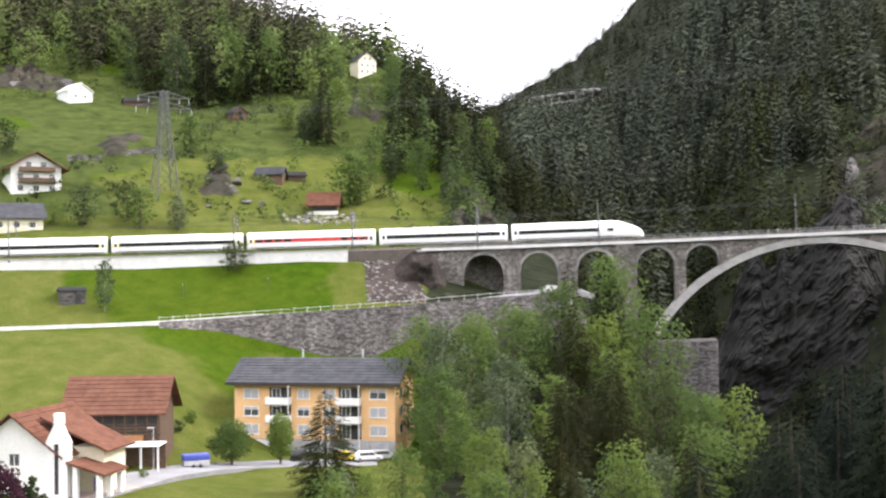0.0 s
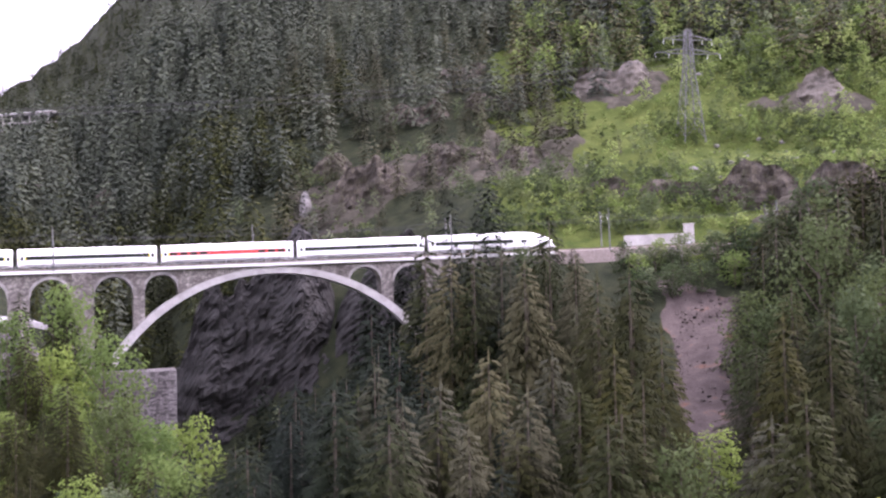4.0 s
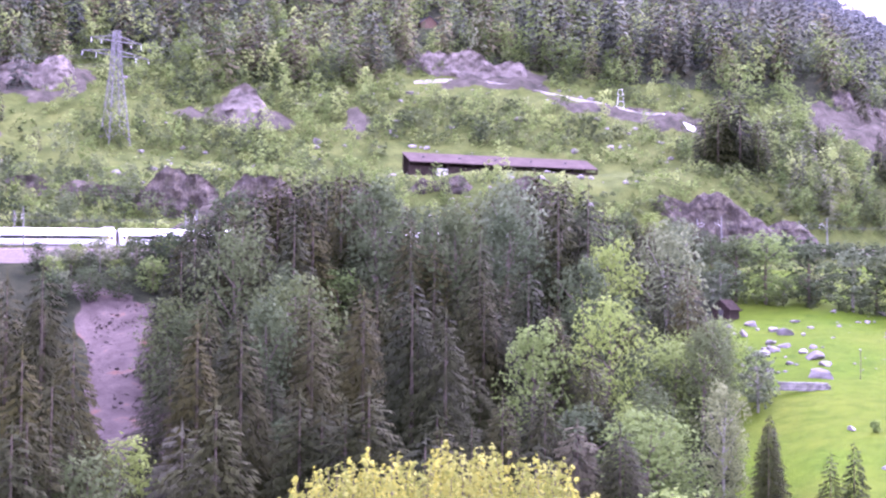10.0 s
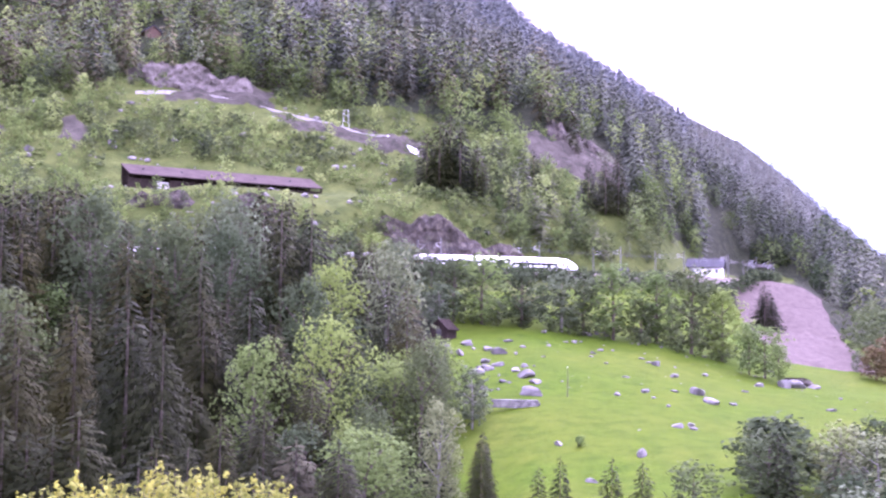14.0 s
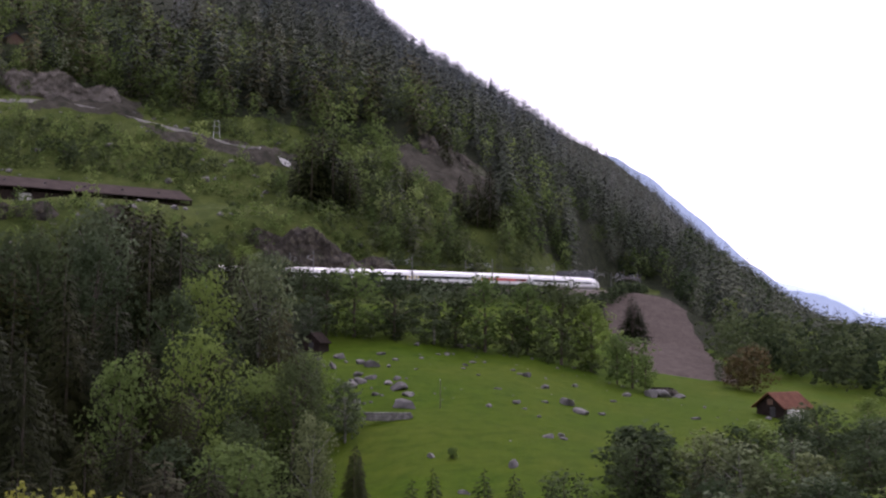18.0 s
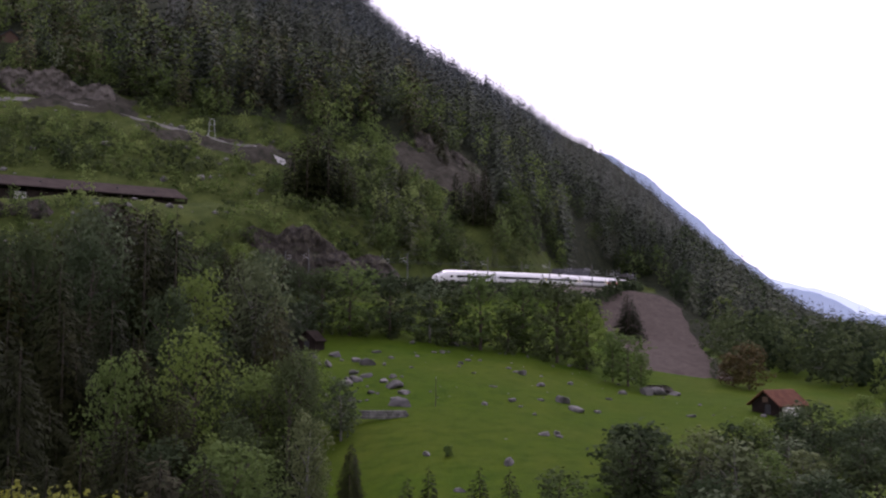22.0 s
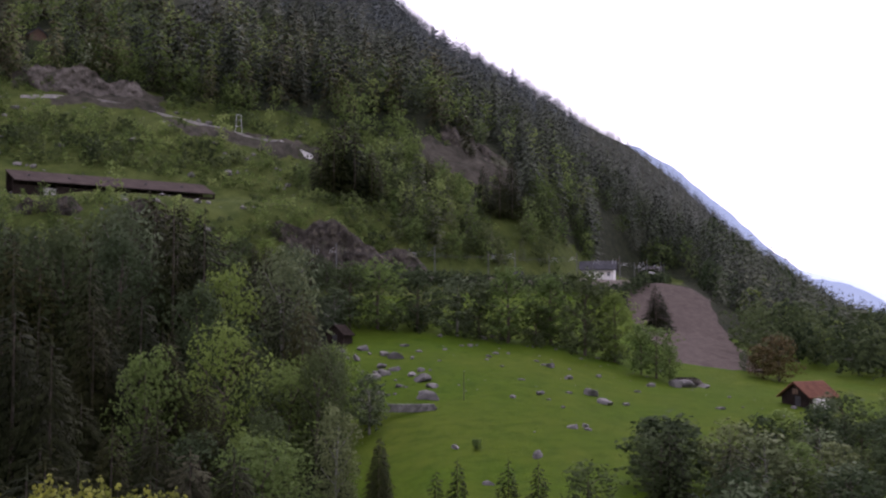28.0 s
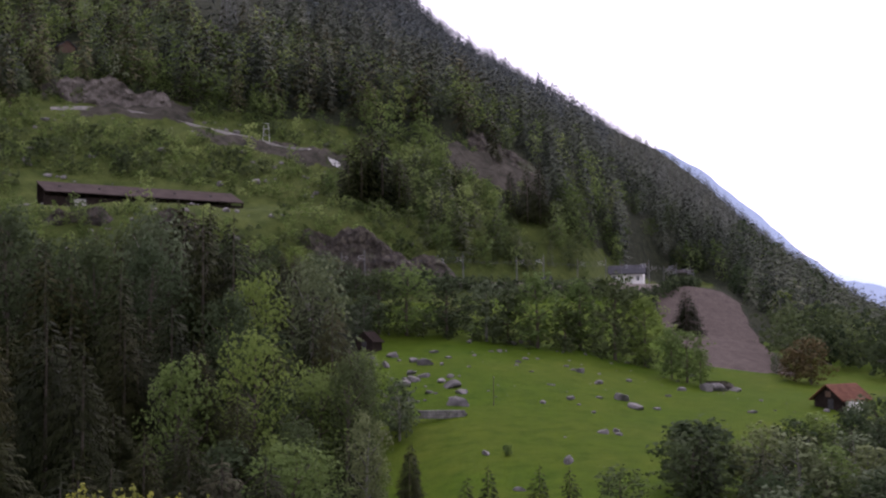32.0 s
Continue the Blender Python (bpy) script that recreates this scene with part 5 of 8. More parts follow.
def hut_house(name, label, category, az, r, turn, L, D, eave, ridge, wall_mat, roof_mat, over=0.6, front=False, wins=(), dark=None, dz=0.0, group=""):
    h = thing(name, facing(az, r, turn, dz), label, category, group)
    part("wall", gable_wall(L, D, eave, ridge - 0.05, front), wall_mat, h)
    gable_roof(h, L, D, eave, ridge, over, roof_mat, front_gable=front)
    for x, z, w, hh in wins:
        window(h, x, z, w, hh, 0.0)
    if dark:
        x, z, w, hh = dark
        # flat dark panel on the wall stands in for the shade inside
        part("doorway", box(x - w / 2, x + w / 2, -0.06, 0.1, z - hh / 2, z + hh / 2), M_DARK, h, "dark panel for a shaded opening")
    return h


# long orange apartment block with a slate roof
block = thing("apartment_building", facing(-11.95, 187, -20, -0.2), "three-storey orange apartment building with a slate roof", "building")
BL, BD = 26.0, 11.0
part("wall", gable_wall(BL, BD, 11.3, 14.1), M_ORANGE, block)
part("plinth", box(-BL / 2 - 0.04, BL / 2 + 0.04, -0.04, 0.5, -1.5, 2.2), M_CONCRETE, block, "grey basement storey")
gable_roof(block, BL, BD, 11.3, 14.2, 1.1, M_SLATE, label="dark slate-grey roof")
part("gutter", box(-BL / 2 - 1.1, BL / 2 + 1.1, -1.2, -1.02, 10.5, 10.68), M_DARK, block)
for row, z in enumerate((3.5, 6.25, 9.0)):
    for x, w in ((-10.2, 2.3), (-1.6, 1.8), (2.6, 1.8), (10.4, 2.5)):
        window(block, x, z + 0.2, w, 1.35, 0.0, shut=0.95 if (row + int(x)) % 3 else 0.35)
for x in (-5.4, 5.9):
    for z in (4.9, 7.65):
        bal = part("balcony", boxes((x - 1.9, x + 1.9, -1.5, 0, z - 0.18, z)), M_CONCRETE, block)
        part("parapet", boxes((x - 1.9, x + 1.9, -1.5, -1.4, z, z + 1.05), (x - 1.9, x - 1.8, -1.4, 0, z, z + 1.05), (x + 1.8, x + 1.9, -1.4, 0, z, z + 1.05)), M_RENDER, bal, "white balcony parapet")
    for z in (2.2, 4.95, 7.7):
        # the wall stays flat: a dark panel paints the recess's shade
        part("recess_shade", box(x - 1.75, x + 1.75, -0.03, 0.1, z + 0.1, z + 2.45), M_DARK, block, "flat dark panel for a recess's shade behind a glazed door")
        window(block, x - 0.6, z + 1.25, 1.3, 2.0, -0.05, sill=False)
    part("post", box(x + 1.8, x + 1.92, -1.5, -1.38, 0, 10.6), M_RENDER, block)
for x in (-8.6, 1.2, 7.4, 10.6):
    part("garage_door", box(x - 1.4, x + 1.4, -0.09, 0.0, -0.1, 2.05), M_WHITEWALL if x < -8 else M_SHUTTER, block)
for y, z in ((3.4, 3.7), (7.4, 3.7), (3.4, 6.45), (7.4, 6.45), (3.4, 9.2), (7.4, 9.2)):
    w_ = part("window", box(BL / 2 - 0.02, BL / 2 + 0.03, y - 0.7, y + 0.7, z - 0.65, z + 0.65), M_GLASS, block)
    part("frame", boxes((BL / 2 - 0.02, BL / 2 + 0.07, y - 0.8, y - 0.7, z - 0.75, z + 0.75), (BL / 2 - 0.02, BL / 2 + 0.07, y + 0.7, y + 0.8, z - 0.75, z + 0.75), (BL / 2 - 0.02, BL / 2 + 0.07, y - 0.7, y + 0.7, z + 0.65, z + 0.75), (BL / 2 - 0.02, BL / 2 + 0.07, y - 0.7, y + 0.7, z - 0.75, z - 0.65)), M_RENDER, w_)
for x in (-4, 6):
    part("vent_pipe", bar((x, 6.5, 13.5), (x, 6.5, 15.6), 0.3, 8), M_STEEL, block)

# big wooden barn with a brown tile roof
barn = thing("barn", facing(-21.05, 168, -14, 0.3), "weathered wooden barn with a large brown tile roof", "barn")
part("wall", gable_wall(12.2, 9.4, 6.0, 9.6), M_WOOD, barn, "dark boarded wall")
gable_roof(barn, 12.2, 9.4, 6.0, 9.8, 1.1, M_TILE_BROWN, label="broad brown tile roof")
# flat dark panel paints the loft's inner shade behind the posts
part("loft_shade", box(-6.0, 6.0, -0.06, 0.0, 2.6, 5.6), M_DARK, barn, "dark panel standing for the shaded hay loft")
for k in range(9):
    x = -5.9 + k * 1.475
    part("post", box(x - 0.1, x + 0.1, -0.18, -0.06, 2.5, 5.7), M_WOOD, barn)
for z in (2.55, 3.0, 3.4, 3.8):
    part("beam", box(-6.2, 6.2, -0.22, -0.04, z - 0.1, z + 0.1), M_WOOD, barn)
part("hay_door", box(1.2, 3.9, -0.14, -0.02, 1.6, 2.5), M_WOOD_ORANGE, barn, "orange wooden door panel")
# no bay is cut here: the dark panel is its shade
part("stable_wall", box(-5.9, -1.0, -0.12, 0.0, -1.0, 2.2), M_DARK, barn, "dark panel standing for a shaded bay")
part("stable_wall", box(-1.0, 5.9, -0.12, 0.0, -1.0, 1.2), M_CONCRETE, barn, "pale base wall")
lean = thing("lean_to", facing(-20.3, 160.5, -14, 0.2), "open shelter with a pale flat roof beside the barn", "shelter")
part("roof", box(-4.4, 3.6, 0, 4.6, 2.75, 2.95, 0.03), M_WHITEWALL, lean)
for x in (-4.2, -1.5, 1.2, 3.4):
    part("post", box(x - 0.1, x + 0.1, 0.1, 0.3, -1, 2.75), M_RENDER, lean)
part("back_wall", box(-4.3, 3.5, 4.3, 4.5, -1, 2.75), M_WOOD, lean)

# cream house with red roofs, a white gable tower and a columned porch
house = thing("house", facing(-25.4, 146, -30, -0.2), "cream house with red tile roofs and a columned porch", "house")
part("wall", gable_wall(11.0, 13, 5.2, 9.2, True), M_RENDER, house)
gable_roof(house, 11.0, 13, 5.2, 9.4, 0.9, M_TILE, front_gable=True, label="red tile roof")
part("wing_wall", box(3.5, 9.4, 3.4, 9.0, -1.5, 5.4), M_CREAM, house)
bm = prism([(2.0, 8.7), (10.3, 4.9), (10.3, 5.15), (2.0, 8.95)], 2.4, 10.0)
part("wing_roof", bm, M_TILE, house, "sloping red tile roof of the wing")
tower = part("gable_tower", prism([(4.4, -1.5), (7.0, -1.5), (7.0, 6.4), (5.7, 8.9), (4.4, 6.4)], -0.7, 0.5), M_RENDER, house, "white pointed gable with a tall slit")
part("slit", box(5.45, 5.95, -0.73, -0.6, 0.6, 6.2, 0.02), M_DARK, tower)
part("chimney", box(5.2, 6.2, -0.4, 0.4, 8.4, 9.6, 0.04), M_RENDER, house)
part("porch_roof", prism([(7.0, 4.0), (11.6, 2.7), (11.6, 2.95), (7.0, 4.3)], -1.0, 5.2), M_TILE, house, "low red porch roof")
for x, y in ((8.0, -0.6), (10.8, -0.6), (10.8, 2.0), (10.8, 4.6)):
    part("column", box(x - 0.28, x + 0.28, y - 0.28, y + 0.28, -1.5, 3.0 if x > 9 else 3.7, 0.03), M_RENDER, house, "white porch column")
part("porch_door", box(8.2, 9.1, 3.3, 3.41, -0.2, 2.0), M_BLUE, house, "dark blue door")
for x, z in ((-3.0, 1.6), (0.2, 1.6), (-3.0, 4.3), (0.2, 4.3)):
    window(house, x, z, 1.2, 1.3, 0.0)
part("roof_window", box(2.6, 3.6, 3.4, 4.6, 7.4, 7.75), M_GLASS, house)

# hillside houses
chalet = thing("chalet", facing(-24.35, 300, 12, 0.0), "white chalet with a broad brown roof and wooden balconies", "house")
part("wall", gable_wall(11.5, 10, 6.0, 9.2, True), M_RENDER, chalet)
gable_roof(chalet, 11.5, 10, 6.0, 9.4, 1.6, M_TILE_BROWN, front_gable=True, label="broad brown roof")
for z in (2.4, 5.0):
    bal = part("balcony", box(-4.2, 4.2, -1.3, 0, z - 0.15, z), M_WOOD, chalet)
    part("railing", boxes((-4.2, 4.2, -1.3, -1.22, z, z + 0.95)), M_WOOD, bal, "brown boarded railing")
for z in (1.0, 3.7, 6.5):
    for x in ((-3.6, 0, 3.6) if z < 6 else (-1.7, 1.7)):
        window(chalet, x, z, 1.2, 1.3, 0.0)
hut_house("house", "low house with a dark grey roof beside the railway", "house", -25.3, 276, 8, 12, 9, 3.4, 6.4, M_CREAM, M_SLATE, 0.9, wins=((-3, 1.6, 1.2, 1.2), (0.5, 1.6, 1.2, 1.2), (3.8, 1.6, 1.2, 1.2)))
hut_house("house", "small white house on the upper meadow", "house", -22.4, 398, 30, 8.4, 7, 3.6, 6.2, M_RENDER, M_RENDER, 0.4, True, wins=((-1.8, 2.0, 0.9, 1.0), (1.6, 2.0, 0.9, 1.0), (0, 4.4, 0.7, 0.7)))
hut_house("shed", "low dark wooden shed on the meadow edge", "shed", -19.9, 398, 10, 8, 4, 1.6, 2.8, M_WOOD, M_DARK, 0.4)
hut_house("hut", "small dark wooden hut with a gable roof", "hut", -15.2, 374, 25, 4.6, 5, 2.4, 4.2, M_WOOD, M_SLATE, 0.5, True, dark=(0, 1.0, 1.0, 1.9))
hut_house("hut", "small dark hut beside a rock", "hut", -16.3, 313, 20, 3.6, 4, 1.8, 3.2, M_WOOD, M_DARK, 0.4, True)
hut_house("shed", "weathered stone and wood shed on the meadow", "shed", -13.9, 316, -12, 7.0, 5, 2.4, 4.2, M_WOOD, M_SLATE, 0.5)
hut_house("shed", "low dark roofed shed on the meadow", "shed", -12.6, 319, 8, 4.6, 4, 1.6, 2.6, M_WOOD, M_DARK, 0.4)
small_barn = hut_house("barn", "wooden barn with a red-brown tile roof on a stone base", "barn", -11.4, 299, -8, 7.2, 6.5, 2.7, 5.6, M_WOOD, M_TILE, 0.7, dark=(0.3, 1.5, 5.8, 0.9))
part("base", box(-3.65, 3.65, -0.08, 6.6, -1.5, 0.9), M_RENDER, small_barn, "pale stone base")
hut_house("house", "tall pale house with rows of windows on the ridge", "house", -9.2, 440, 28, 7.2, 7, 5.6, 8.4, M_CREAM, M_SLATE, 0.5, True,
                        wins=[(x, z, 0.8, 1.1) for z in (1.3, 3.6) for x in (-2.3, 0, 2.3)] + [(-1.0, 6.0, 0.7, 0.9), (1.0, 6.0, 0.7, 0.9)])
hut_house("cellar_hut", "small grey stone hut set into the bank", "hut", -22.8, 236, 6, 4.6, 4, 2.5, 3.1, M_DRYWALL, M_DARK, 0.25, dark=(0.9, 1.1, 1.1, 2.0))
# buildings along the slope and the meadow
hut_house("cabin", "small dark gabled cabin between the trees", "hut", 45.9, 474, 20, 6.4, 6, 2.4, 4.8, M_WOOD, M_SLATE, 0.7, True)
farm = hut_house("farmhouse", "dark wooden farmhouse with a red tile roof", "house", 80.9, 234, -38, 6.2, 7.6, 2.0, 4.3, M_BOARD, M_TILE, 0.7, True, dark=(0.6, 0.9, 1.2, 1.8))
part("hayloft_door", box(-0.6, 0.6, -0.06, 0.02, 2.2, 3.2), M_WOOD, farm, "weathered hayloft door")
part("porch", boxes((3.1, 4.8, 1.0, 3.6, -1.2, 1.4)), M_RENDER, farm, "white annexe")
hut_house("station_house", "white house with a dark hipped roof beside the line", "house", 72.0, 428, -6, 11.5, 7, 4.4, 6.9, M_RENDER, M_SLATE, 0.9, wins=[(x, 2.4, 0.9, 1.5) for x in (-4.2, -1.6, 1.2, 4.0)])
hut_house("shed", "small white shed below the line", "shed", 68.2, 366, 0, 3.4, 3, 1.9, 2.6, M_RENDER, M_SLATE, 0.3)

hut_house("hut", "small weathered brown hut at the meadow's edge", "hut", 59.6, 254, -30, 4.0, 4.0, 2.0, 3.8, M_BOARD, M_BOARD, 0.4, True, dark=(0, 1.0, 1.1, 1.9))

# long gallery with a brown sheet roof
gallery = thing("rail_gallery", Matrix.Translation(at(45.0, 336, 1.5)) @ Matrix.Rotation(math.atan2((at(53.9, 357) - at(45.0, 336)).y, (at(53.9, 357) - at(45.0, 336)).x), 4, "Z"), "long low gallery with a rusty brown roof on the slope", "gallery")
glen = (at(53.9, 357).xy - at(45.0, 336).xy).length
bm = prism([(-1.0, 2.3), (7.6, 5.85), (7.6, 6.1), (-1.0, 2.55)], 0, glen)
for v in bm.verts:
    v.co = (v.co.y, v.co.x, v.co.z)
bmesh.ops.recalc_face_normals(bm, faces=bm.faces[:])
part("roof", bm, M_GALROOF, gallery)
part("back_wall", box(0, glen, 6.4, 6.9, -4, 5.2), M_BOARD, gallery)
for k in range(16):
    x = glen * k / 15
    part("post", box(x - 0.22, x + 0.22, 0.0, 0.4, -4, 2.65), M_BOARD, gallery)
for k in range(15):
    x0 = glen * k / 15
    part("board_panel", box(x0 + 0.24, x0 + glen / 15 - 0.24, 0.1, 0.28, -3.5, 1.5 if k != 2 else 0.9), M_BOARD if k != 2 else M_CONCRETE, gallery)
for k in range(5):
    x = 5 + k * 11.0
    part("roof_vent", box(x - 0.3, x + 0.3, 3.0, 3.6, 3.9, 4.6, 0.03), M_DARK, gallery)


# ---- pylons ----
def pylon(az, r, h, turn, base, arms):
    p = thing("power_pylon", facing(az, r, turn), "grey steel lattice power pylon", "pylon", "power pylons")
    waist, wt = h * 0.62, base * 0.42
    corner = [(-1, -1), (1, -1), (1, 1), (-1, 1)]

    def at_h(z, c):
        w = base / 2 + (wt / 2 - base / 2) * min(1, z / waist)
        w = w if z <= waist else wt / 2 + (wt * 0.3 - wt / 2) * (z - waist) / (h - waist)
        return Vector((c[0] * w, c[1] * w, z))
    for c in corner:
        bm = bmesh.new()
        add_bar(bm, at_h(-1.5, c), at_h(waist, c), 0.36, 4)
        add_bar(bm, at_h(waist, c), at_h(h, c), 0.28, 4)
        part("leg", bm, M_PYLON, p)
    levels = [0]
    while levels[-1] < h - 1.5:
        z = levels[-1]
        levels.append(z + max(1.5, (base + (wt - base) * min(1, z / waist)) * 0.9))
    levels[-1] = h
    bm = bmesh.new()
    for z0, z1 in zip(levels, levels[1:]):
        for k in range(4):
            a, b = corner[k], corner[(k + 1) % 4]
            add_bar(bm, at_h(z0, a), at_h(z1, b), 0.16, 3)
            add_bar(bm, at_h(z0, b), at_h(z1, a), 0.16, 3)
            add_bar(bm, at_h(z1, a), at_h(z1, b), 0.13, 3)
    part("lattice", bm, M_PYLON, p)
    for z, reach in arms:
        arm = bmesh.new()
        for sg in (-1, 1):
            for y in (-0.5, 0.5):
                add_bar(arm, (sg * wt * 0.4, y, z), (sg * reach, 0, z + 0.2), 0.18, 4)
                add_bar(arm, (sg * wt * 0.4, y, z + 1.5), (sg * reach, 0, z + 0.25), 0.16, 4)
            for q in range(1, 5):
                x = sg * (wt * 0.4 + (reach - wt * 0.4) * q / 5)
                add_bar(arm, (x, 0, z + 0.05), (x + sg * 0.7, 0, z + 1.3 * (1 - q / 5) + 0.2), 0.07, 3)
        ar = part("cross_arm", arm, M_PYLON, p)
        for sg in (-1, 1):
            for u in (0.6, 1.0):
                part("insulator", bar((sg * reach * u, 0, z + 0.1), (sg * reach * u, 0, z - 1.3), 0.16, 5), M_STEEL, ar)
    return p


for q in ((-18.7, 300, 25.6, 20, 5.6, ((21.4, 7.0), (23.9, 6.4))), (31.3, 350, 31.5, 25, 6.2, ((24.5, 10.0), (28.5, 7.5))), (53.2, 552, 40, 30, 6.2, ((31, 10), (36, 8)))):
    pylon(*q)


# conductors from pylon to pylon, with their sag
HUNG = [(facing(-18.7, 300, 20), 7.0, 21.4), (facing(31.3, 350, 25), 10.0, 24.5), (facing(53.2, 552, 30), 10.0, 31.0)]
for (m0, r0, z0), (m1, r1, z1) in zip(HUNG, HUNG[1:]):
    for u in (-1.0, -0.6, 0.6, 1.0):
        p, q = m0 @ Vector((r0 * u, 0, z0 - 1.3)), m1 @ Vector((r1 * u, 0, z1 - 1.3))
        bm = bmesh.new()
        rings = []
        for k in range(17):
            c = p.lerp(q, k / 16) - Vector((0, 0, 26 * (k / 16) * (1 - k / 16)))
            rings.append([bm.verts.new(c + Vector(d)) for d in ((0.03, 0.03, -0.02), (-0.03, -0.03, -0.02), (0, 0, 0.04))])
        skin(bm, rings)
        tagged(part("power_line", bm, M_DARK), "thin dark power line hanging between the pylons", "wire", "power lines")


# ---- woods and scrub ----
prng = np.random.default_rng(3)
P_MID = [spruce_tris(prng, 20, 3.6 + 0.4 * q, 48, 5, 0.52) / 20 for q in range(4)]
P_BACK = [spruce_tris(prng, 20, 3.5 + 0.45 * q, 46, 5, 0.56) / 20 for q in range(4)]
P_FAR = [spruce_tris(prng, 20, 4.6 + 0.5 * q, 20, 3, 1.2) / 20 for q in range(4)]
P_LEAFY = [broad_tris(prng, 12, 3.6 + 0.5 * q, 13, 11, 0.47) / 12 for q in range(4)]
P_LEAFY_FAR = [broad_tris(prng, 12, 3.8 + 0.5 * q, 10, 10, 0.7) / 12 for q in range(3)]
P_BUSH = [broad_tris(prng, 3, 1.8 + 0.3 * q, 6, 7, 0.33, 0.05) / 3 for q in range(4)]


def patchy(az, r, size=45, seed=55):
    x, y = r * np.sin(np.radians(az)), r * np.cos(np.radians(az))
    return fbm(x, y, size, 3, seed)


def shoulder_r(az):
    return np.interp(az, sec_az, sec_r[:, 6])


def heights_for(n, lo, hi, seed):
    return lo + (hi - lo) * np.random.default_rng(seed).random(n) ** 0.8


def on_rock(az, r):
    return cover(az, r)[2] > 0.45


def woods(name, label, category, protos, mat, where, lo, hi, seed, keep=None, fat=(0.85, 1.2), upright=False):
    a, r = scatter(*where, seed, keep)
    return stand(name, label, category, protos, a, r, heights_for(len(a), lo, hi, seed), seed, mat, fat, upright)


gap_ = lambda a, r: (a > 55.5) & (a < 68.4) & (r < 458) & ((patchy(a, r, 24, 91) > 0.1) | ((a > 63.6) & (r > 404)) | ((a > 57.8) & (a < 62.4) & (r > 346) & (r < 376)))
# mountainside behind the line: dense conifers, with paler trees among them
glade = lambda a, r: ((np.abs(a - 53.2) < 1.3) & (r > 505) & (r < 580)) | ((np.abs(a - 45.95) < 0.95) & (r > 436) & (r < 484))
edge_r = lambda a: np.interp(a, [22, 24, 30, 36, 42, 47, 52, 58, 64, 67, 70], [380, 388, 412, 412, 410, 446, 440, 446, 462, 446, 380])
woods("conifer_forest", "dense dark conifer forest on the mountainside", "forest", P_BACK, M_SPRUCE_HAZE, (-2, 64, 380, 600, 9.0), 18, 31, 101, lambda a, r: ((a < 12) | (patchy(a, r, 22, 71) > 0.06)) & ~glade(a, r) & (r > edge_r(a)) & ~((a < 26) & (r < np.interp(a, [0, 12, 16, 26], [405, 405, 450, 430]))) & ((r < 540) | (a < 8) | (a > 54)))
woods("conifer_forest", "brownish conifers on the mountainside", "forest", P_BACK, M_PINE, (24, 66, 300, 540, 11.6), 15, 28, 121, lambda a, r: (r > edge_r(a) - 12) & ~glade(a, r))
scar = lambda a, r: (a > 13.5) & (a < 27) & (r > 296) & (r < 356) & (patchy(a, r, 18, 81) > -0.16)
woods("conifer_forest", "conifers on the mountainside, coloured greyer for haze", "forest", P_BACK, M_SPRUCE_HAZE, (2, 26.5, 300, 540, 9.4), 13, 25, 122, lambda a, r: ((r > edge_r(a) + 40) | (patchy(a, r) > -0.1)) & ~scar(a, r) & ~(on_rock(a, r) & (patchy(a, r, 9, 83) > 0.2)))
woods("conifer_forest", "brownish open pines on the rocky slope", "forest", P_BACK, M_PINE, (12.5, 27, 306, 450, 8.6), 8, 17, 144, lambda a, r: (r > shoulder_r(a) + 40) & (patchy(a, r, 15, 86) > -0.22) & ((r > 330) | (a < 24)))
woods("conifer_forest", "dense dark conifer forest high above the gorge", "forest", P_FAR, M_SPRUCE, (-4, 8, 600, 1480, 12.0), 10, 16, 145)
woods("conifer_forest", "dense conifer forest high on the mountainside, coloured pale for haze", "forest", P_FAR, M_SPRUCE_FAR_HAZE, (54, 87, 600, 1480, 12.5), 9, 15, 102)
woods("conifer_forest", "mixed conifer forest above the hillside meadows", "forest", P_BACK, M_PINE, (-34, -5.2, 424, 600, 9.5), 17, 30, 103, lambda a, r: ~((a < -20.5) & (a > -27) & (r < 436)) & ~((a > -11) & (r < 450)))
woods("conifer_forest", "conifers and larches at the edge of the upper meadows", "forest", P_MID, M_LEAF_DEEP, (-34, -6, 420, 520, 12), 10, 20, 123, lambda a, r: (patchy(a, r) > -0.1) & ~((a < -21) & (a > -24) & (r < 430)) & ~((a > -10.4) & (a < -8.2) & (r < 446)))
woods("leafy_trees", "light green trees along the wood's edge", "trees", P_LEAFY, M_LEAF, (-34, -5, 405, 520, 9), 8, 18, 124, lambda a, r: ~((a < -19) & (r < 425)) & ~((a > -10.6) & (a < -8) & (r < 446)))
woods("conifer_forest", "dark conifer forest on the steep gorge side", "forest", P_MID, M_SPRUCE, (1.5, 14.5, 288, 405, 7.4), 11, 22, 104, lambda a, r: (patchy(a, r, 30) > -0.3) & ~on_rock(a, r) & ~scar(a, r))
woods("leafy_trees", "pale grey-green trees among the gorge conifers", "trees", P_LEAFY, M_LEAF_PALE, (4, 28, 270, 380, 14), 4, 9, 125, lambda a, r: patchy(a, r, 30, 8) > -0.05)
woods("conifer_forest", "conifers on the flank behind the viaduct", "forest", P_BACK, M_SPRUCE, (-4.6, 3, 300, 640, 8.5), 10, 19, 126, lambda a, r: (r > 330) | (a > 1.5))
woods("conifer_forest", "mixed trees on the spur behind the viaduct", "forest", P_MID, M_LEAF_DEEP, (-8.2, -3.4, 268, 450, 7.0), 8, 17, 127, lambda a, r: a > -8.2 + (r < 330) * 2.2)
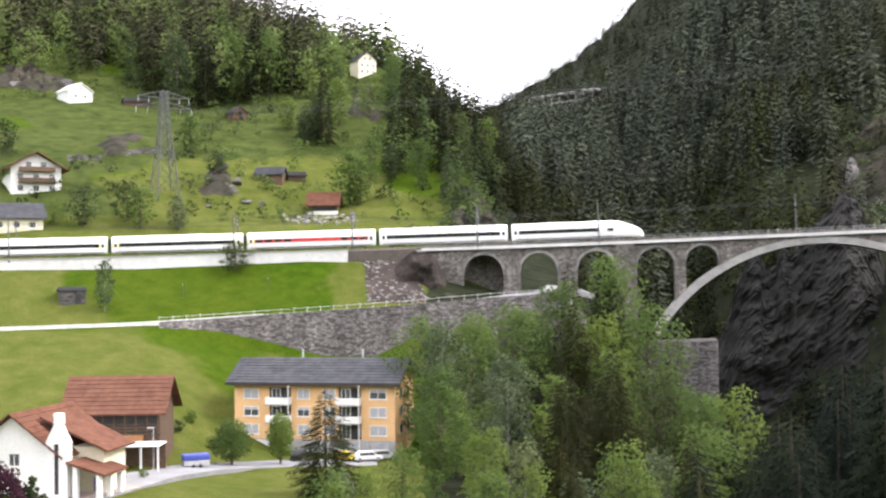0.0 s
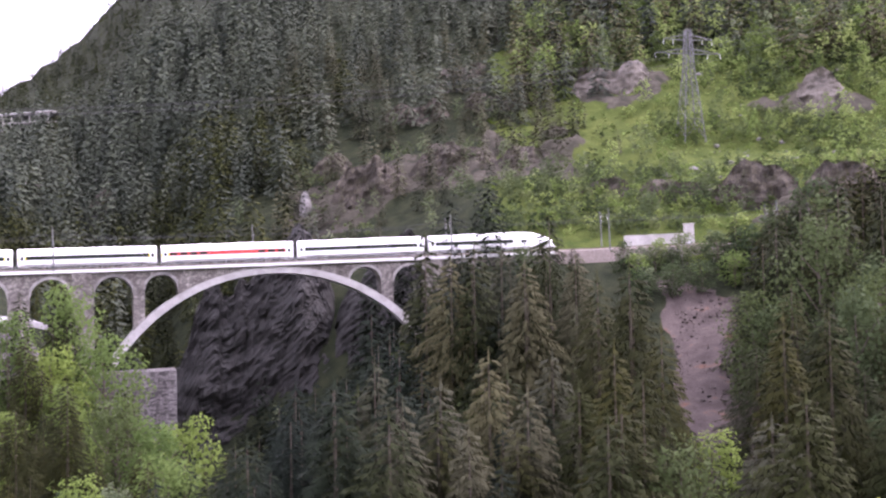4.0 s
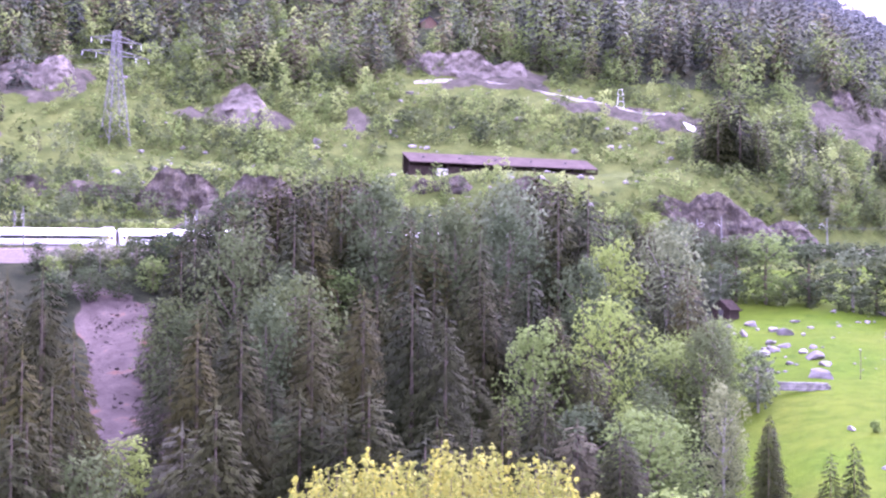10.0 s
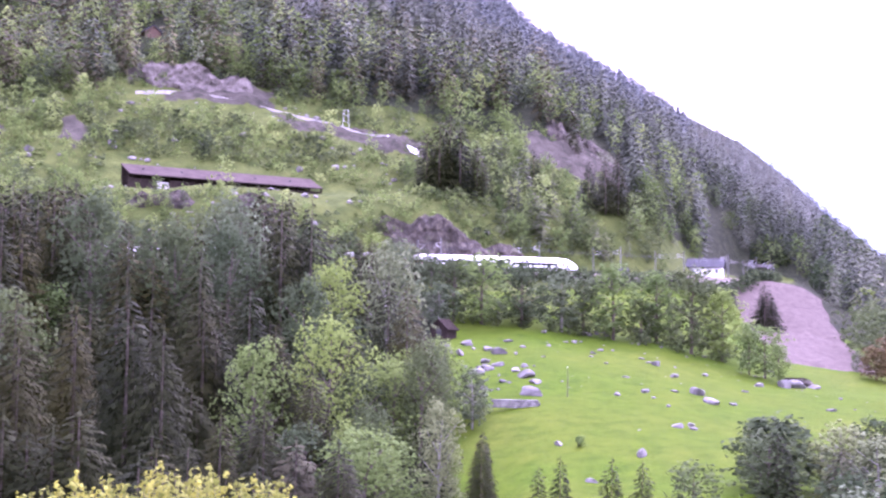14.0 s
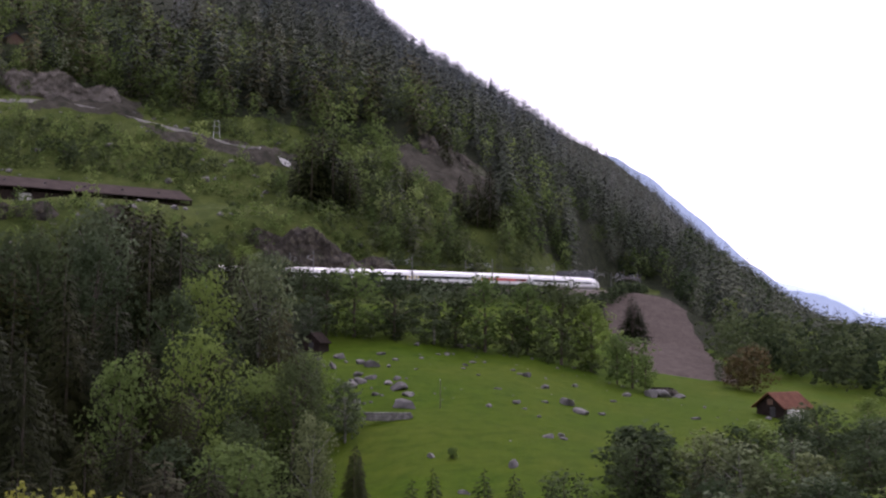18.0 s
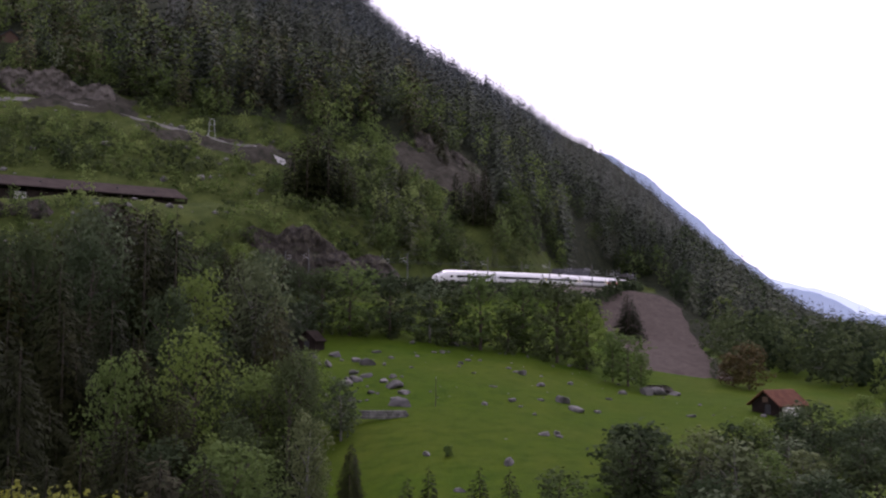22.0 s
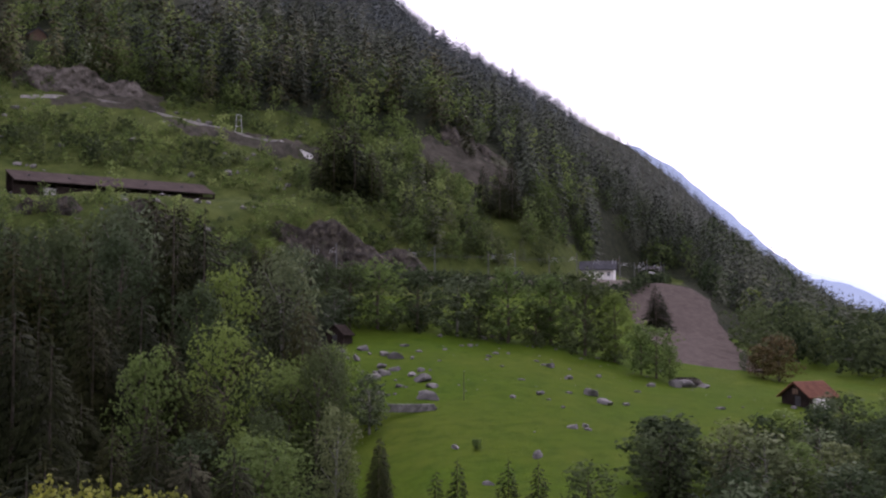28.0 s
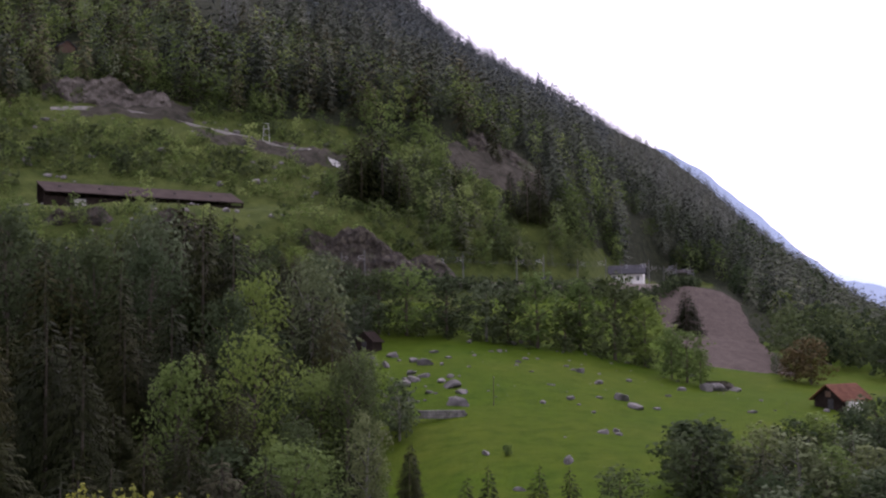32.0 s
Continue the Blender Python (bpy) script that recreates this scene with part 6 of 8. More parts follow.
woods("leafy_trees", "fresh green trees on the spur behind the viaduct", "trees", P_LEAFY, M_LEAF, (-8.4, -3.2, 262, 420, 7.5), 5, 12, 128, lambda a, r: a > -8.0 + (r < 320) * 2.0)
woods("leafy_trees", "pale green trees scattered in the mountain forest", "trees", P_LEAFY, M_LEAF_PALE, (24, 66, 385, 560, 9.5), 8, 15, 140, lambda a, r: ~glade(a, r) & ~gap_(a, r) & (r > edge_r(a) - 8) & ((a < 44.4) | (r > 426)))
woods("leafy_trees", "fresh green trees scattered in the mountain forest", "trees", P_LEAFY, M_LEAF, (24, 66, 385, 560, 8.5), 8, 16, 141, lambda a, r: ~gap_(a, r) & ~glade(a, r) & (r > edge_r(a) - 8) & ((a < 44.4) | (r > 426)))
woods("conifer_forest", "tall dark spruces behind the spoil slope", "forest", P_MID, M_SPRUCE_HAZE, (77.2, 83, 456, 560, 9), 15, 24, 142, lambda a, r: a > 77.2 + (r - 456) * -0.004)
woods("leafy_trees", "big rounded green trees behind the farmhouse", "trees", P_LEAFY, M_LEAF_DEEP, (79.6, 88, 318, 420, 13), 12, 18, 143, None, (1.1, 1.5))
# right-hand mountainside
woods("conifer_forest", "dark conifer forest above the railway", "forest", P_BACK, M_SPRUCE_HAZE, (58, 80, 380, 650, 9.2), 14, 27, 105, lambda a, r: (r > np.maximum(edge_r(a), shoulder_r(a) + 40)) & ~on_rock(a, r) & ~((a > 70.5) & (a < 73.4) & (r < 452)) & ~((a > 72) & (r < 548)))
woods("leafy_trees", "light green trees in the mountain forest", "trees", P_LEAFY, M_LEAF, (50, 78, 365, 560, 12.5), 7, 15, 129, lambda a, r: ~gap_(a, r) & ~glade(a, r) & ((a > 60) | (r > 426)) & (r > shoulder_r(a) + 20) & ~((a > 70.5) & (a < 73.4) & (r < 452)) & ~((a > 72) & (r < 548)))
woods("leafy_trees", "deep green trees beside the tunnel mouth", "trees", P_LEAFY, M_LEAF_DEEP, (72.5, 80, 548, 640, 9), 7, 13, 130)
woods("valley_woods", "green mixed woods filling the valley", "woods", P_LEAFY_FAR, M_LEAF_DEEP, (77.5, 92, 300, 900, 11), 8, 15, 106, lambda a, r: ~((a < 80.2) & (r < 468)) & ~((r < 330) & (a < 84)))
woods("valley_woods", "light green trees in the valley", "woods", P_LEAFY_FAR, M_LEAF, (78.5, 92, 300, 800, 19), 7, 13, 131, lambda a, r: ~((a < 80.2) & (r < 468)) & ~((r < 330) & (a < 84)))
woods("conifer_forest", "dark spruces on the far valley side", "forest", P_FAR, M_SPRUCE_HAZE, (78.5, 92, 440, 1000, 15), 13, 22, 132)
# open slope: scrub, saplings, bushes
road_r = lambda a: np.interp(a, [45.2, 46.6, 48.2, 49.6, 51, 52.6, 54.4, 55.8, 57, 58.5], [411, 414, 417, 416, 414, 413, 412, 408, 405, 399])
by_road = lambda a, r: (a > 44.4) & (a < 59) & (r > road_r(a) - 13) & (r < road_r(a) + 7)
clear = lambda a, r: ~by_road(a, r) & (r > shoulder_r(a) + 6) & ~((a > 43.5) & (a < 55.5) & (r > 322) & (r < 366)) & ~on_rock(a, r)
bench = lambda a, r: (r > np.interp(a, sec_az, sec_r[:, 8]) - 3) & (r < np.interp(a, sec_az, sec_r[:, 9]) - 2) & (a < 58)
woods("hillside_scrub", "light green scrub on the open slope", "scrub", P_BUSH, M_LEAF, (24, 67, 262, 450, 3.4), 0.8, 3.8, 107, lambda a, r: clear(a, r) & ~bench(a, r) & (patchy(a, r, 26) > -0.34))
woods("hillside_scrub", "deep green bushes on the open slope", "scrub", P_BUSH, M_LEAF_DEEP, (22, 67, 262, 450, 4.8), 1.5, 5.2, 133, lambda a, r: clear(a, r) & ~bench(a, r) & (patchy(a, r, 26, 9) > -0.12))
woods("hillside_trees", "deep green saplings on the open slope", "trees", P_LEAFY, M_LEAF_DEEP, (24, 67, 262, 455, 8), 2.5, 8, 108, lambda a, r: ~gap_(a, r) & clear(a, r) & ~bench(a, r) & (patchy(a, r, 30, 12) > 0.02))
woods("hillside_trees", "light green saplings on the open slope", "trees", P_LEAFY, M_LEAF, (24, 67, 306, 455, 8.4), 3.5, 12, 134, lambda a, r: ~gap_(a, r) & clear(a, r) & ~bench(a, r) & (patchy(a, r, 22, 14) > -0.08))
woods("meadow_scrub", "small bushes on the hillside meadows", "scrub", P_BUSH, M_LEAF_DEEP, (-30, -6, 290, 430, 7), 0.8, 3.6, 135, lambda a, r: (patchy(a, r, 40, 15) > -0.02) & ~((a < -18.6) & (r > 322) & (r < 402)))
woods("meadow_scrub", "light green bushes on the hillside meadows", "scrub", P_BUSH, M_LEAF, (-30, -5, 290, 440, 8), 1.0, 4.2, 136, lambda a, r: (patchy(a, r, 40, 16) > -0.04) & ~((a < -18.6) & (r > 322) & (r < 402)))
woods("line_scrub", "bushes along the railway bank", "scrub", P_BUSH, M_LEAF_DEEP, (28, 73, 236, 420, 3.0), 1.4, 3.2, 137, lambda a, r: (r < shoulder_r(a) - 12.5) & (r > shoulder_r(a) - 20))

# wood between the gorge and the line, tree by tree; tall ones reach no higher than the wood's outline
CROWN_LINE = ([5, 8, 10.5, 12, 14, 15.5, 17, 20, 23.5, 24.7, 26, 28, 29, 33, 34.5, 37, 40, 42, 44, 46, 49, 52.3, 53.6, 55, 57.6, 59, 60.5, 62],
              [-5.5, -6.3, -5.0, -3.4, -1.0, 0.6, 2.2, 3.2, 2.8, 4.4, 2.6, 1.4, -1.2, -1.4, 3.8, 5.6, 6.4, 6.8, 5.0, 4.6, 5.8, 6.9, 5.2, 4.3, 4.1, 3.6, 2.7, 0])
wood_rng = np.random.default_rng(12)
TALL = {"fir": 26, "spruce": 25, "brown": 25, "pine": 20, "light": 17, "deep": 17, "pale": 14}


def wood_tree(kind, a, r, group):
    rim = float(np.interp(a, *CROWN_LINE))
    if a > 25:
        front, mid = float(np.interp(a, [25, 26.5, 40, 50, 56, 60], [0, -3.0, -2.8, -4.0, -4.8, -6])), float(np.interp(a, [25, 28, 34, 48, 52, 56, 60], [2, 0, 2.0, 2.4, 1.0, -0.4, -1.4]))
        rim = min(rim, float(np.interp(r, [150, 162, 190, 205], [front, mid, mid, rim])))
    room = r * math.tan(radians(rim)) - float(ground_z(a, r)[0])
    h = min(TALL[kind] * (0.72 + 0.42 * wood_rng.random()), room * (0.82 + 0.2 * wood_rng.random()))
    if h > 4.5:
        plant(kind, a, r, h, group, fat=1.12 + 0.3 * wood_rng.random())


fa, fr = scatter(8, 60, 112, 262, 8.6, 111, lambda a, r: (r < shoulder_r(a) - 17) & ~((a > 28.8) & (a < 33.6) & (r > 150)) & ~((a > 57) & (r > 205) & (r < shoulder_r(a) - 55)))
for a_, r_ in zip(fa, fr):
    u = wood_rng.random()
    leafy = (a_ > 53 and r_ > 150) or (a_ > 56)
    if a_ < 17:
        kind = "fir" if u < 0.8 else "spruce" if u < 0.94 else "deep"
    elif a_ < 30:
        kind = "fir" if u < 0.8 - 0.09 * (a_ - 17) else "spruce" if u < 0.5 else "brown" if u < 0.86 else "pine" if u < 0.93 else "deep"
    elif leafy:
        kind = "spruce" if u < 0.40 else "brown" if u < 0.54 else "deep" if u < 0.74 else "light" if u < 0.92 else "pale"
    else:
        kind = "spruce" if u < 0.55 else "brown" if u < 0.86 else "pine" if u < 0.90 else "deep" if u < 0.97 else "light"
    wood_tree(kind, float(a_), float(r_), "trees of the gorge wood")

# trees that stand out by their size: kind, bearing, distance, elevation of the tip, crown width
def tall_tree(kind, a, r, el, wide, group):
    h = r * math.tan(radians(el)) - float(ground_z(a, r)[0])
    if h > 3:
        plant(kind, a, r, h, group, fat=min(2.0, max(0.95, wide / (h * 0.34))) if kind in ("spruce", "brown") else min(1.55 if r > 200 else 2.0, max(0.85, wide / (h * 0.55))))


for row in (("brown", 40.5, 132, -0.5, 8.0), ("brown", 37.2, 128, -0.4, 5.4), ("brown", 35.2, 132, -0.6, 5.6), ("spruce", 45.2, 140, 1.6, 11.1), ("brown", 42.9, 150, 0.9, 8.4), ("spruce", 46.8, 136, 0.1, 7.0), ("brown", 49.5, 128, -4.0, 6.0), ("brown", 51.5, 134, -3.4, 5.6), ("spruce", 61.7, 132, -4.9, 3.7), ("brown", 53.7, 150, -2.0, 6.3), ("pale", 59.7, 145, -3.5, 4.1), ("brown", 28.3, 140, 2.0, 5.2), ("brown", 26.8, 150, 1.5, 5.6), ("brown", 29.7, 130, -0.9, 4.9), ("brown", 27.5, 124, -1.8, 5.2), ("brown", 28.8, 120, -3.0, 4.5), ("deep", 30.3, 116, -6.5, 3.8), ("deep", 56.4, 150, -3.6, 7.0)):
    tall_tree(*row, "trees of the gorge wood")
for row in (("spruce", 39.6, 190, 5.0, 7.1), ("brown", 40.4, 205, 5.8, 5.8), ("light", 51.0, 160, -0.7, 6.7), ("light", 54.5, 165, 0.4, 8.9), ("deep", 53.3, 185, 2.3, 7.8), ("light", 54.5, 195, 3.1, 8.2), ("spruce", 57.2, 190, 2.6, 5.3), ("brown", 58.1, 180, 2.0, 5.9), ("deep", 58.8, 165, -0.9, 7.7), ("pale", 49.8, 212, 6.1, 9.4), ("deep", 49.6, 200, 4.7, 5.6), ("spruce", 52.1, 205, 6.1, 7.7), ("spruce", 53.5, 208, 5.9, 5.8), ("deep", 39.8, 170, 1.5, 5.6), ("deep", 38.4, 160, 0.3, 5.2)):
    tall_tree(*row, "trees of the gorge wood")
for row in (("spruce", 42.7, 212, 6.4, 6.0), ("brown", 41.8, 214, 6.5, 5.0), ("deep", 43.5, 205, 6.0, 4.8), ("deep", 36.9, 190, 3.7, 6.2), ("deep", 47.3, 200, 4.7, 6.6), ("deep", 46.3, 205, 4.8, 4.8), ("brown", 48.6, 165, 1.6, 7.0), ("spruce", 50.7, 175, 2.1, 6.6), ("brown", 45.1, 195, 4.2, 7.3), ("spruce", 48.4, 185, 3.5, 5.2), ("spruce", 36.1, 205, 4.4, 5.8), ("spruce", 35.0, 200, 3.5, 5.6), ("deep", 39.3, 180, 1.7, 5.9), ("deep", 33.9, 185, 0.3, 5.2), ("spruce", 40.1, 205, 5.4, 6.7), ("pale", 57.1, 205, 3.9, 6.7)):
    tall_tree(*row, "trees of the gorge wood")
for row in (("light", 72.8, 275, 1.90, 12.9), ("deep", 71.4, 274, 2.85, 14.1), ("light", 69.8, 280, 2.65, 15.7), ("light", 67.8, 274, 3.05, 14.1), ("deep", 66.4, 275, 2.35, 11.6), ("pale", 65.4, 275, 2.55, 11.6), ("deep", 63.5, 275, 2.85, 12.9), ("light", 61.6, 275, 3.45, 16.7), ("deep", 60.3, 273, 3.25, 11.5), ("pale", 59.6, 267, 2.00, 11.3), ("pale", 57.9, 268, 3.90, 10.0), ("light", 56.8, 266, 2.50, 11.2), ("pale", 63.8, 282, 1.65, 11.9), ("deep", 69.1, 276, 1.35, 14.2), ("pale", 62.4, 277, 1.25, 10.4)):
    tall_tree(*row, "leafy trees above the meadow")
for row in (("deep", 75.1, 150, -3.8, 10.9), ("pale", 77.2, 155, -5.0, 5.8), ("deep", 71.5, 128, -6.1, 6.0), ("deep", 79.5, 150, -4.9, 7.7), ("pale", 82.0, 160, -4.4, 8.2), ("deep", 83.7, 175, -4.0, 6.6), ("deep", 85.3, 185, -3.4, 7.8), ("deep", 80.8, 140, -5.9, 7.2), ("pale", 83.2, 140, -5.8, 7.9), ("deep", 85.6, 150, -5.2, 7.7), ("light", 74.7, 258, 0.2, 11.5), ("rust", 79.5, 290, -0.7, 16.0), ("pale", 61.3, 192, -2.9, 6.3), ("spruce", 61.8, 140, -4.9, 3.6), ("deep", 59.3, 185, -0.8, 7.8), ("spruce", 74.8, 380, 1.7, 10.7)):
    tall_tree(*row, "trees at the meadow's foot")
for row in (("spruce", 18.7, 190, 3.6, 5.0), ("pine", 19.9, 184, 2.4, 6.0), ("spruce", 21.0, 182, 2.7, 5.0), ("pine", 22.3, 186, 2.8, 6.0), ("spruce", 24.6, 190, 4.2, 5.0), ("pine", 23.4, 176, 2.2, 6.0), ("pine", 25.8, 180, 2.4, 6.0)):
    tall_tree(*row, "trees of the gorge wood")
for row in (("deep", 32.4, 241, 3.0, 7.0), ("spruce", 33.2, 243, 3.6, 6.0), ("deep", 33.9, 240, 3.3, 8.0), ("deep", 34.8, 246, 3.6, 8.0), ("spruce", 35.5, 246, 4.4, 6.0), ("light", 34.3, 236, 1.8, 6.0)):
    tall_tree(*row, "bushy trees above the scree")
for row in (("pine", 19.3, 128, -3.3, 6.6), ("pine", 21.6, 136, -2.1, 7.0), ("pine", 17.5, 122, -4.3, 5.7), ("pine", 23.4, 126, -3.8, 5.9), ("pine", 20.6, 118, -5.5, 5.5), ("pine", 16.2, 140, -2.4, 5.9), ("pine", 24.6, 142, -2.1, 6.0)):
    tall_tree(*row, "trees of the gorge wood")

# closed row right under the line
for a_ in np.arange(34.4, 60.2, 0.75):
    kind = ("spruce", "brown", "deep", "spruce", "brown")[int(wood_rng.integers(5))]
    a2, r2 = float(a_ + 0.5 * wood_rng.random()), float(shoulder_r(a_) - 18 - 9 * wood_rng.random())
    room = r2 * math.tan(radians(float(np.interp(a2, *CROWN_LINE)))) - float(ground_z(a2, r2)[0])
    if room > 4:
        plant(kind, a2, r2, min(room * (0.84 + 0.18 * wood_rng.random()), 30), "trees of the gorge wood", fat=1.2)
for a_ in np.arange(51.6, 60.0, 0.6):
    a2, r2 = float(a_), float(shoulder_r(a_) - 13 - 5 * wood_rng.random())
    h2 = r2 * math.tan(radians(float(np.interp(a2, [51, 56, 59, 60], [4.4, 3.9, 3.4, 2.9])) + 0.5 * float(wood_rng.random()))) - float(ground_z(a2, r2)[0])
    plant(("deep", "light", "spruce", "pale")[int(wood_rng.integers(4))], a2, r2, max(4.0, h2), "trees beside the railway", fat=1.3)
# trees dotted over the hillside meadows: kind, bearing, distance, height, breadth
for rows in ((("spruce", -15.2, 403, 23, 1.7), ("light", -13.9, 411, 23, 0.7), ("spruce", -12.8, 418, 28, 1.3), ("spruce", -11.3, 348, 25, 0.8), ("deep", -12.1, 347, 10, 1.3), ("spruce", -7.2, 356, 20, 0.9), ("spruce", -6, 350, 16, 1.2), ("light", -8.1, 395, 16, 0.9), ("spruce", -16.8, 398, 23, 1.2), ("deep", -18.1, 398, 24, 0.8), ("spruce", -19.2, 411, 27, 1.1), ("light", -9.1, 320, 13, 0.9)),
             (("light", -10.1, 304, 14, 1.4), ("deep", -8.1, 321, 10.5, 0.9), ("light", -6.8, 319, 13, 0.9), ("deep", -4.9, 333, 18, 0.9), ("light", -3.6, 376, 20, 0.7), ("deep", -11.7, 354, 13, 0.9), ("light", -13, 362, 9, 1.6), ("light", -17.5, 337, 11, 1.1), ("deep", -16.3, 316, 7, 1.6), ("light", -19.8, 278, 9.8, 1.3), ("pale", -18.1, 277, 6.8, 1.4), ("light", -9.4, 376, 11, 1.0), ("light", -10.6, 366, 15, 1.1), ("spruce", -17.6, 420, 26, 1.2), ("spruce", -14.4, 430, 26, 1.2))):
    for kind, a, r, h, fat in rows:
        plant(kind, a, r, h, "trees on the hillside meadows", fat=fat)
# tall conifers on the spur against the sky
for a_, r_, h_ in ((-6.6, 372, 25), (-6.0, 386, 27), (-5.3, 392, 27), (-4.8, 400, 26), (-4.3, 396, 27), (-3.8, 402, 25), (-3.2, 380, 24), (-2.7, 372, 22), (-5.7, 352, 22), (-4.0, 350, 21), (-7.2, 400, 24), (-2.2, 366, 20)):
    plant("spruce", a_, r_, h_, "conifers on the spur", "tall spruce standing on the spur", 1.1)

# left bank of the gorge, below the viaduct
BANK_LINE = ([-9.2, -8.2, -7.4, -6.6, -4, -2.6, -1, -0.4, 0.2, 0.8, 2.2, 3.4, 4.4, 6.5, 7.8, 9], [-8, -6.0, -3.6, -1.7, -1.8, -1.7, -1.4, 0.4, 1.5, 0.6, 1.0, -0.5, -2.8, -4.8, -6.2, -8])
ba, br = scatter(-9, 8.6, 112, 226, 7.6, 112, lambda a, r: (r < 214) & ~((a < -6.5) & (r > 176)) & ~((a < -6.9) & (r > 140)))
for a_, r_ in zip(ba, br):
    u = wood_rng.random()
    if a_ < -1.2:
        kind = "light" if u < 0.62 else "pale" if u < 0.84 else "deep" if u < 0.94 else "spruce"
    else:
        kind = "brown" if u < 0.38 else "spruce" if u < 0.48 else "light" if u < 0.78 else "pale" if u < 0.92 else "deep"
    rim = float(np.interp(a_, *BANK_LINE))
    rim = min(rim, float(np.interp(r_, [130, 150, 170, 188, 198], [-8.5, -6.5, -4.6, -3.6, rim])))
    room = float(r_) * math.tan(radians(rim)) - float(ground_z(a_, r_)[0])
    h = min(TALL[kind] * (0.75 + 0.4 * wood_rng.random()), room * (0.84 + 0.18 * wood_rng.random()))
    if h > 4:
        plant(kind, float(a_), float(r_), h, "trees on the gorge bank")
for row in (("light", -6.7, 187, -1.6, 9.0), ("pale", -5.9, 178, -1.9, 7.5), ("light", -2.5, 190, -1.1, 10.7), ("spruce", 0.2, 212, 0.9, 5.5), ("light", 2.2, 208, 1.1, 10.7), ("light", 3.9, 200, -1.2, 6.6), ("pale", -2.8, 160, -3.4, 9.0), ("brown", -0.0, 150, -4.1, 7.0), ("brown", 2.2, 155, -2.9, 7.3), ("light", -3.9, 125, -6.9, 5.9), ("light", 2.6, 125, -7.5, 6.4), ("light", 6.1, 160, -5.0, 5.2), ("light", 7.4, 175, -5.0, 4.1), ("light", -6.0, 150, -3.9, 8.5), ("brown", 5.7, 140, -6.9, 5.2), ("deep", 4.4, 165, -4.0, 6.2), ("light", -4.4, 186, -1.5, 7.0)):
    tall_tree(*row, "trees on the gorge bank")

# single trees of the village and the meadows
for kind, a, r, h, fat, lab in (
                ("spruce", -11.4, 148, 13.2, 1.5, "blue-green spruce before the apartment building"), ("pale", -21.4, 233, 10, 0.75, "thin birch on the grassy bank"),
        ("deep", -15.5, 243, 6.2, 1.9, "round bush below the railway wall"), ("deep", -22.3, 279, 9, 1.3, "broad green tree behind the railway"), ("deep", -20.4, 282, 10, 1.2, "broad green tree behind the railway"),
        ("light", -23.6, 280, 6, 1.2, "light green tree behind the railway"), ("pale", -18.1, 281, 6.5, 1.1, "grey-green tree behind the railway"), ("light", -9.6, 303, 13, 0.9, "airy light green tree on the meadow"),
        ("light", -15.4, 400, 24, 0.7, "tall light green larch at the wood's edge"), ("spruce", -14.2, 412, 25, 1.0, "tall spruce at the wood's edge"), ("spruce", -12.2, 352, 12, 1.2, "dark spruce on the slope"), ("spruce", -11.7, 356, 14, 1.0, "dark spruce on the slope"),
        ("spruce", -8.0, 330, 22, 0.9, "tall spruce on the spur"), ("spruce", -7.4, 345, 26, 0.9, "tall spruce on the spur"), ("spruce", -5.4, 330, 24, 0.9, "tall spruce on the spur"), ("deep", -25.6, 330, 10, 1.2, "broad tree by the chalet"),
        ("spruce", 59.5, 366, 25, 1.35, "big dark spruce on the ledge"), ("spruce", 60.5, 368, 24, 1.3, "big dark spruce on the ledge"), ("spruce", 58.9, 369, 20, 1.3, "dark spruce on the ledge"), ("spruce", 60.0, 373, 26, 1.2, "big dark spruce on the ledge"), ("spruce", 61.3, 372, 17, 1.4, "dark spruce on the ledge"), ("spruce", 66.6, 402, 17, 1.1, "dark spruce below the rock face"), ("spruce", 67.4, 404, 20, 1.1, "dark spruce below the rock face"), ("spruce", 68.0, 410, 22, 1.1, "dark spruce below the rock face"), ("spruce", 64.0, 398, 14, 1.2, "dark spruce below the rock face"),
        ("spruce", 74.7, 381, 15, 1.7, "dark spruce before the spoil slope"), ("light", 74.0, 262, 11, 1.1, "light green tree at the meadow's edge"), ("light", 75.3, 252, 8, 1.2, "light green tree at the meadow's edge"),
        ("pale", 78.7, 300, 5.5, 1.1, "grey-green bush below the spoil slope"),
        ("spruce", 65.4, 130, 8, 1.1, "young spruce at the meadow's foot"), ("spruce", 64.4, 128, 7.5, 1.1, "young spruce at the meadow's foot"), ("spruce", 67.8, 128, 8, 1.2, "young spruce at the meadow's foot"), ("spruce", 69.2, 127, 7.6, 1.2, "young spruce at the meadow's foot"),
        ("spruce", 58.9, 172, 19, 0.9, "tall spruce at the meadow's edge"), ("light", 57.6, 176, 15, 1.0, "bright green tree at the wood's edge"), ("light", 59.5, 190, 14, 0.9, "bright green tree at the wood's edge")):
    plant(kind, a, r, h, "single trees", lab, fat)
# leafy band under the line, above the meadow
la, lr = scatter(58.4, 73.0, 250, 400, 19.0, 113, lambda a, r: (r > 278) & (r < np.minimum(shoulder_r(a) - 14, 345)))
for a_, r_ in zip(la, lr):
    u = wood_rng.random()
    kind = "light" if u < 0.56 else "deep" if u < 0.80 else "pale" if u < 0.94 else "spruce"
    room = float(r_) * math.tan(radians(float(np.interp(a_, [58, 61, 63, 66, 69, 71.5, 73.4], [3.0, 2.9, 2.5, 2.2, 2.2, 1.9, 0.9])))) - float(ground_z(a_, r_)[0])
    h = min(17.0, room * (0.4 + 0.4 * wood_rng.random()))
    if h > 4:
        plant(kind, float(a_), float(r_), h, "leafy trees above the meadow", fat=1.45)
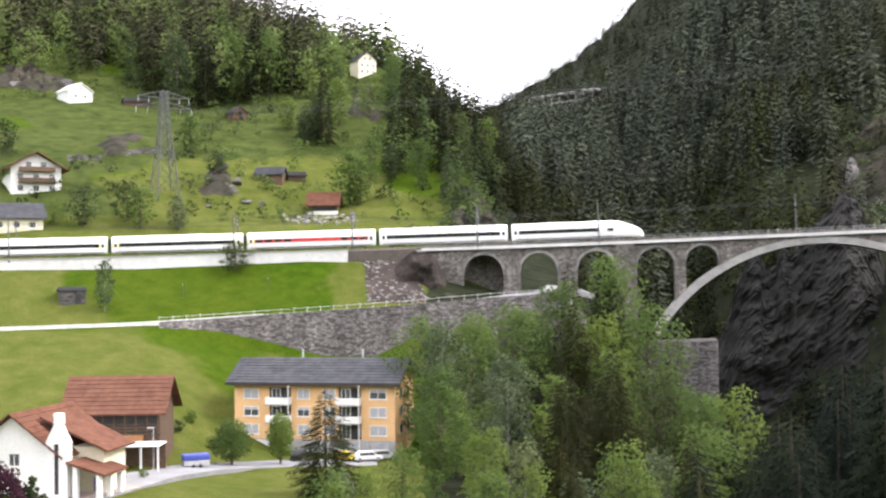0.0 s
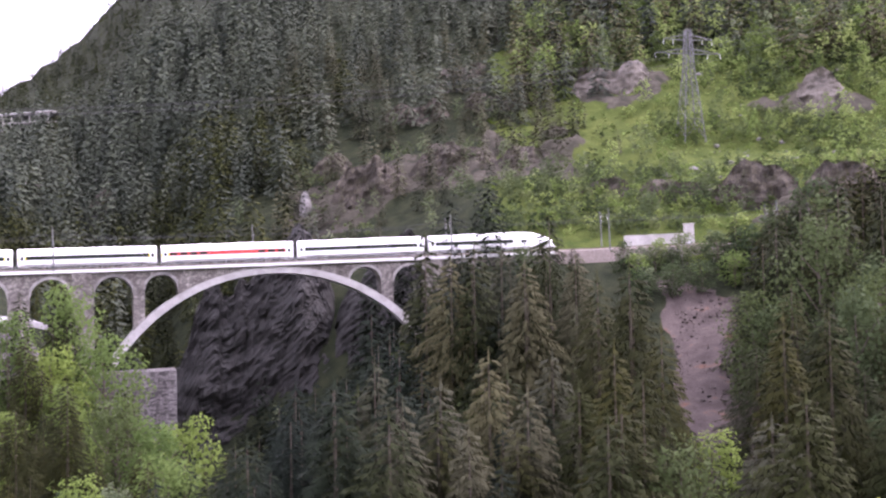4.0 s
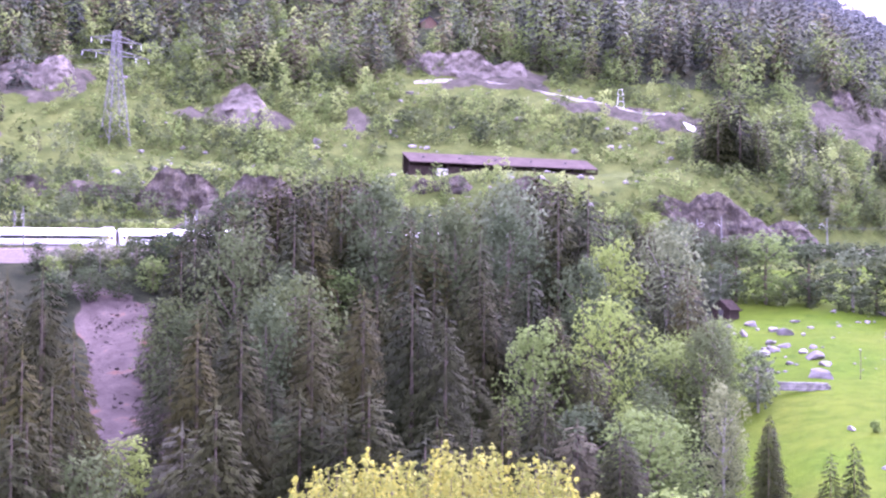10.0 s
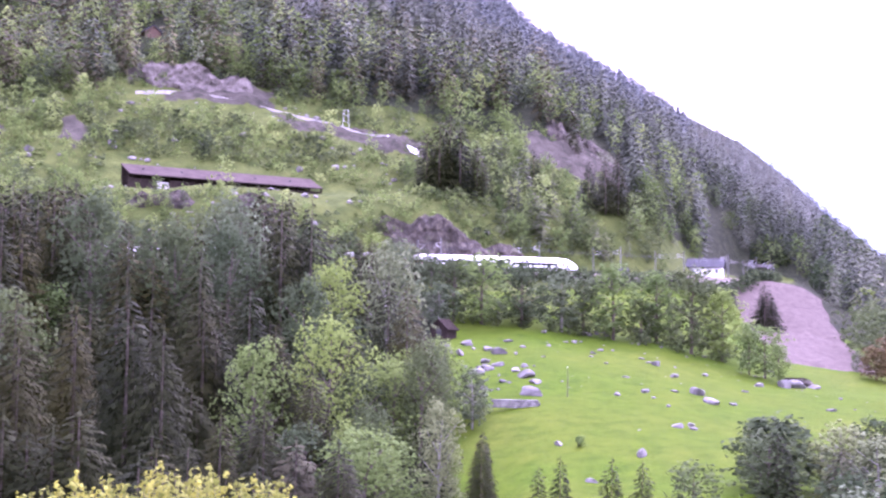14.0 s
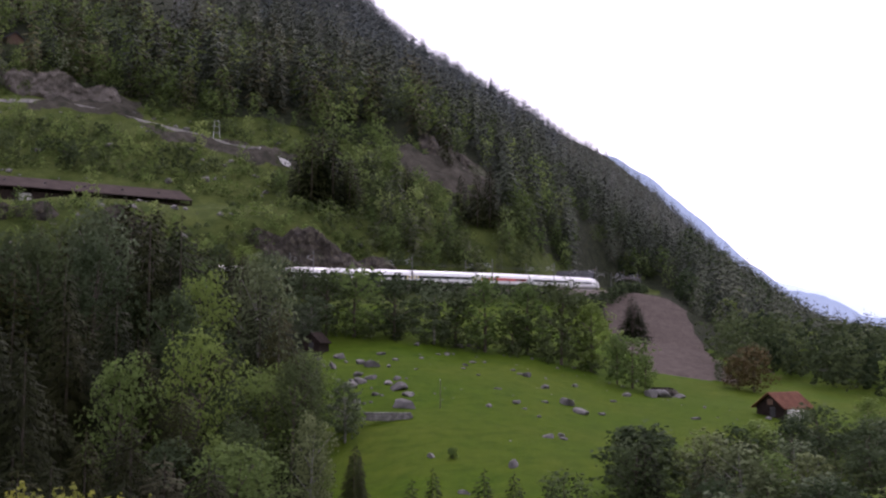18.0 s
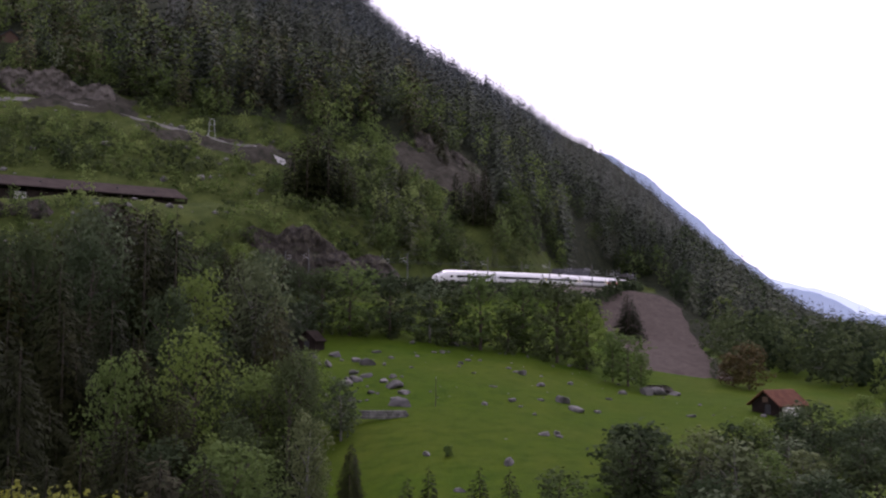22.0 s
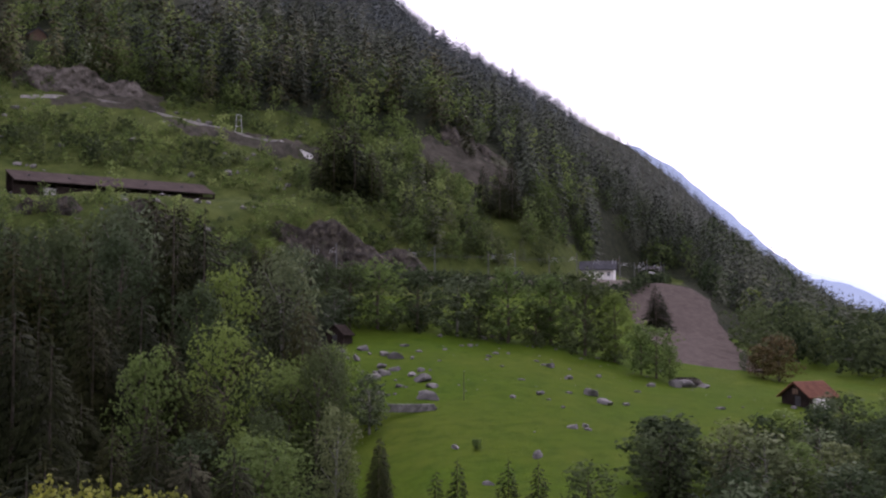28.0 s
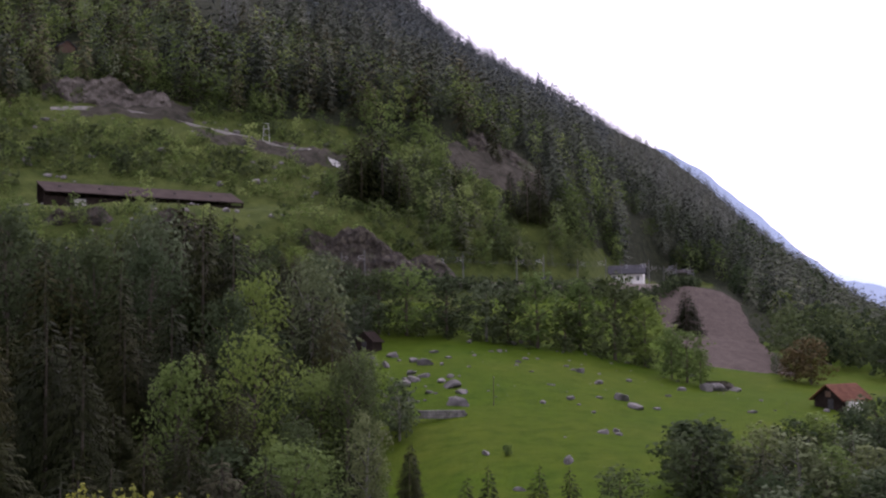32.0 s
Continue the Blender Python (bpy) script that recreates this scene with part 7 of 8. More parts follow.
# trees at the right foot of the meadow
ra, rr2 = scatter(76.5, 90, 112, 250, 8.0, 114, lambda a, r: r < np.interp(a, [77, 80, 83, 90], [150, 172, 205, 250]))
for a_, r_ in zip(ra, rr2):
    u = wood_rng.random()
    kind = "deep" if u < 0.42 else "pale" if u < 0.54 else "spruce" if u < 0.76 else "pale" if u < 0.9 else "light"
    plant(kind, float(a_), float(r_), 6 + 4 * wood_rng.random(), "trees at the meadow's foot", fat=1.5)
for a, r, h in ((66.3, 170, 1.6), (-23.5, 160, 1.4), (-20.9, 153, 1.6), (-19.8, 155, 1.2), (-24.9, 134, 3.4), (-16.6, 182, 2.4), (-17.6, 187, 2.2), (-18.2, 182, 1.8)):
    plant("shrub", a, r, h, "garden shrubs", fat=1.1)
for a, r, rad, tall in ((-15.75, 172, 3.2, 7.0), (-13.5, 173.5, 2.1, 7.8)):
    e = thing("clipped_tree", facing(a, r), "dense clipped green tree beside the lane", "tree", "clipped trees")
    crg = np.random.default_rng(int(rad * 10))
    part("crown", tri_mesh("crown", np.concatenate([leaf_tris(crg, np.array((0, 0, tall * f)), np.array((rad * w, rad * w, tall * 0.24)), 900, 0.17) for f, w in ((0.34, 0.9), (0.52, 1.0), (0.72, 0.72))]), M_LEAF), None, e)
    part("trunk", bar((0, 0, -0.8), (0, 0, tall * 0.5), 0.34, 7), M_BARK, e)
cyp = thing("cypress", facing(-24.6, 133), "narrow dark green cypress before the house", "tree")
part("crown", tri_mesh("crown", broad_tris(np.random.default_rng(5), 4.6, 0.75, 20, 60, 0.14, 0.1), M_LEAF_DEEP), None, cyp)
part("trunk", bar((0, 0, -0.6), (0, 0, 2), 0.2, 6), M_BARK, cyp)
purple = thing("copper_beech", facing(-26.0, 131), "round dark purple-leaved tree", "tree")
part("crown", tri_mesh("crown", broad_tris(np.random.default_rng(6), 6.2, 2.6, 26, 70, 0.2, 0.15), M_LEAF_PURPLE), None, purple)
bm = bmesh.new()
limbs(bm, np.random.default_rng(6), 6.2, 2.4, 6, 0.3)
part("trunk", bm, M_BARK, purple)

# bush with yellow-green young leaves, close below the viewpoint
near = thing("yellow_bush", Matrix.Translation((0, 0, 0)), "bush top with yellow-green young leaves", "shrub")
nrng = np.random.default_rng(21)
for k in range(96):
    a = 39.2 + 14.2 * (k + nrng.random()) / 96
    r = 11.5 + 2.6 * nrng.random()
    rim = float(np.interp(a, [39, 40.5, 43, 46, 48, 50, 52, 53.4], [-9.0, -8.1, -7.3, -6.95, -6.8, -7.2, -7.4, -8.6]))
    top = r * math.tan(radians(rim)) - 0.20 * nrng.random() + (0.14 * nrng.random() if k % 5 == 0 else 0)
    x, y = r * math.sin(radians(a)), r * math.cos(radians(a))
    lx, ly = (nrng.random() - 0.5) * 0.3, (nrng.random() - 0.5) * 0.3
    stem = bmesh.new()
    add_bar(stem, (x, y, -4.5), (x, y, top - 0.7), 0.035, 5, 0.016)
    add_bar(stem, (x, y, top - 0.7), (x + lx, y + ly, top), 0.016, 4, 0.006)
    shoot = part("shoot", stem, M_BARK, near)
    c = []
    for q in range(22):
        f = min(1.0, q * 0.11 / 0.7)
        w_ = 0.035 + 0.034 * min(q, 7)
        c.append(leaf_tris(nrng, np.array((x + lx * (1 - f), y + ly * (1 - f), top - 0.11 * q)), np.array((w_, w_, 0.07)), 6 + 4 * min(q, 9), 0.029))
    part("leaves", tri_mesh("leaves", np.concatenate(c), M_LEAF_YELLOW), None, shoot)


# conifers coloured dark for the gorge's shade, and ledge growth, behind the arch
woods("conifer_forest", "conifers on the gorge ledges, darkened for shade", "forest", P_MID, M_SPRUCE_SHADE, (4.5, 22, 236, 300, 5.6), 10, 20, 150, lambda a, r: (r > np.interp(a, [4, 10, 16, 22], [252, 250, 244, 248])) & (r < 266) & (patchy(a, r, 14, 31) > -0.3))

# tall herbs on the open slope
P_TUFT = [np.concatenate([leaf_tris(prng, np.array((0, 0, 0.35)), np.array((0.5, 0.5, 0.3)), 5, 0.42)]) for q in range(4)]
woods("slope_grass", "rough tall herbs on the open slope", "grass", P_TUFT, M_LEAF, (24, 62, 280, 430, 2.8), 0.4, 1.1, 153, lambda a, r: clear(a, r) & (patchy(a, r, 12, 35) > -0.05), (1.0, 2.0), True)

# trees between the railway and the mountain forest, and bushes hiding its bank
hill = lambda a, r: ~gap_(a, r) & (r > shoulder_r(a) + 3) & (r < shoulder_r(a) + 75) & ~((a < 64.4) & (r < 354)) & ~((a < 59.2) & (r < 374)) & ~((a > 70.5) & (a < 73.4) & (r < 452)) & ~((a > 72) & (r < 548))
woods("leafy_trees", "fresh green trees above the railway", "trees", P_LEAFY, M_LEAF, (58.5, 76, 300, 560, 7), 5, 12, 160, hill)
woods("leafy_trees", "deep green trees above the railway", "trees", P_LEAFY, M_LEAF_DEEP, (58.5, 76, 300, 560, 6), 4, 12, 161, hill)
woods("conifer_forest", "dark spruces above the railway", "forest", P_MID, M_SPRUCE_HAZE, (58.5, 76, 300, 560, 8.5), 8, 18, 162, lambda a, r: hill(a, r) & (patchy(a, r, 20, 72) > -0.05))
ba_, br_ = [], []
brng = np.random.default_rng(163)
for s_ in np.arange(150, 452, 1.0):
    p_ = on_line(float(s_), 5.2 + 3.5 * brng.random())
    ba_.append(math.degrees(math.atan2(p_.x, p_.y)))
    br_.append(math.hypot(p_.x, p_.y))
stand("line_scrub", "low bushes growing up the railway bank", "scrub", P_BUSH, np.array(ba_), np.array(br_), 2.4 + 2.2 * brng.random(len(ba_)) + 1.3 * smooth01((np.array(ba_) - 55) / 4) * smooth01((65 - np.array(ba_)) / 3), 163, M_LEAF_DEEP, (0.9, 1.3))

# bushes between the railway and the scree chute
for q, (a_, r_) in enumerate(zip(*scatter(28.3, 34.8, 200, 262, 5.0, 165, lambda a, r: (r < shoulder_r(a) - 13) & (r > shoulder_r(a) - 36)))):
    plant(("deep", "deep", "light", "pale")[q % 4], float(a_), float(r_), 4 + 4 * float(wood_rng.random()), "bushy trees above the scree", fat=1.5)

# thickets: along the foot of the leafy trees, behind the railway and among the rocks of the gorge side
woods("thicket", "dense green undergrowth at the meadow's edge", "scrub", P_BUSH, M_LEAF_DEEP, (58.5, 74.5, 268, 300, 3.6), 1.0, 2.8, 170, lambda a, r: r > 270.5 + 3 * patchy(a, r, 9, 82))
woods("thicket", "light green undergrowth at the meadow's edge", "scrub", P_BUSH, M_LEAF, (58.5, 74.5, 272, 300, 7.0), 1.0, 2.8, 171, lambda a, r: r > 271 + 4 * patchy(a, r, 9, 83))
woods("thicket", "deep green bushes behind the railway", "scrub", P_LEAFY, M_LEAF_DEEP, (21, 36, 258, 330, 6.2), 2.5, 8, 172, lambda a, r: (r > shoulder_r(a) + 5) & (r < shoulder_r(a) + 48) & ~bench(a, r) & (patchy(a, r, 16, 84) > -0.12))
woods("thicket", "bushes among the rocks of the gorge side", "scrub", P_BUSH, M_LEAF_DEEP, (13, 27, 296, 356, 6.0), 1.5, 4.0, 173, lambda a, r: patchy(a, r, 12, 85) > 0.0)
plant("deep", 74.5, 151, 8.6, "trees at the meadow's foot", fat=1.4)
plant("deep", 75.7, 153, 9.0, "trees at the meadow's foot", fat=1.4)
plant("deep", 75.1, 149, 9.2, "trees at the meadow's foot", fat=1.3)
plant("rust", 80.2, 284, 10.5, "single trees", "rust-brown rounded tree behind the farmhouse", 1.4)
# crest trees share the needle colour paled for haze
woods("conifer_forest", "tall spruces along the mountain crest", "forest", P_FAR, M_SPRUCE_FAR_HAZE, (57, 71, 640, 1480, 17), 17, 25, 180)


# ---- rocks, walls and small things ----
def boulder_mesh(seed, flat=0.6):
    bm = bmesh.new()
    bmesh.ops.create_icosphere(bm, subdivisions=3, radius=1.0)
    rng = np.random.default_rng(seed)
    cuts = rng.normal(size=(9, 3))
    cuts /= np.linalg.norm(cuts, axis=1)[:, None]
    lim = 0.42 + 0.36 * rng.random(9)
    for v in bm.verts:
        p = np.array(v.co)
        for c, l in zip(cuts, lim):
            d = p @ c
            if d > l:
                p = p - c * (d - l) * 0.9
        p *= 1 + 0.10 * noise.noise(Vector(p * 2.3) + Vector((seed, 0, 0)))
        v.co = Vector((p[0] * 1.25, p[1], p[2] * flat + 0.1))
    return bm_mesh("boulder", bm, M_BOULDER)


ROCKS = [boulder_mesh(k, 0.5 + 0.12 * (k % 4)) for k in range(6)]
rk = np.random.default_rng(8)
PLACED = [[(64.0, 204, 2.0), (63.7, 219, 1.7), (63.3, 224, 1.2), (64.2, 213, 1.1), (72.3, 212, 1.6), (71.65, 218, 1.5), (69.1, 166, 1.3), (76.1, 250, 2.4), (75.6, 247, 1.6), (76.8, 252, 1.3), (69.3, 211, 1.0), (70.85, 186, 1.0), (71.4, 188, 0.6),
          (80.3, 219, 1.1), (79.6, 192, 1.9), (78.7, 196, 1.2), (61.4, 224, 2.0), (61.9, 228, 1.3), (62.5, 241, 1.6), (60.6, 238, 1.4), (67.3, 279, 2.0), (66.6, 276, 1.2), (64.6, 270, 1.0), (63.9, 196, 0.7), (70.6, 232, 1.0), (69.8, 243, 0.9), (72.0, 244, 0.8),
          ], [(67.5, 238, 0.7), (68.4, 224, 0.7), (66.9, 250, 0.8), (73.3, 214, 0.9), (73.8, 232, 0.7), (77.6, 222, 0.8), (74.4, 243, 1.1), (66.0, 262, 0.8), (62.9, 255, 0.9), (61.0, 250, 1.5), (65.3, 171, 0.8), (66.9, 152, 0.9), (81.2, 214, 0.9), (62.6, 216, 0.9),
          ], [(-15.8, 309, 2.4), (-15.4, 313, 2.0), (-14.9, 303, 1.5), (-14.2, 302, 1.3), (-25.2, 416, 4.0), (-24.0, 420, 4.5), (-23.0, 418, 3.0), (-9.6, 396, 3.0), (-9.2, 385, 2.4), (-16.7, 298, 1.0), (-12.2, 293, 1.2), (-12.8, 294, 1.0), (-10.6, 294, 1.3), (-10.0, 296, 1.1), (-11.0, 292, 1.0),
          (50.2, 388, 2.2), (47.0, 380, 1.6), (52.8, 372, 1.6), (54.6, 378, 1.8), (44.2, 372, 1.8), (40.6, 362, 1.6)]]
for k in range(34):
    PLACED[1].append((59.8 + 4.4 * float(rk.random()), 200 + 46 * float(rk.random()), 0.35 + 1.2 * float(rk.random()) ** 2))
for a, r, size in itertools.chain(*PLACED):
    ob = new("boulder", ROCKS[int(rk.integers(6))])
    ob.matrix_basis = Matrix.Translation(at(a, r, -0.1 * size)) @ Matrix.Rotation(float(rk.random()) * 6.28, 4, "Z") @ Matrix.Diagonal((size, size * (0.7 + 0.3 * rk.random()), size * (0.95 + 0.5 * rk.random()), 1))
    tagged(ob, "weathered grey boulder lying in the grass", "boulder", "boulders")


def crag(az, r, w, h, d, seed, mat=None, name="crag", label="bare grey rock face on the slope", turn=0.0, strata=0.2, square=2.4, broken=3.0):
    """A rock face: a slanted sheet of ledges and clefts with depth, standing out of the slope."""
    rng = np.random.default_rng(seed)
    nx, nz = max(12, int(w / 0.55)), max(10, int(h / 0.5))
    u, v = np.meshgrid(np.linspace(-1, 1, nx), np.linspace(0, 1, nz), indexing="ij")
    rim = np.clip(1.0 - np.abs(u) ** square, 0, 1) ** 0.7
    x = u * w / 2
    ragged = 0.75 + 0.5 * (fbm(x, x * 0 + seed, 7, 4, seed) + 0.5)
    z = v * h * rim * ragged - 1.0
    y = v * d + (fbm(x * 1.4, z * 0.9, 6, 5, seed + 3)) * broken + np.abs(fbm(x * 1.0, z * 1.0, 4, 3, seed + 9)) * 2.2 + (1 - rim) * 3.0
    ledge = 1.7 + 0.5 * fbm(x, z * 0, 9, 2, seed + 5)
    zz_ = (z + fbm(x, z, 8, 3, seed + 6) * 1.5) / ledge
    y = y - strata * (zz_ - np.floor(zz_)) + 0.8 * np.abs(fbm(x * 1.6, z * 0.5, 4, 3, seed + 8)) * 2 + 0.5 * fbm(x, z, 1.6, 3, seed + 7)
    place = facing(az, r, turn)
    gx, gy = place[0][0] * x + place[0][3], place[1][0] * x + place[1][3]
    z = z + ground_z(np.degrees(np.arctan2(gx, gy)).ravel(), np.hypot(gx, gy).ravel()).reshape(x.shape) - float(ground_z(az, r)[0])
    vx = np.stack([x, y, z], -1).reshape(-1, 3)
    back = vx.copy()
    back[:, 1] += 6.0
    back[:, 2] -= 1.5
    i, j = np.meshgrid(np.arange(nx - 1), np.arange(nz - 1), indexing="ij")
    q = np.stack([i * nz + j, (i + 1) * nz + j, (i + 1) * nz + j + 1, i * nz + j + 1], -1).reshape(-1, 4)
    ti = np.arange(nx - 1)
    top = np.stack([ti * nz + nz - 1, (ti + 1) * nz + nz - 1, (ti + 1) * nz + nz - 1 + nx * nz, ti * nz + nz - 1 + nx * nz], -1)
    ob = new(name, grid_mesh(name, np.concatenate([vx, back]), np.concatenate([q, top]), [mat or M_ROCK], smooth=False))
    ob.matrix_basis = place
    return tagged(ob, label, "rock face", "rock faces")


for args in ((27.8, 380, 30, 13, 4, 1), (37.3, 373, 20, 14, 6, 3), (42.4, 372, 9, 5, 3, 47)):
    crag(*args, M_ROCK_PALE, label="pale mauve-grey slab of rock on the slope")
for args in itertools.chain(((39.8, 386, 9, 5, 4, 5), (20.0, 330, 30, 10, 3, 6), (23.6, 326, 22, 9, 3, 7), (16.0, 324, 24, 12, 3, 8), (18.4, 372, 26, 9, 4, 42), (22.2, 378, 26, 9, 4, 43), (20.6, 408, 22, 8, 4, 44), (14.4, 350, 18, 8, 4, 45), (25.2, 352, 16, 6, 4, 46),
             (30.6, 291, 22, 8, 2.0, 9), (34.2, 287, 24, 12, 2.0, 10), (38.2, 290, 24, 12, 2.0, 11), (27.4, 296, 16, 6, 2, 12), (46.4, 311, 22, 7, 2.5, 13), (51.0, 313, 26, 7, 2.5, 14), (42.6, 301, 16, 7, 2.5, 24)),
             ((65.4, 446, 18, 13, 8, 18), (67.2, 452, 20, 10, 8, 19),
             (-24.6, 412, 26, 11, 5, 22), (-9.4, 392, 9, 8, 5, 23), (-4.8, 270, 7, 12, 5, 25), (-3.4, 284, 9, 13, 6, 26), (55.6, 408, 20, 4, 3, 30),
             (56.8, 545, 22, 10, 8, 32), (52.4, 505, 16, 9, 7, 33), (76.1, 250, 8, 4, 2, 36))):
    crag(*args)
crag(59.3, 322, 40, 14, 5, 15, label="dark rounded rock face beside the railway", square=2.0, broken=1.4)
crag(62.6, 331, 20, 8, 4, 17, label="dark rounded rock face beside the railway", broken=1.4)
crag(47.9, 420, 42, 11, 3, 20, M_ROCK_PALE, label="long grey rock cut above the mountain road", square=9)
# gorge walls take the rock colour darkened for shade
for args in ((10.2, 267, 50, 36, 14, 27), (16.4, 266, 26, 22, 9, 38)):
    crag(*args, M_ROCK_SHADE, label="bedded rock wall of the gorge, darkened for shade", strata=0.6)
crag(-6.9, 234.5, 12.5, 9.5, 4.0, 35, M_SCREE, "rock_mass", "reddish-brown rock mass beside the viaduct")

# mountain road cut with its pale wall
cut = thing("upper_road_wall", Matrix(), "pale grey wall of the upper mountain road", "retaining wall")
path = [(45.2, 411), (46.6, 414), (48.2, 417), (49.6, 416), (51, 414), (52.6, 413), (54.4, 412), (55.8, 408), (57, 405), (58.5, 399)]
for (a0, r0), (a1, r1) in zip(path, path[1:]):
    bm = bmesh.new()
    vs = []
    for a, r in ((a0, r0), (a1, r1)):
        p = at(a, r)
        out = Vector((p.x, p.y, 0)).normalized()
        hgt = 1.5 if a < 49 else 1.1 if a < 56.5 else 3.0
        vs.append([bm.verts.new(p + out * o + Vector((0, 0, h))) for o, h in ((0, -1.5), (0.3, hgt), (1.2, hgt), (1.2, -1.5))])
    for q in range(4):
        bm.faces.new((vs[0][q], vs[1][q], vs[1][(q + 1) % 4], vs[0][(q + 1) % 4]))
    bm.faces.new(vs[0][::-1])
    bm.faces.new(vs[1])
    bmesh.ops.recalc_face_normals(bm, faces=bm.faces[:])
    part("bay", bm, M_WHITEWALL if a0 > 56.5 else M_STONE, cut)

# steel frame beside the upper road
frame_mast = thing("steel_frame", facing(55.0, 410, 15), "pale steel two-legged frame beside the mountain road", "mast")
for x in (-1.3, 1.3):
    part("leg", bar((x, 0, -0.8), (x * 0.55, 0, 7.2), 0.2, 6, 0.14), M_STEEL, frame_mast)
for z in (3.0, 5.2, 7.1):
    w_ = 1.3 - 0.585 * z / 7.2
    part("crossbar", bar((-w_, 0, z), (w_, 0, z), 0.1, 5), M_STEEL, frame_mast)

# terrace wall under the upper meadow
terrace = thing("terrace_wall", Matrix(), "low grey dry-stone terrace wall on the hillside", "stone wall")
for k in range(14):
    a0 = -23.0 + 0.3 * k
    bm = bmesh.new()
    vs = []
    for a in (a0, a0 + 0.295):
        p, out = at(a, 326 + 0.8 * k), pol(a, 1, 0)
        vs.append([bm.verts.new(p + out * o + Vector((0, 0, h))) for o, h in ((-0.3, -1.2), (0.0, 1.4), (0.7, 1.4), (0.9, -1.2))])
    for q in range(4):
        bm.faces.new((vs[0][q], vs[1][q], vs[1][(q + 1) % 4], vs[0][(q + 1) % 4]))
    bm.faces.new(vs[0][::-1])
    bm.faces.new(vs[1])
    bmesh.ops.recalc_face_normals(bm, faces=bm.faces[:])
    part("bay", bm, M_DRYWALL, terrace)

# field wall and field poles
fw = thing("field_wall", facing(63.3, 195, 4, 0.35), "low dry-stone field wall in the meadow", "stone wall")
for row in range(3):
    for k in range(11):
        x = -3.6 + k * 0.68 + (row % 2) * 0.3
        w_ = 0.3 + 0.05 * float(rk.random())
        part("stone", box(x - w_, x + w_, -0.3, 0.3, -0.3 + row * 0.45, 0.13 + row * 0.45, 0.06), M_WALLSTONE, fw)
for a, r, h in ((65.7, 204, 4.8), (-19.3, 162, 5.4), (-17.9, 236, 2.6), (-14.0, 236, 2.6)):
    pole = thing("pole", facing(a, r), "thin dark wooden pole standing in the grass", "pole", "poles")
    part("shaft", bar((0, 0, -0.6), (0, 0, h), 0.16, 6, 0.11), M_BARK if a != -19.3 else M_STEEL, pole)
    part("cap", box(-0.09, 0.09, -0.09, 0.09, h, h + 0.1) if a != -19.3 else box(-0.8, 0.1, -0.15, 0.15, h, h + 0.14, 0.03), M_STEEL, pole)


def car(az, r, turn, mat, label, length=4.1, van=False):
    c = thing("car", facing(az, r, turn, 0.08), label, "car", "parked cars")
    h2 = 1.9 if van else 1.45
    side = [(-length / 2, 0.35), (length / 2, 0.35), (length / 2, 0.75), (length * 0.32, 0.88), (length * 0.14, h2), (-length * 0.36, h2), (-length / 2, 0.95)]
    bm = prism(side, -0.82, 0.82)
    bmesh.ops.bevel(bm, geom=bm.edges[:], offset=0.07, segments=2, affect="EDGES")
    body = part("body", bm, mat, c)
    for y in (-0.83, 0.80):
        part("side_window", prism([(-length * 0.33, 0.95), (length * 0.24, 0.95), (length * 0.13, h2 - 0.1), (-length * 0.32, h2 - 0.1)], y, y + 0.03), M_GLASS, body)
    for x in (-length * 0.32, length * 0.32):
        for y in (-0.86, 0.68):
            wh = part("wheel", bar((x, y, 0.31), (x, y + 0.18, 0.31), 0.62, 14), M_DARK, c)
            part("rim", bar((x, y - 0.01, 0.31), (x, y + 0.19, 0.31), 0.34, 10), M_STEEL, wh)
    for y in (-0.6, 0.6):
        part("headlight", box(length / 2 - 0.03, length / 2 + 0.02, y - 0.14, y + 0.14, 0.58, 0.72, 0.02), M_GLASS, c)
    return c


trailer = thing("trailer", facing(-17.4, 167, 10, 0.1), "grey box trailer with a dark blue cover on the lane", "trailer")
part("body", box(-1.75, 1.75, -0.9, 0.9, 0.45, 1.15, 0.05), M_STEEL, trailer, "pale grey side boards")
part("cover", box(-1.8, 1.8, -0.95, 0.95, 1.15, 1.95, 0.14), M_BLUE, trailer, "dark blue cover")
part("drawbar", bar((1.75, 0, 0.5), (2.9, 0, 0.45), 0.1, 6), M_DARK, trailer)
for x in (-0.45, 0.45):
    for y in (-0.98, 0.83):
        part("wheel", bar((x, y, 0.32), (x, y + 0.15, 0.32), 0.62, 14), M_DARK, trailer)
car(-10.5, 176, 20, M_YELLOW, "small yellow car parked by the building", 3.6)
car(-9.4, 176, 10, M_WHITE, "white car parked by the building")
car(-8.7, 177, 10, M_STEEL, "silver car parked by the building")
car(-12.6, 178, 70, M_DARK, "dark car parked by the garages")

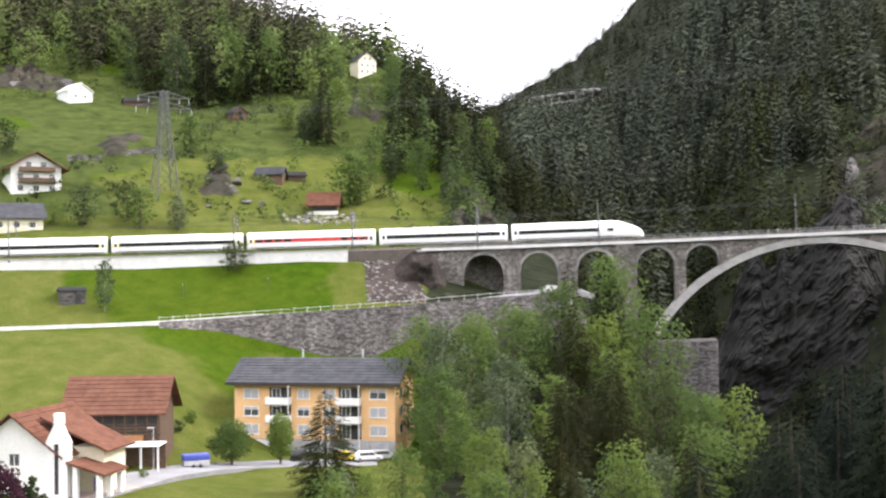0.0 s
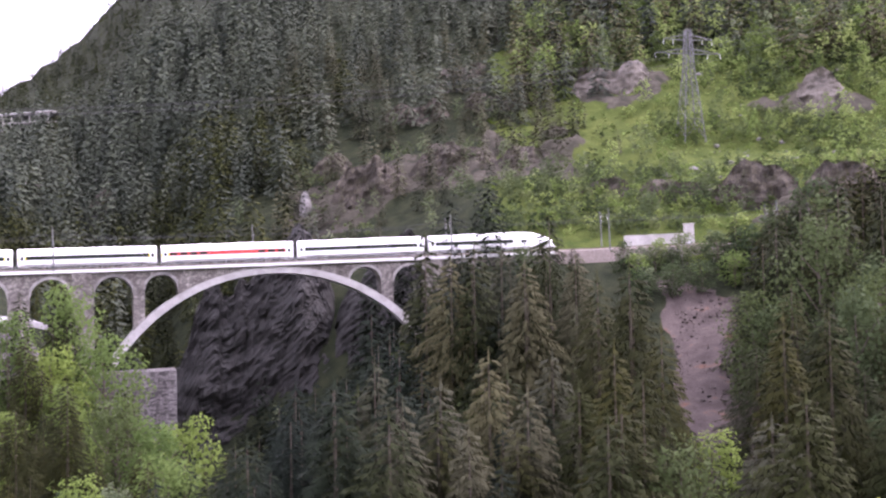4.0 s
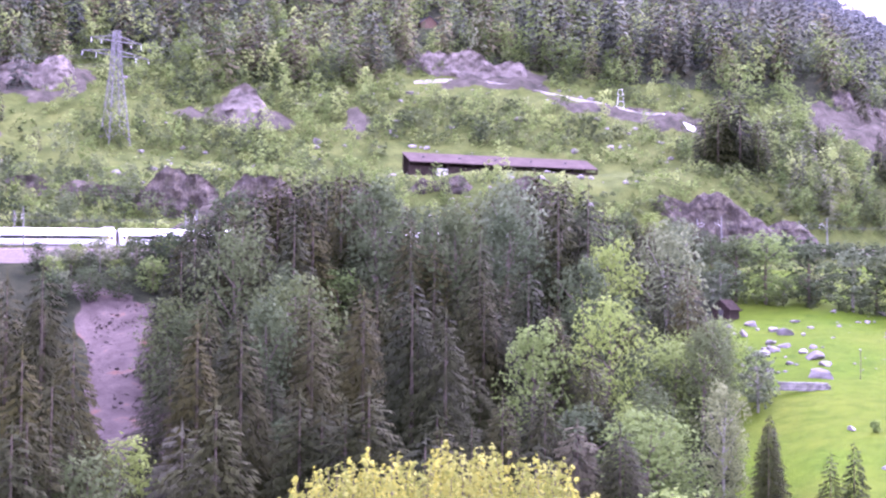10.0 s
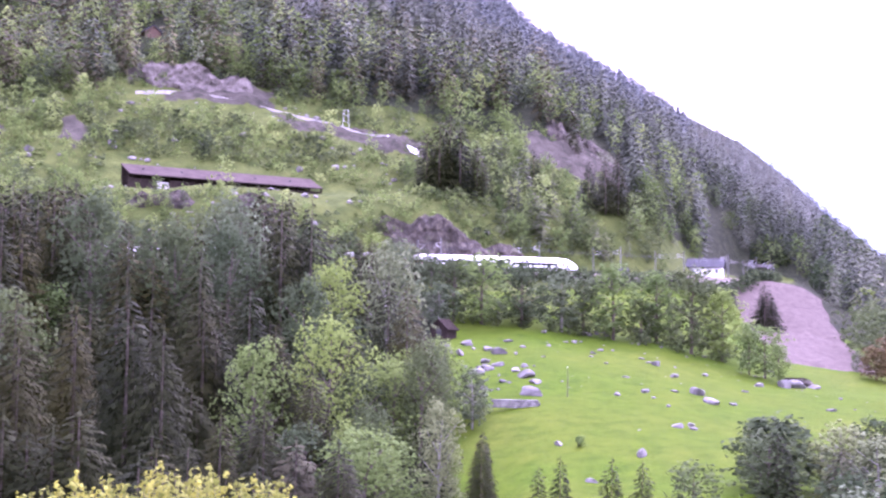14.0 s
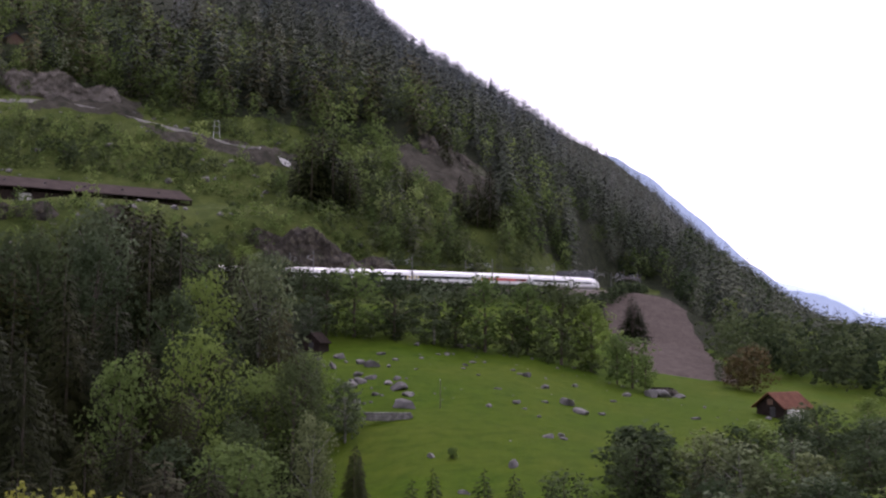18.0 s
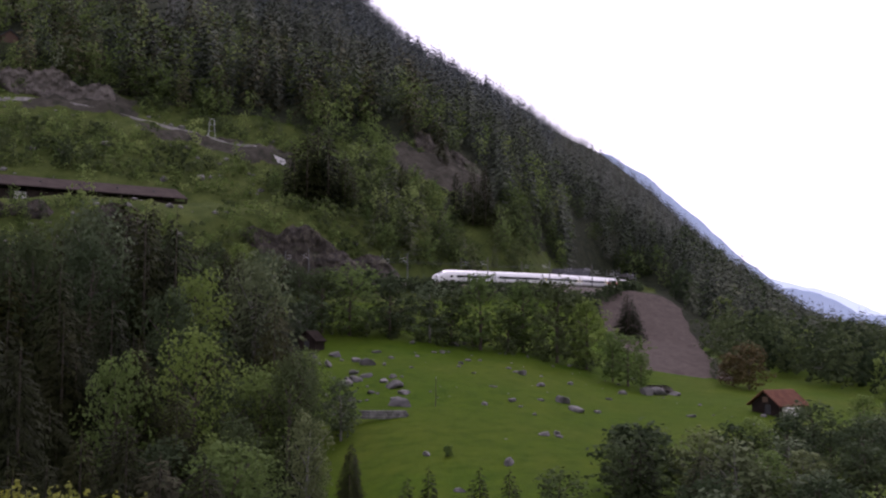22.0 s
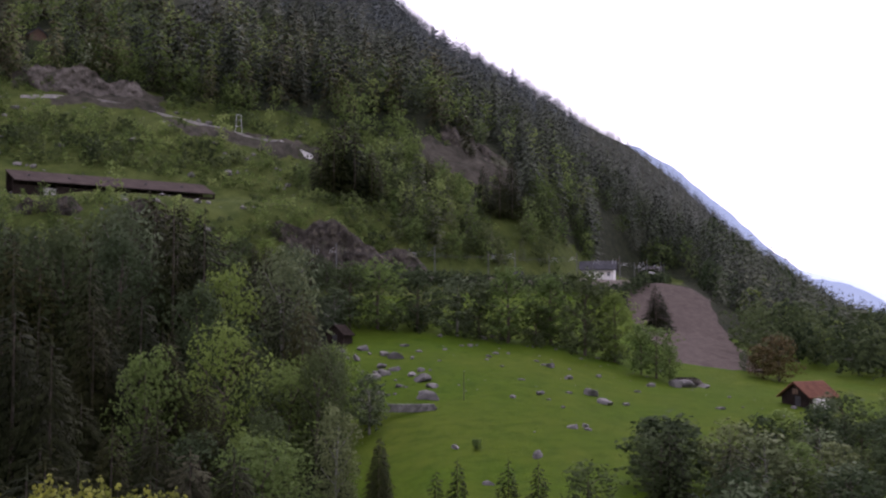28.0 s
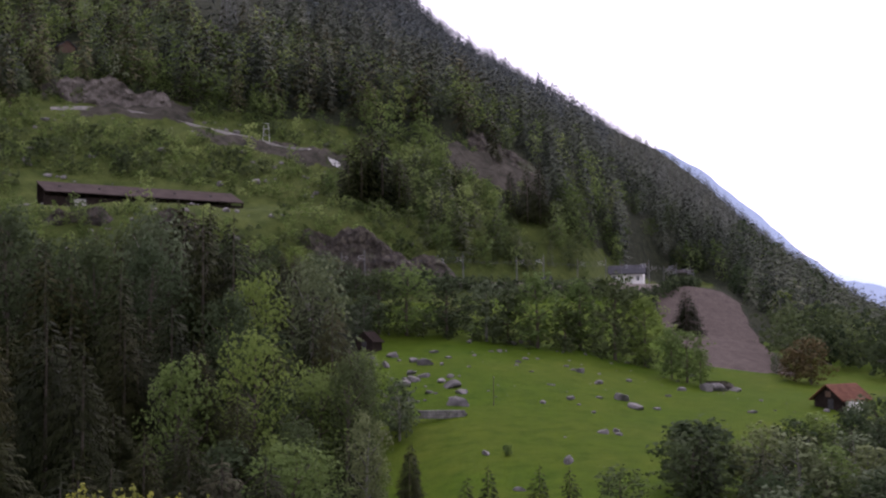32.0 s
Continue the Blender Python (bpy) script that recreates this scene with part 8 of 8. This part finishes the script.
# road gallery high in the side valley, and one below it
for a0, r0, a1, r1, dz, n in ((-1.4, 768, 1.6, 700, 3.5, 9), (0.2, 492, 1.1, 486, 2.0, 4)):
    p0, p1 = at(a0, r0, dz), at(a1, r1, dz)
    d = p1 - p0
    g = thing("road_gallery", Matrix.Translation(p0) @ Matrix.Rotation(math.atan2(d.y, d.x), 4, "Z") @ Matrix.Rotation(-math.atan2(d.z, d.xy.length), 4, "Y"), "pale concrete road gallery on the forest slope", "gallery", "road galleries")
    ln = d.length
    part("roof", box(0, ln, -2.5, 6, 4.2, 4.9, 0.05), M_WHITEWALL, g)
    part("roadway", box(0, ln, -2.5, 6, -1.2, -0.4), M_CONCRETE, g)
    part("back_wall", box(0, ln, 5.5, 6, -1.2, 4.2), M_DARK, g)
    for k in range(n):
        part("column", box(ln * k / (n - 1) - 0.3, ln * k / (n - 1) + 0.3, -2.4, -1.8, -6, 4.2), M_CONCRETE, g)
crag(3.3, 446, 20, 12, 5, 40, None, "cave_rock", "dark overhanging rock with a hollow")
# the rock isn't hollowed: a dark block paints the cave's shade
hollow = thing("cave_mouth_shade", facing(3.25, 443, 0, 1.0), "dark block painting the shade under an overhanging rock", "cave")
part("hollow", prism([(-5, -1), (5, -1), (4.2, 3.2), (1, 5.0), (-3, 4.4), (-5.2, 1.8)], -1.5, 1.0), M_DARK, hollow)
crag(13.1, 328, 4.5, 9, 3, 41, M_BOULDER, "rock_scar", "pale streak of bare rock")

# far ridges beyond the mountain and at the valley's end, haze put into their colour
def far_ridge(dist, bearings, rises, tone, seed):
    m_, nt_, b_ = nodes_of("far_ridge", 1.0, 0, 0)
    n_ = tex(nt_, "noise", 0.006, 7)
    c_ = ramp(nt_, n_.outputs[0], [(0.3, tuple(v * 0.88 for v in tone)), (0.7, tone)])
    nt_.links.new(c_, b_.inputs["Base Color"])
    # the ridge also glows faintly, to lift it like hazy air
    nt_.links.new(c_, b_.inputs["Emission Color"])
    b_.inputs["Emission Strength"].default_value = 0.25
    aa = np.arange(bearings[0], bearings[-1], 0.08)
    el = np.interp(aa, bearings, rises) + 0.16 * fbm(aa, aa * 0, 0.9, 6, seed)
    prof = dist * np.tan(np.radians(el))
    x_, y_ = np.sin(np.radians(aa)), np.cos(np.radians(aa))
    vs = np.concatenate([np.stack([dist * x_, dist * y_, prof], -1), np.stack([(dist - 800) * x_, (dist - 800) * y_, aa * 0 - 300], -1)])
    n = len(aa)
    i = np.arange(n - 1)
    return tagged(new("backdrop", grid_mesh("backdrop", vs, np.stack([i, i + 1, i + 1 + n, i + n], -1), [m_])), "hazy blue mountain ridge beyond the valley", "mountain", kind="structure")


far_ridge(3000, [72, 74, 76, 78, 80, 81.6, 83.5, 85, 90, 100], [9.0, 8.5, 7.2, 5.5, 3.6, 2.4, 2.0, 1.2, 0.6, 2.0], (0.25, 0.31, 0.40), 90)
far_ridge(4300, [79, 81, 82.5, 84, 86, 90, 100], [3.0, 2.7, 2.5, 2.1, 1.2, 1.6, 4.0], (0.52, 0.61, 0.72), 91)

# loose stones on the scree chute and the rocky slope
def stones(name, label, where, gap, seed, lo, hi, keep, mat):
    a, r = scatter(*where, gap, seed, keep)
    srng = np.random.default_rng(seed)
    protos = []
    for q in range(5):
        bm = bmesh.new()
        bmesh.ops.create_icosphere(bm, subdivisions=1, radius=1.0)
        bm.verts.ensure_lookup_table()
        v = np.array([x.co[:] for x in bm.verts]) * (0.6 + 0.6 * srng.random((len(bm.verts), 1))) * np.array((1.2, 0.9, 0.65))
        protos.append(np.array([v[[l.vert.index for l in fc.loops]] for fc in bm.faces]))
        bm.free()
    n = len(a)
    size = lo + (hi - lo) * srng.random(n) ** 2.5
    base = np.stack([r * np.sin(np.radians(a)), r * np.cos(np.radians(a)), ground_z(a, r)], -1)
    out = []
    for k in range(n):
        t = srng.random() * 6.28
        rot = np.array(((math.cos(t), math.sin(t), 0), (-math.sin(t), math.cos(t), 0), (0, 0, 1)))
        out.append(protos[k % 5].reshape(-1, 3) @ rot * size[k] + base[k])
    v = np.concatenate(out)
    return tagged(new(name, grid_mesh(name, v, np.arange(len(v), dtype=np.int32).reshape(-1, 3), [mat], smooth=False)), label, "stones", kind="stuff")


stones("scree_stones", "broken reddish-brown stones on the scree chute", (29, 36, 160, 240), 1.1, 201, 0.12, 0.5, lambda a, r: cover(a, r)[3] > 0.4, M_SCREE)
stones("slope_stones", "grey stones scattered over the open slope", (24, 62, 300, 430), 6.0, 202, 0.3, 1.6, lambda a, r: patchy(a, r, 18, 44) > 0.1, M_BOULDER)
stones("meadow_stones", "small grey stones in the meadow grass", (60, 81, 150, 282), 6.5, 203, 0.2, 0.8, lambda a, r: patchy(a, r, 25, 45) > 0.02, M_BOULDER)
stones("rubble_bank", "rough rubble stones facing the bank beside the viaduct", (-10, -6, 228, 250), 0.85, 204, 0.28, 0.62, lambda a, r: cover(a, r)[3] > 0.45, M_WALLSTONE)
stones("stone_pile", "heap of pale field stones below the small barn", (-13.2, -9.8, 289, 298), 1.3, 205, 0.3, 1.1, lambda a, r: patchy(a, r, 6, 46) > -0.15, M_STONE)

motions()
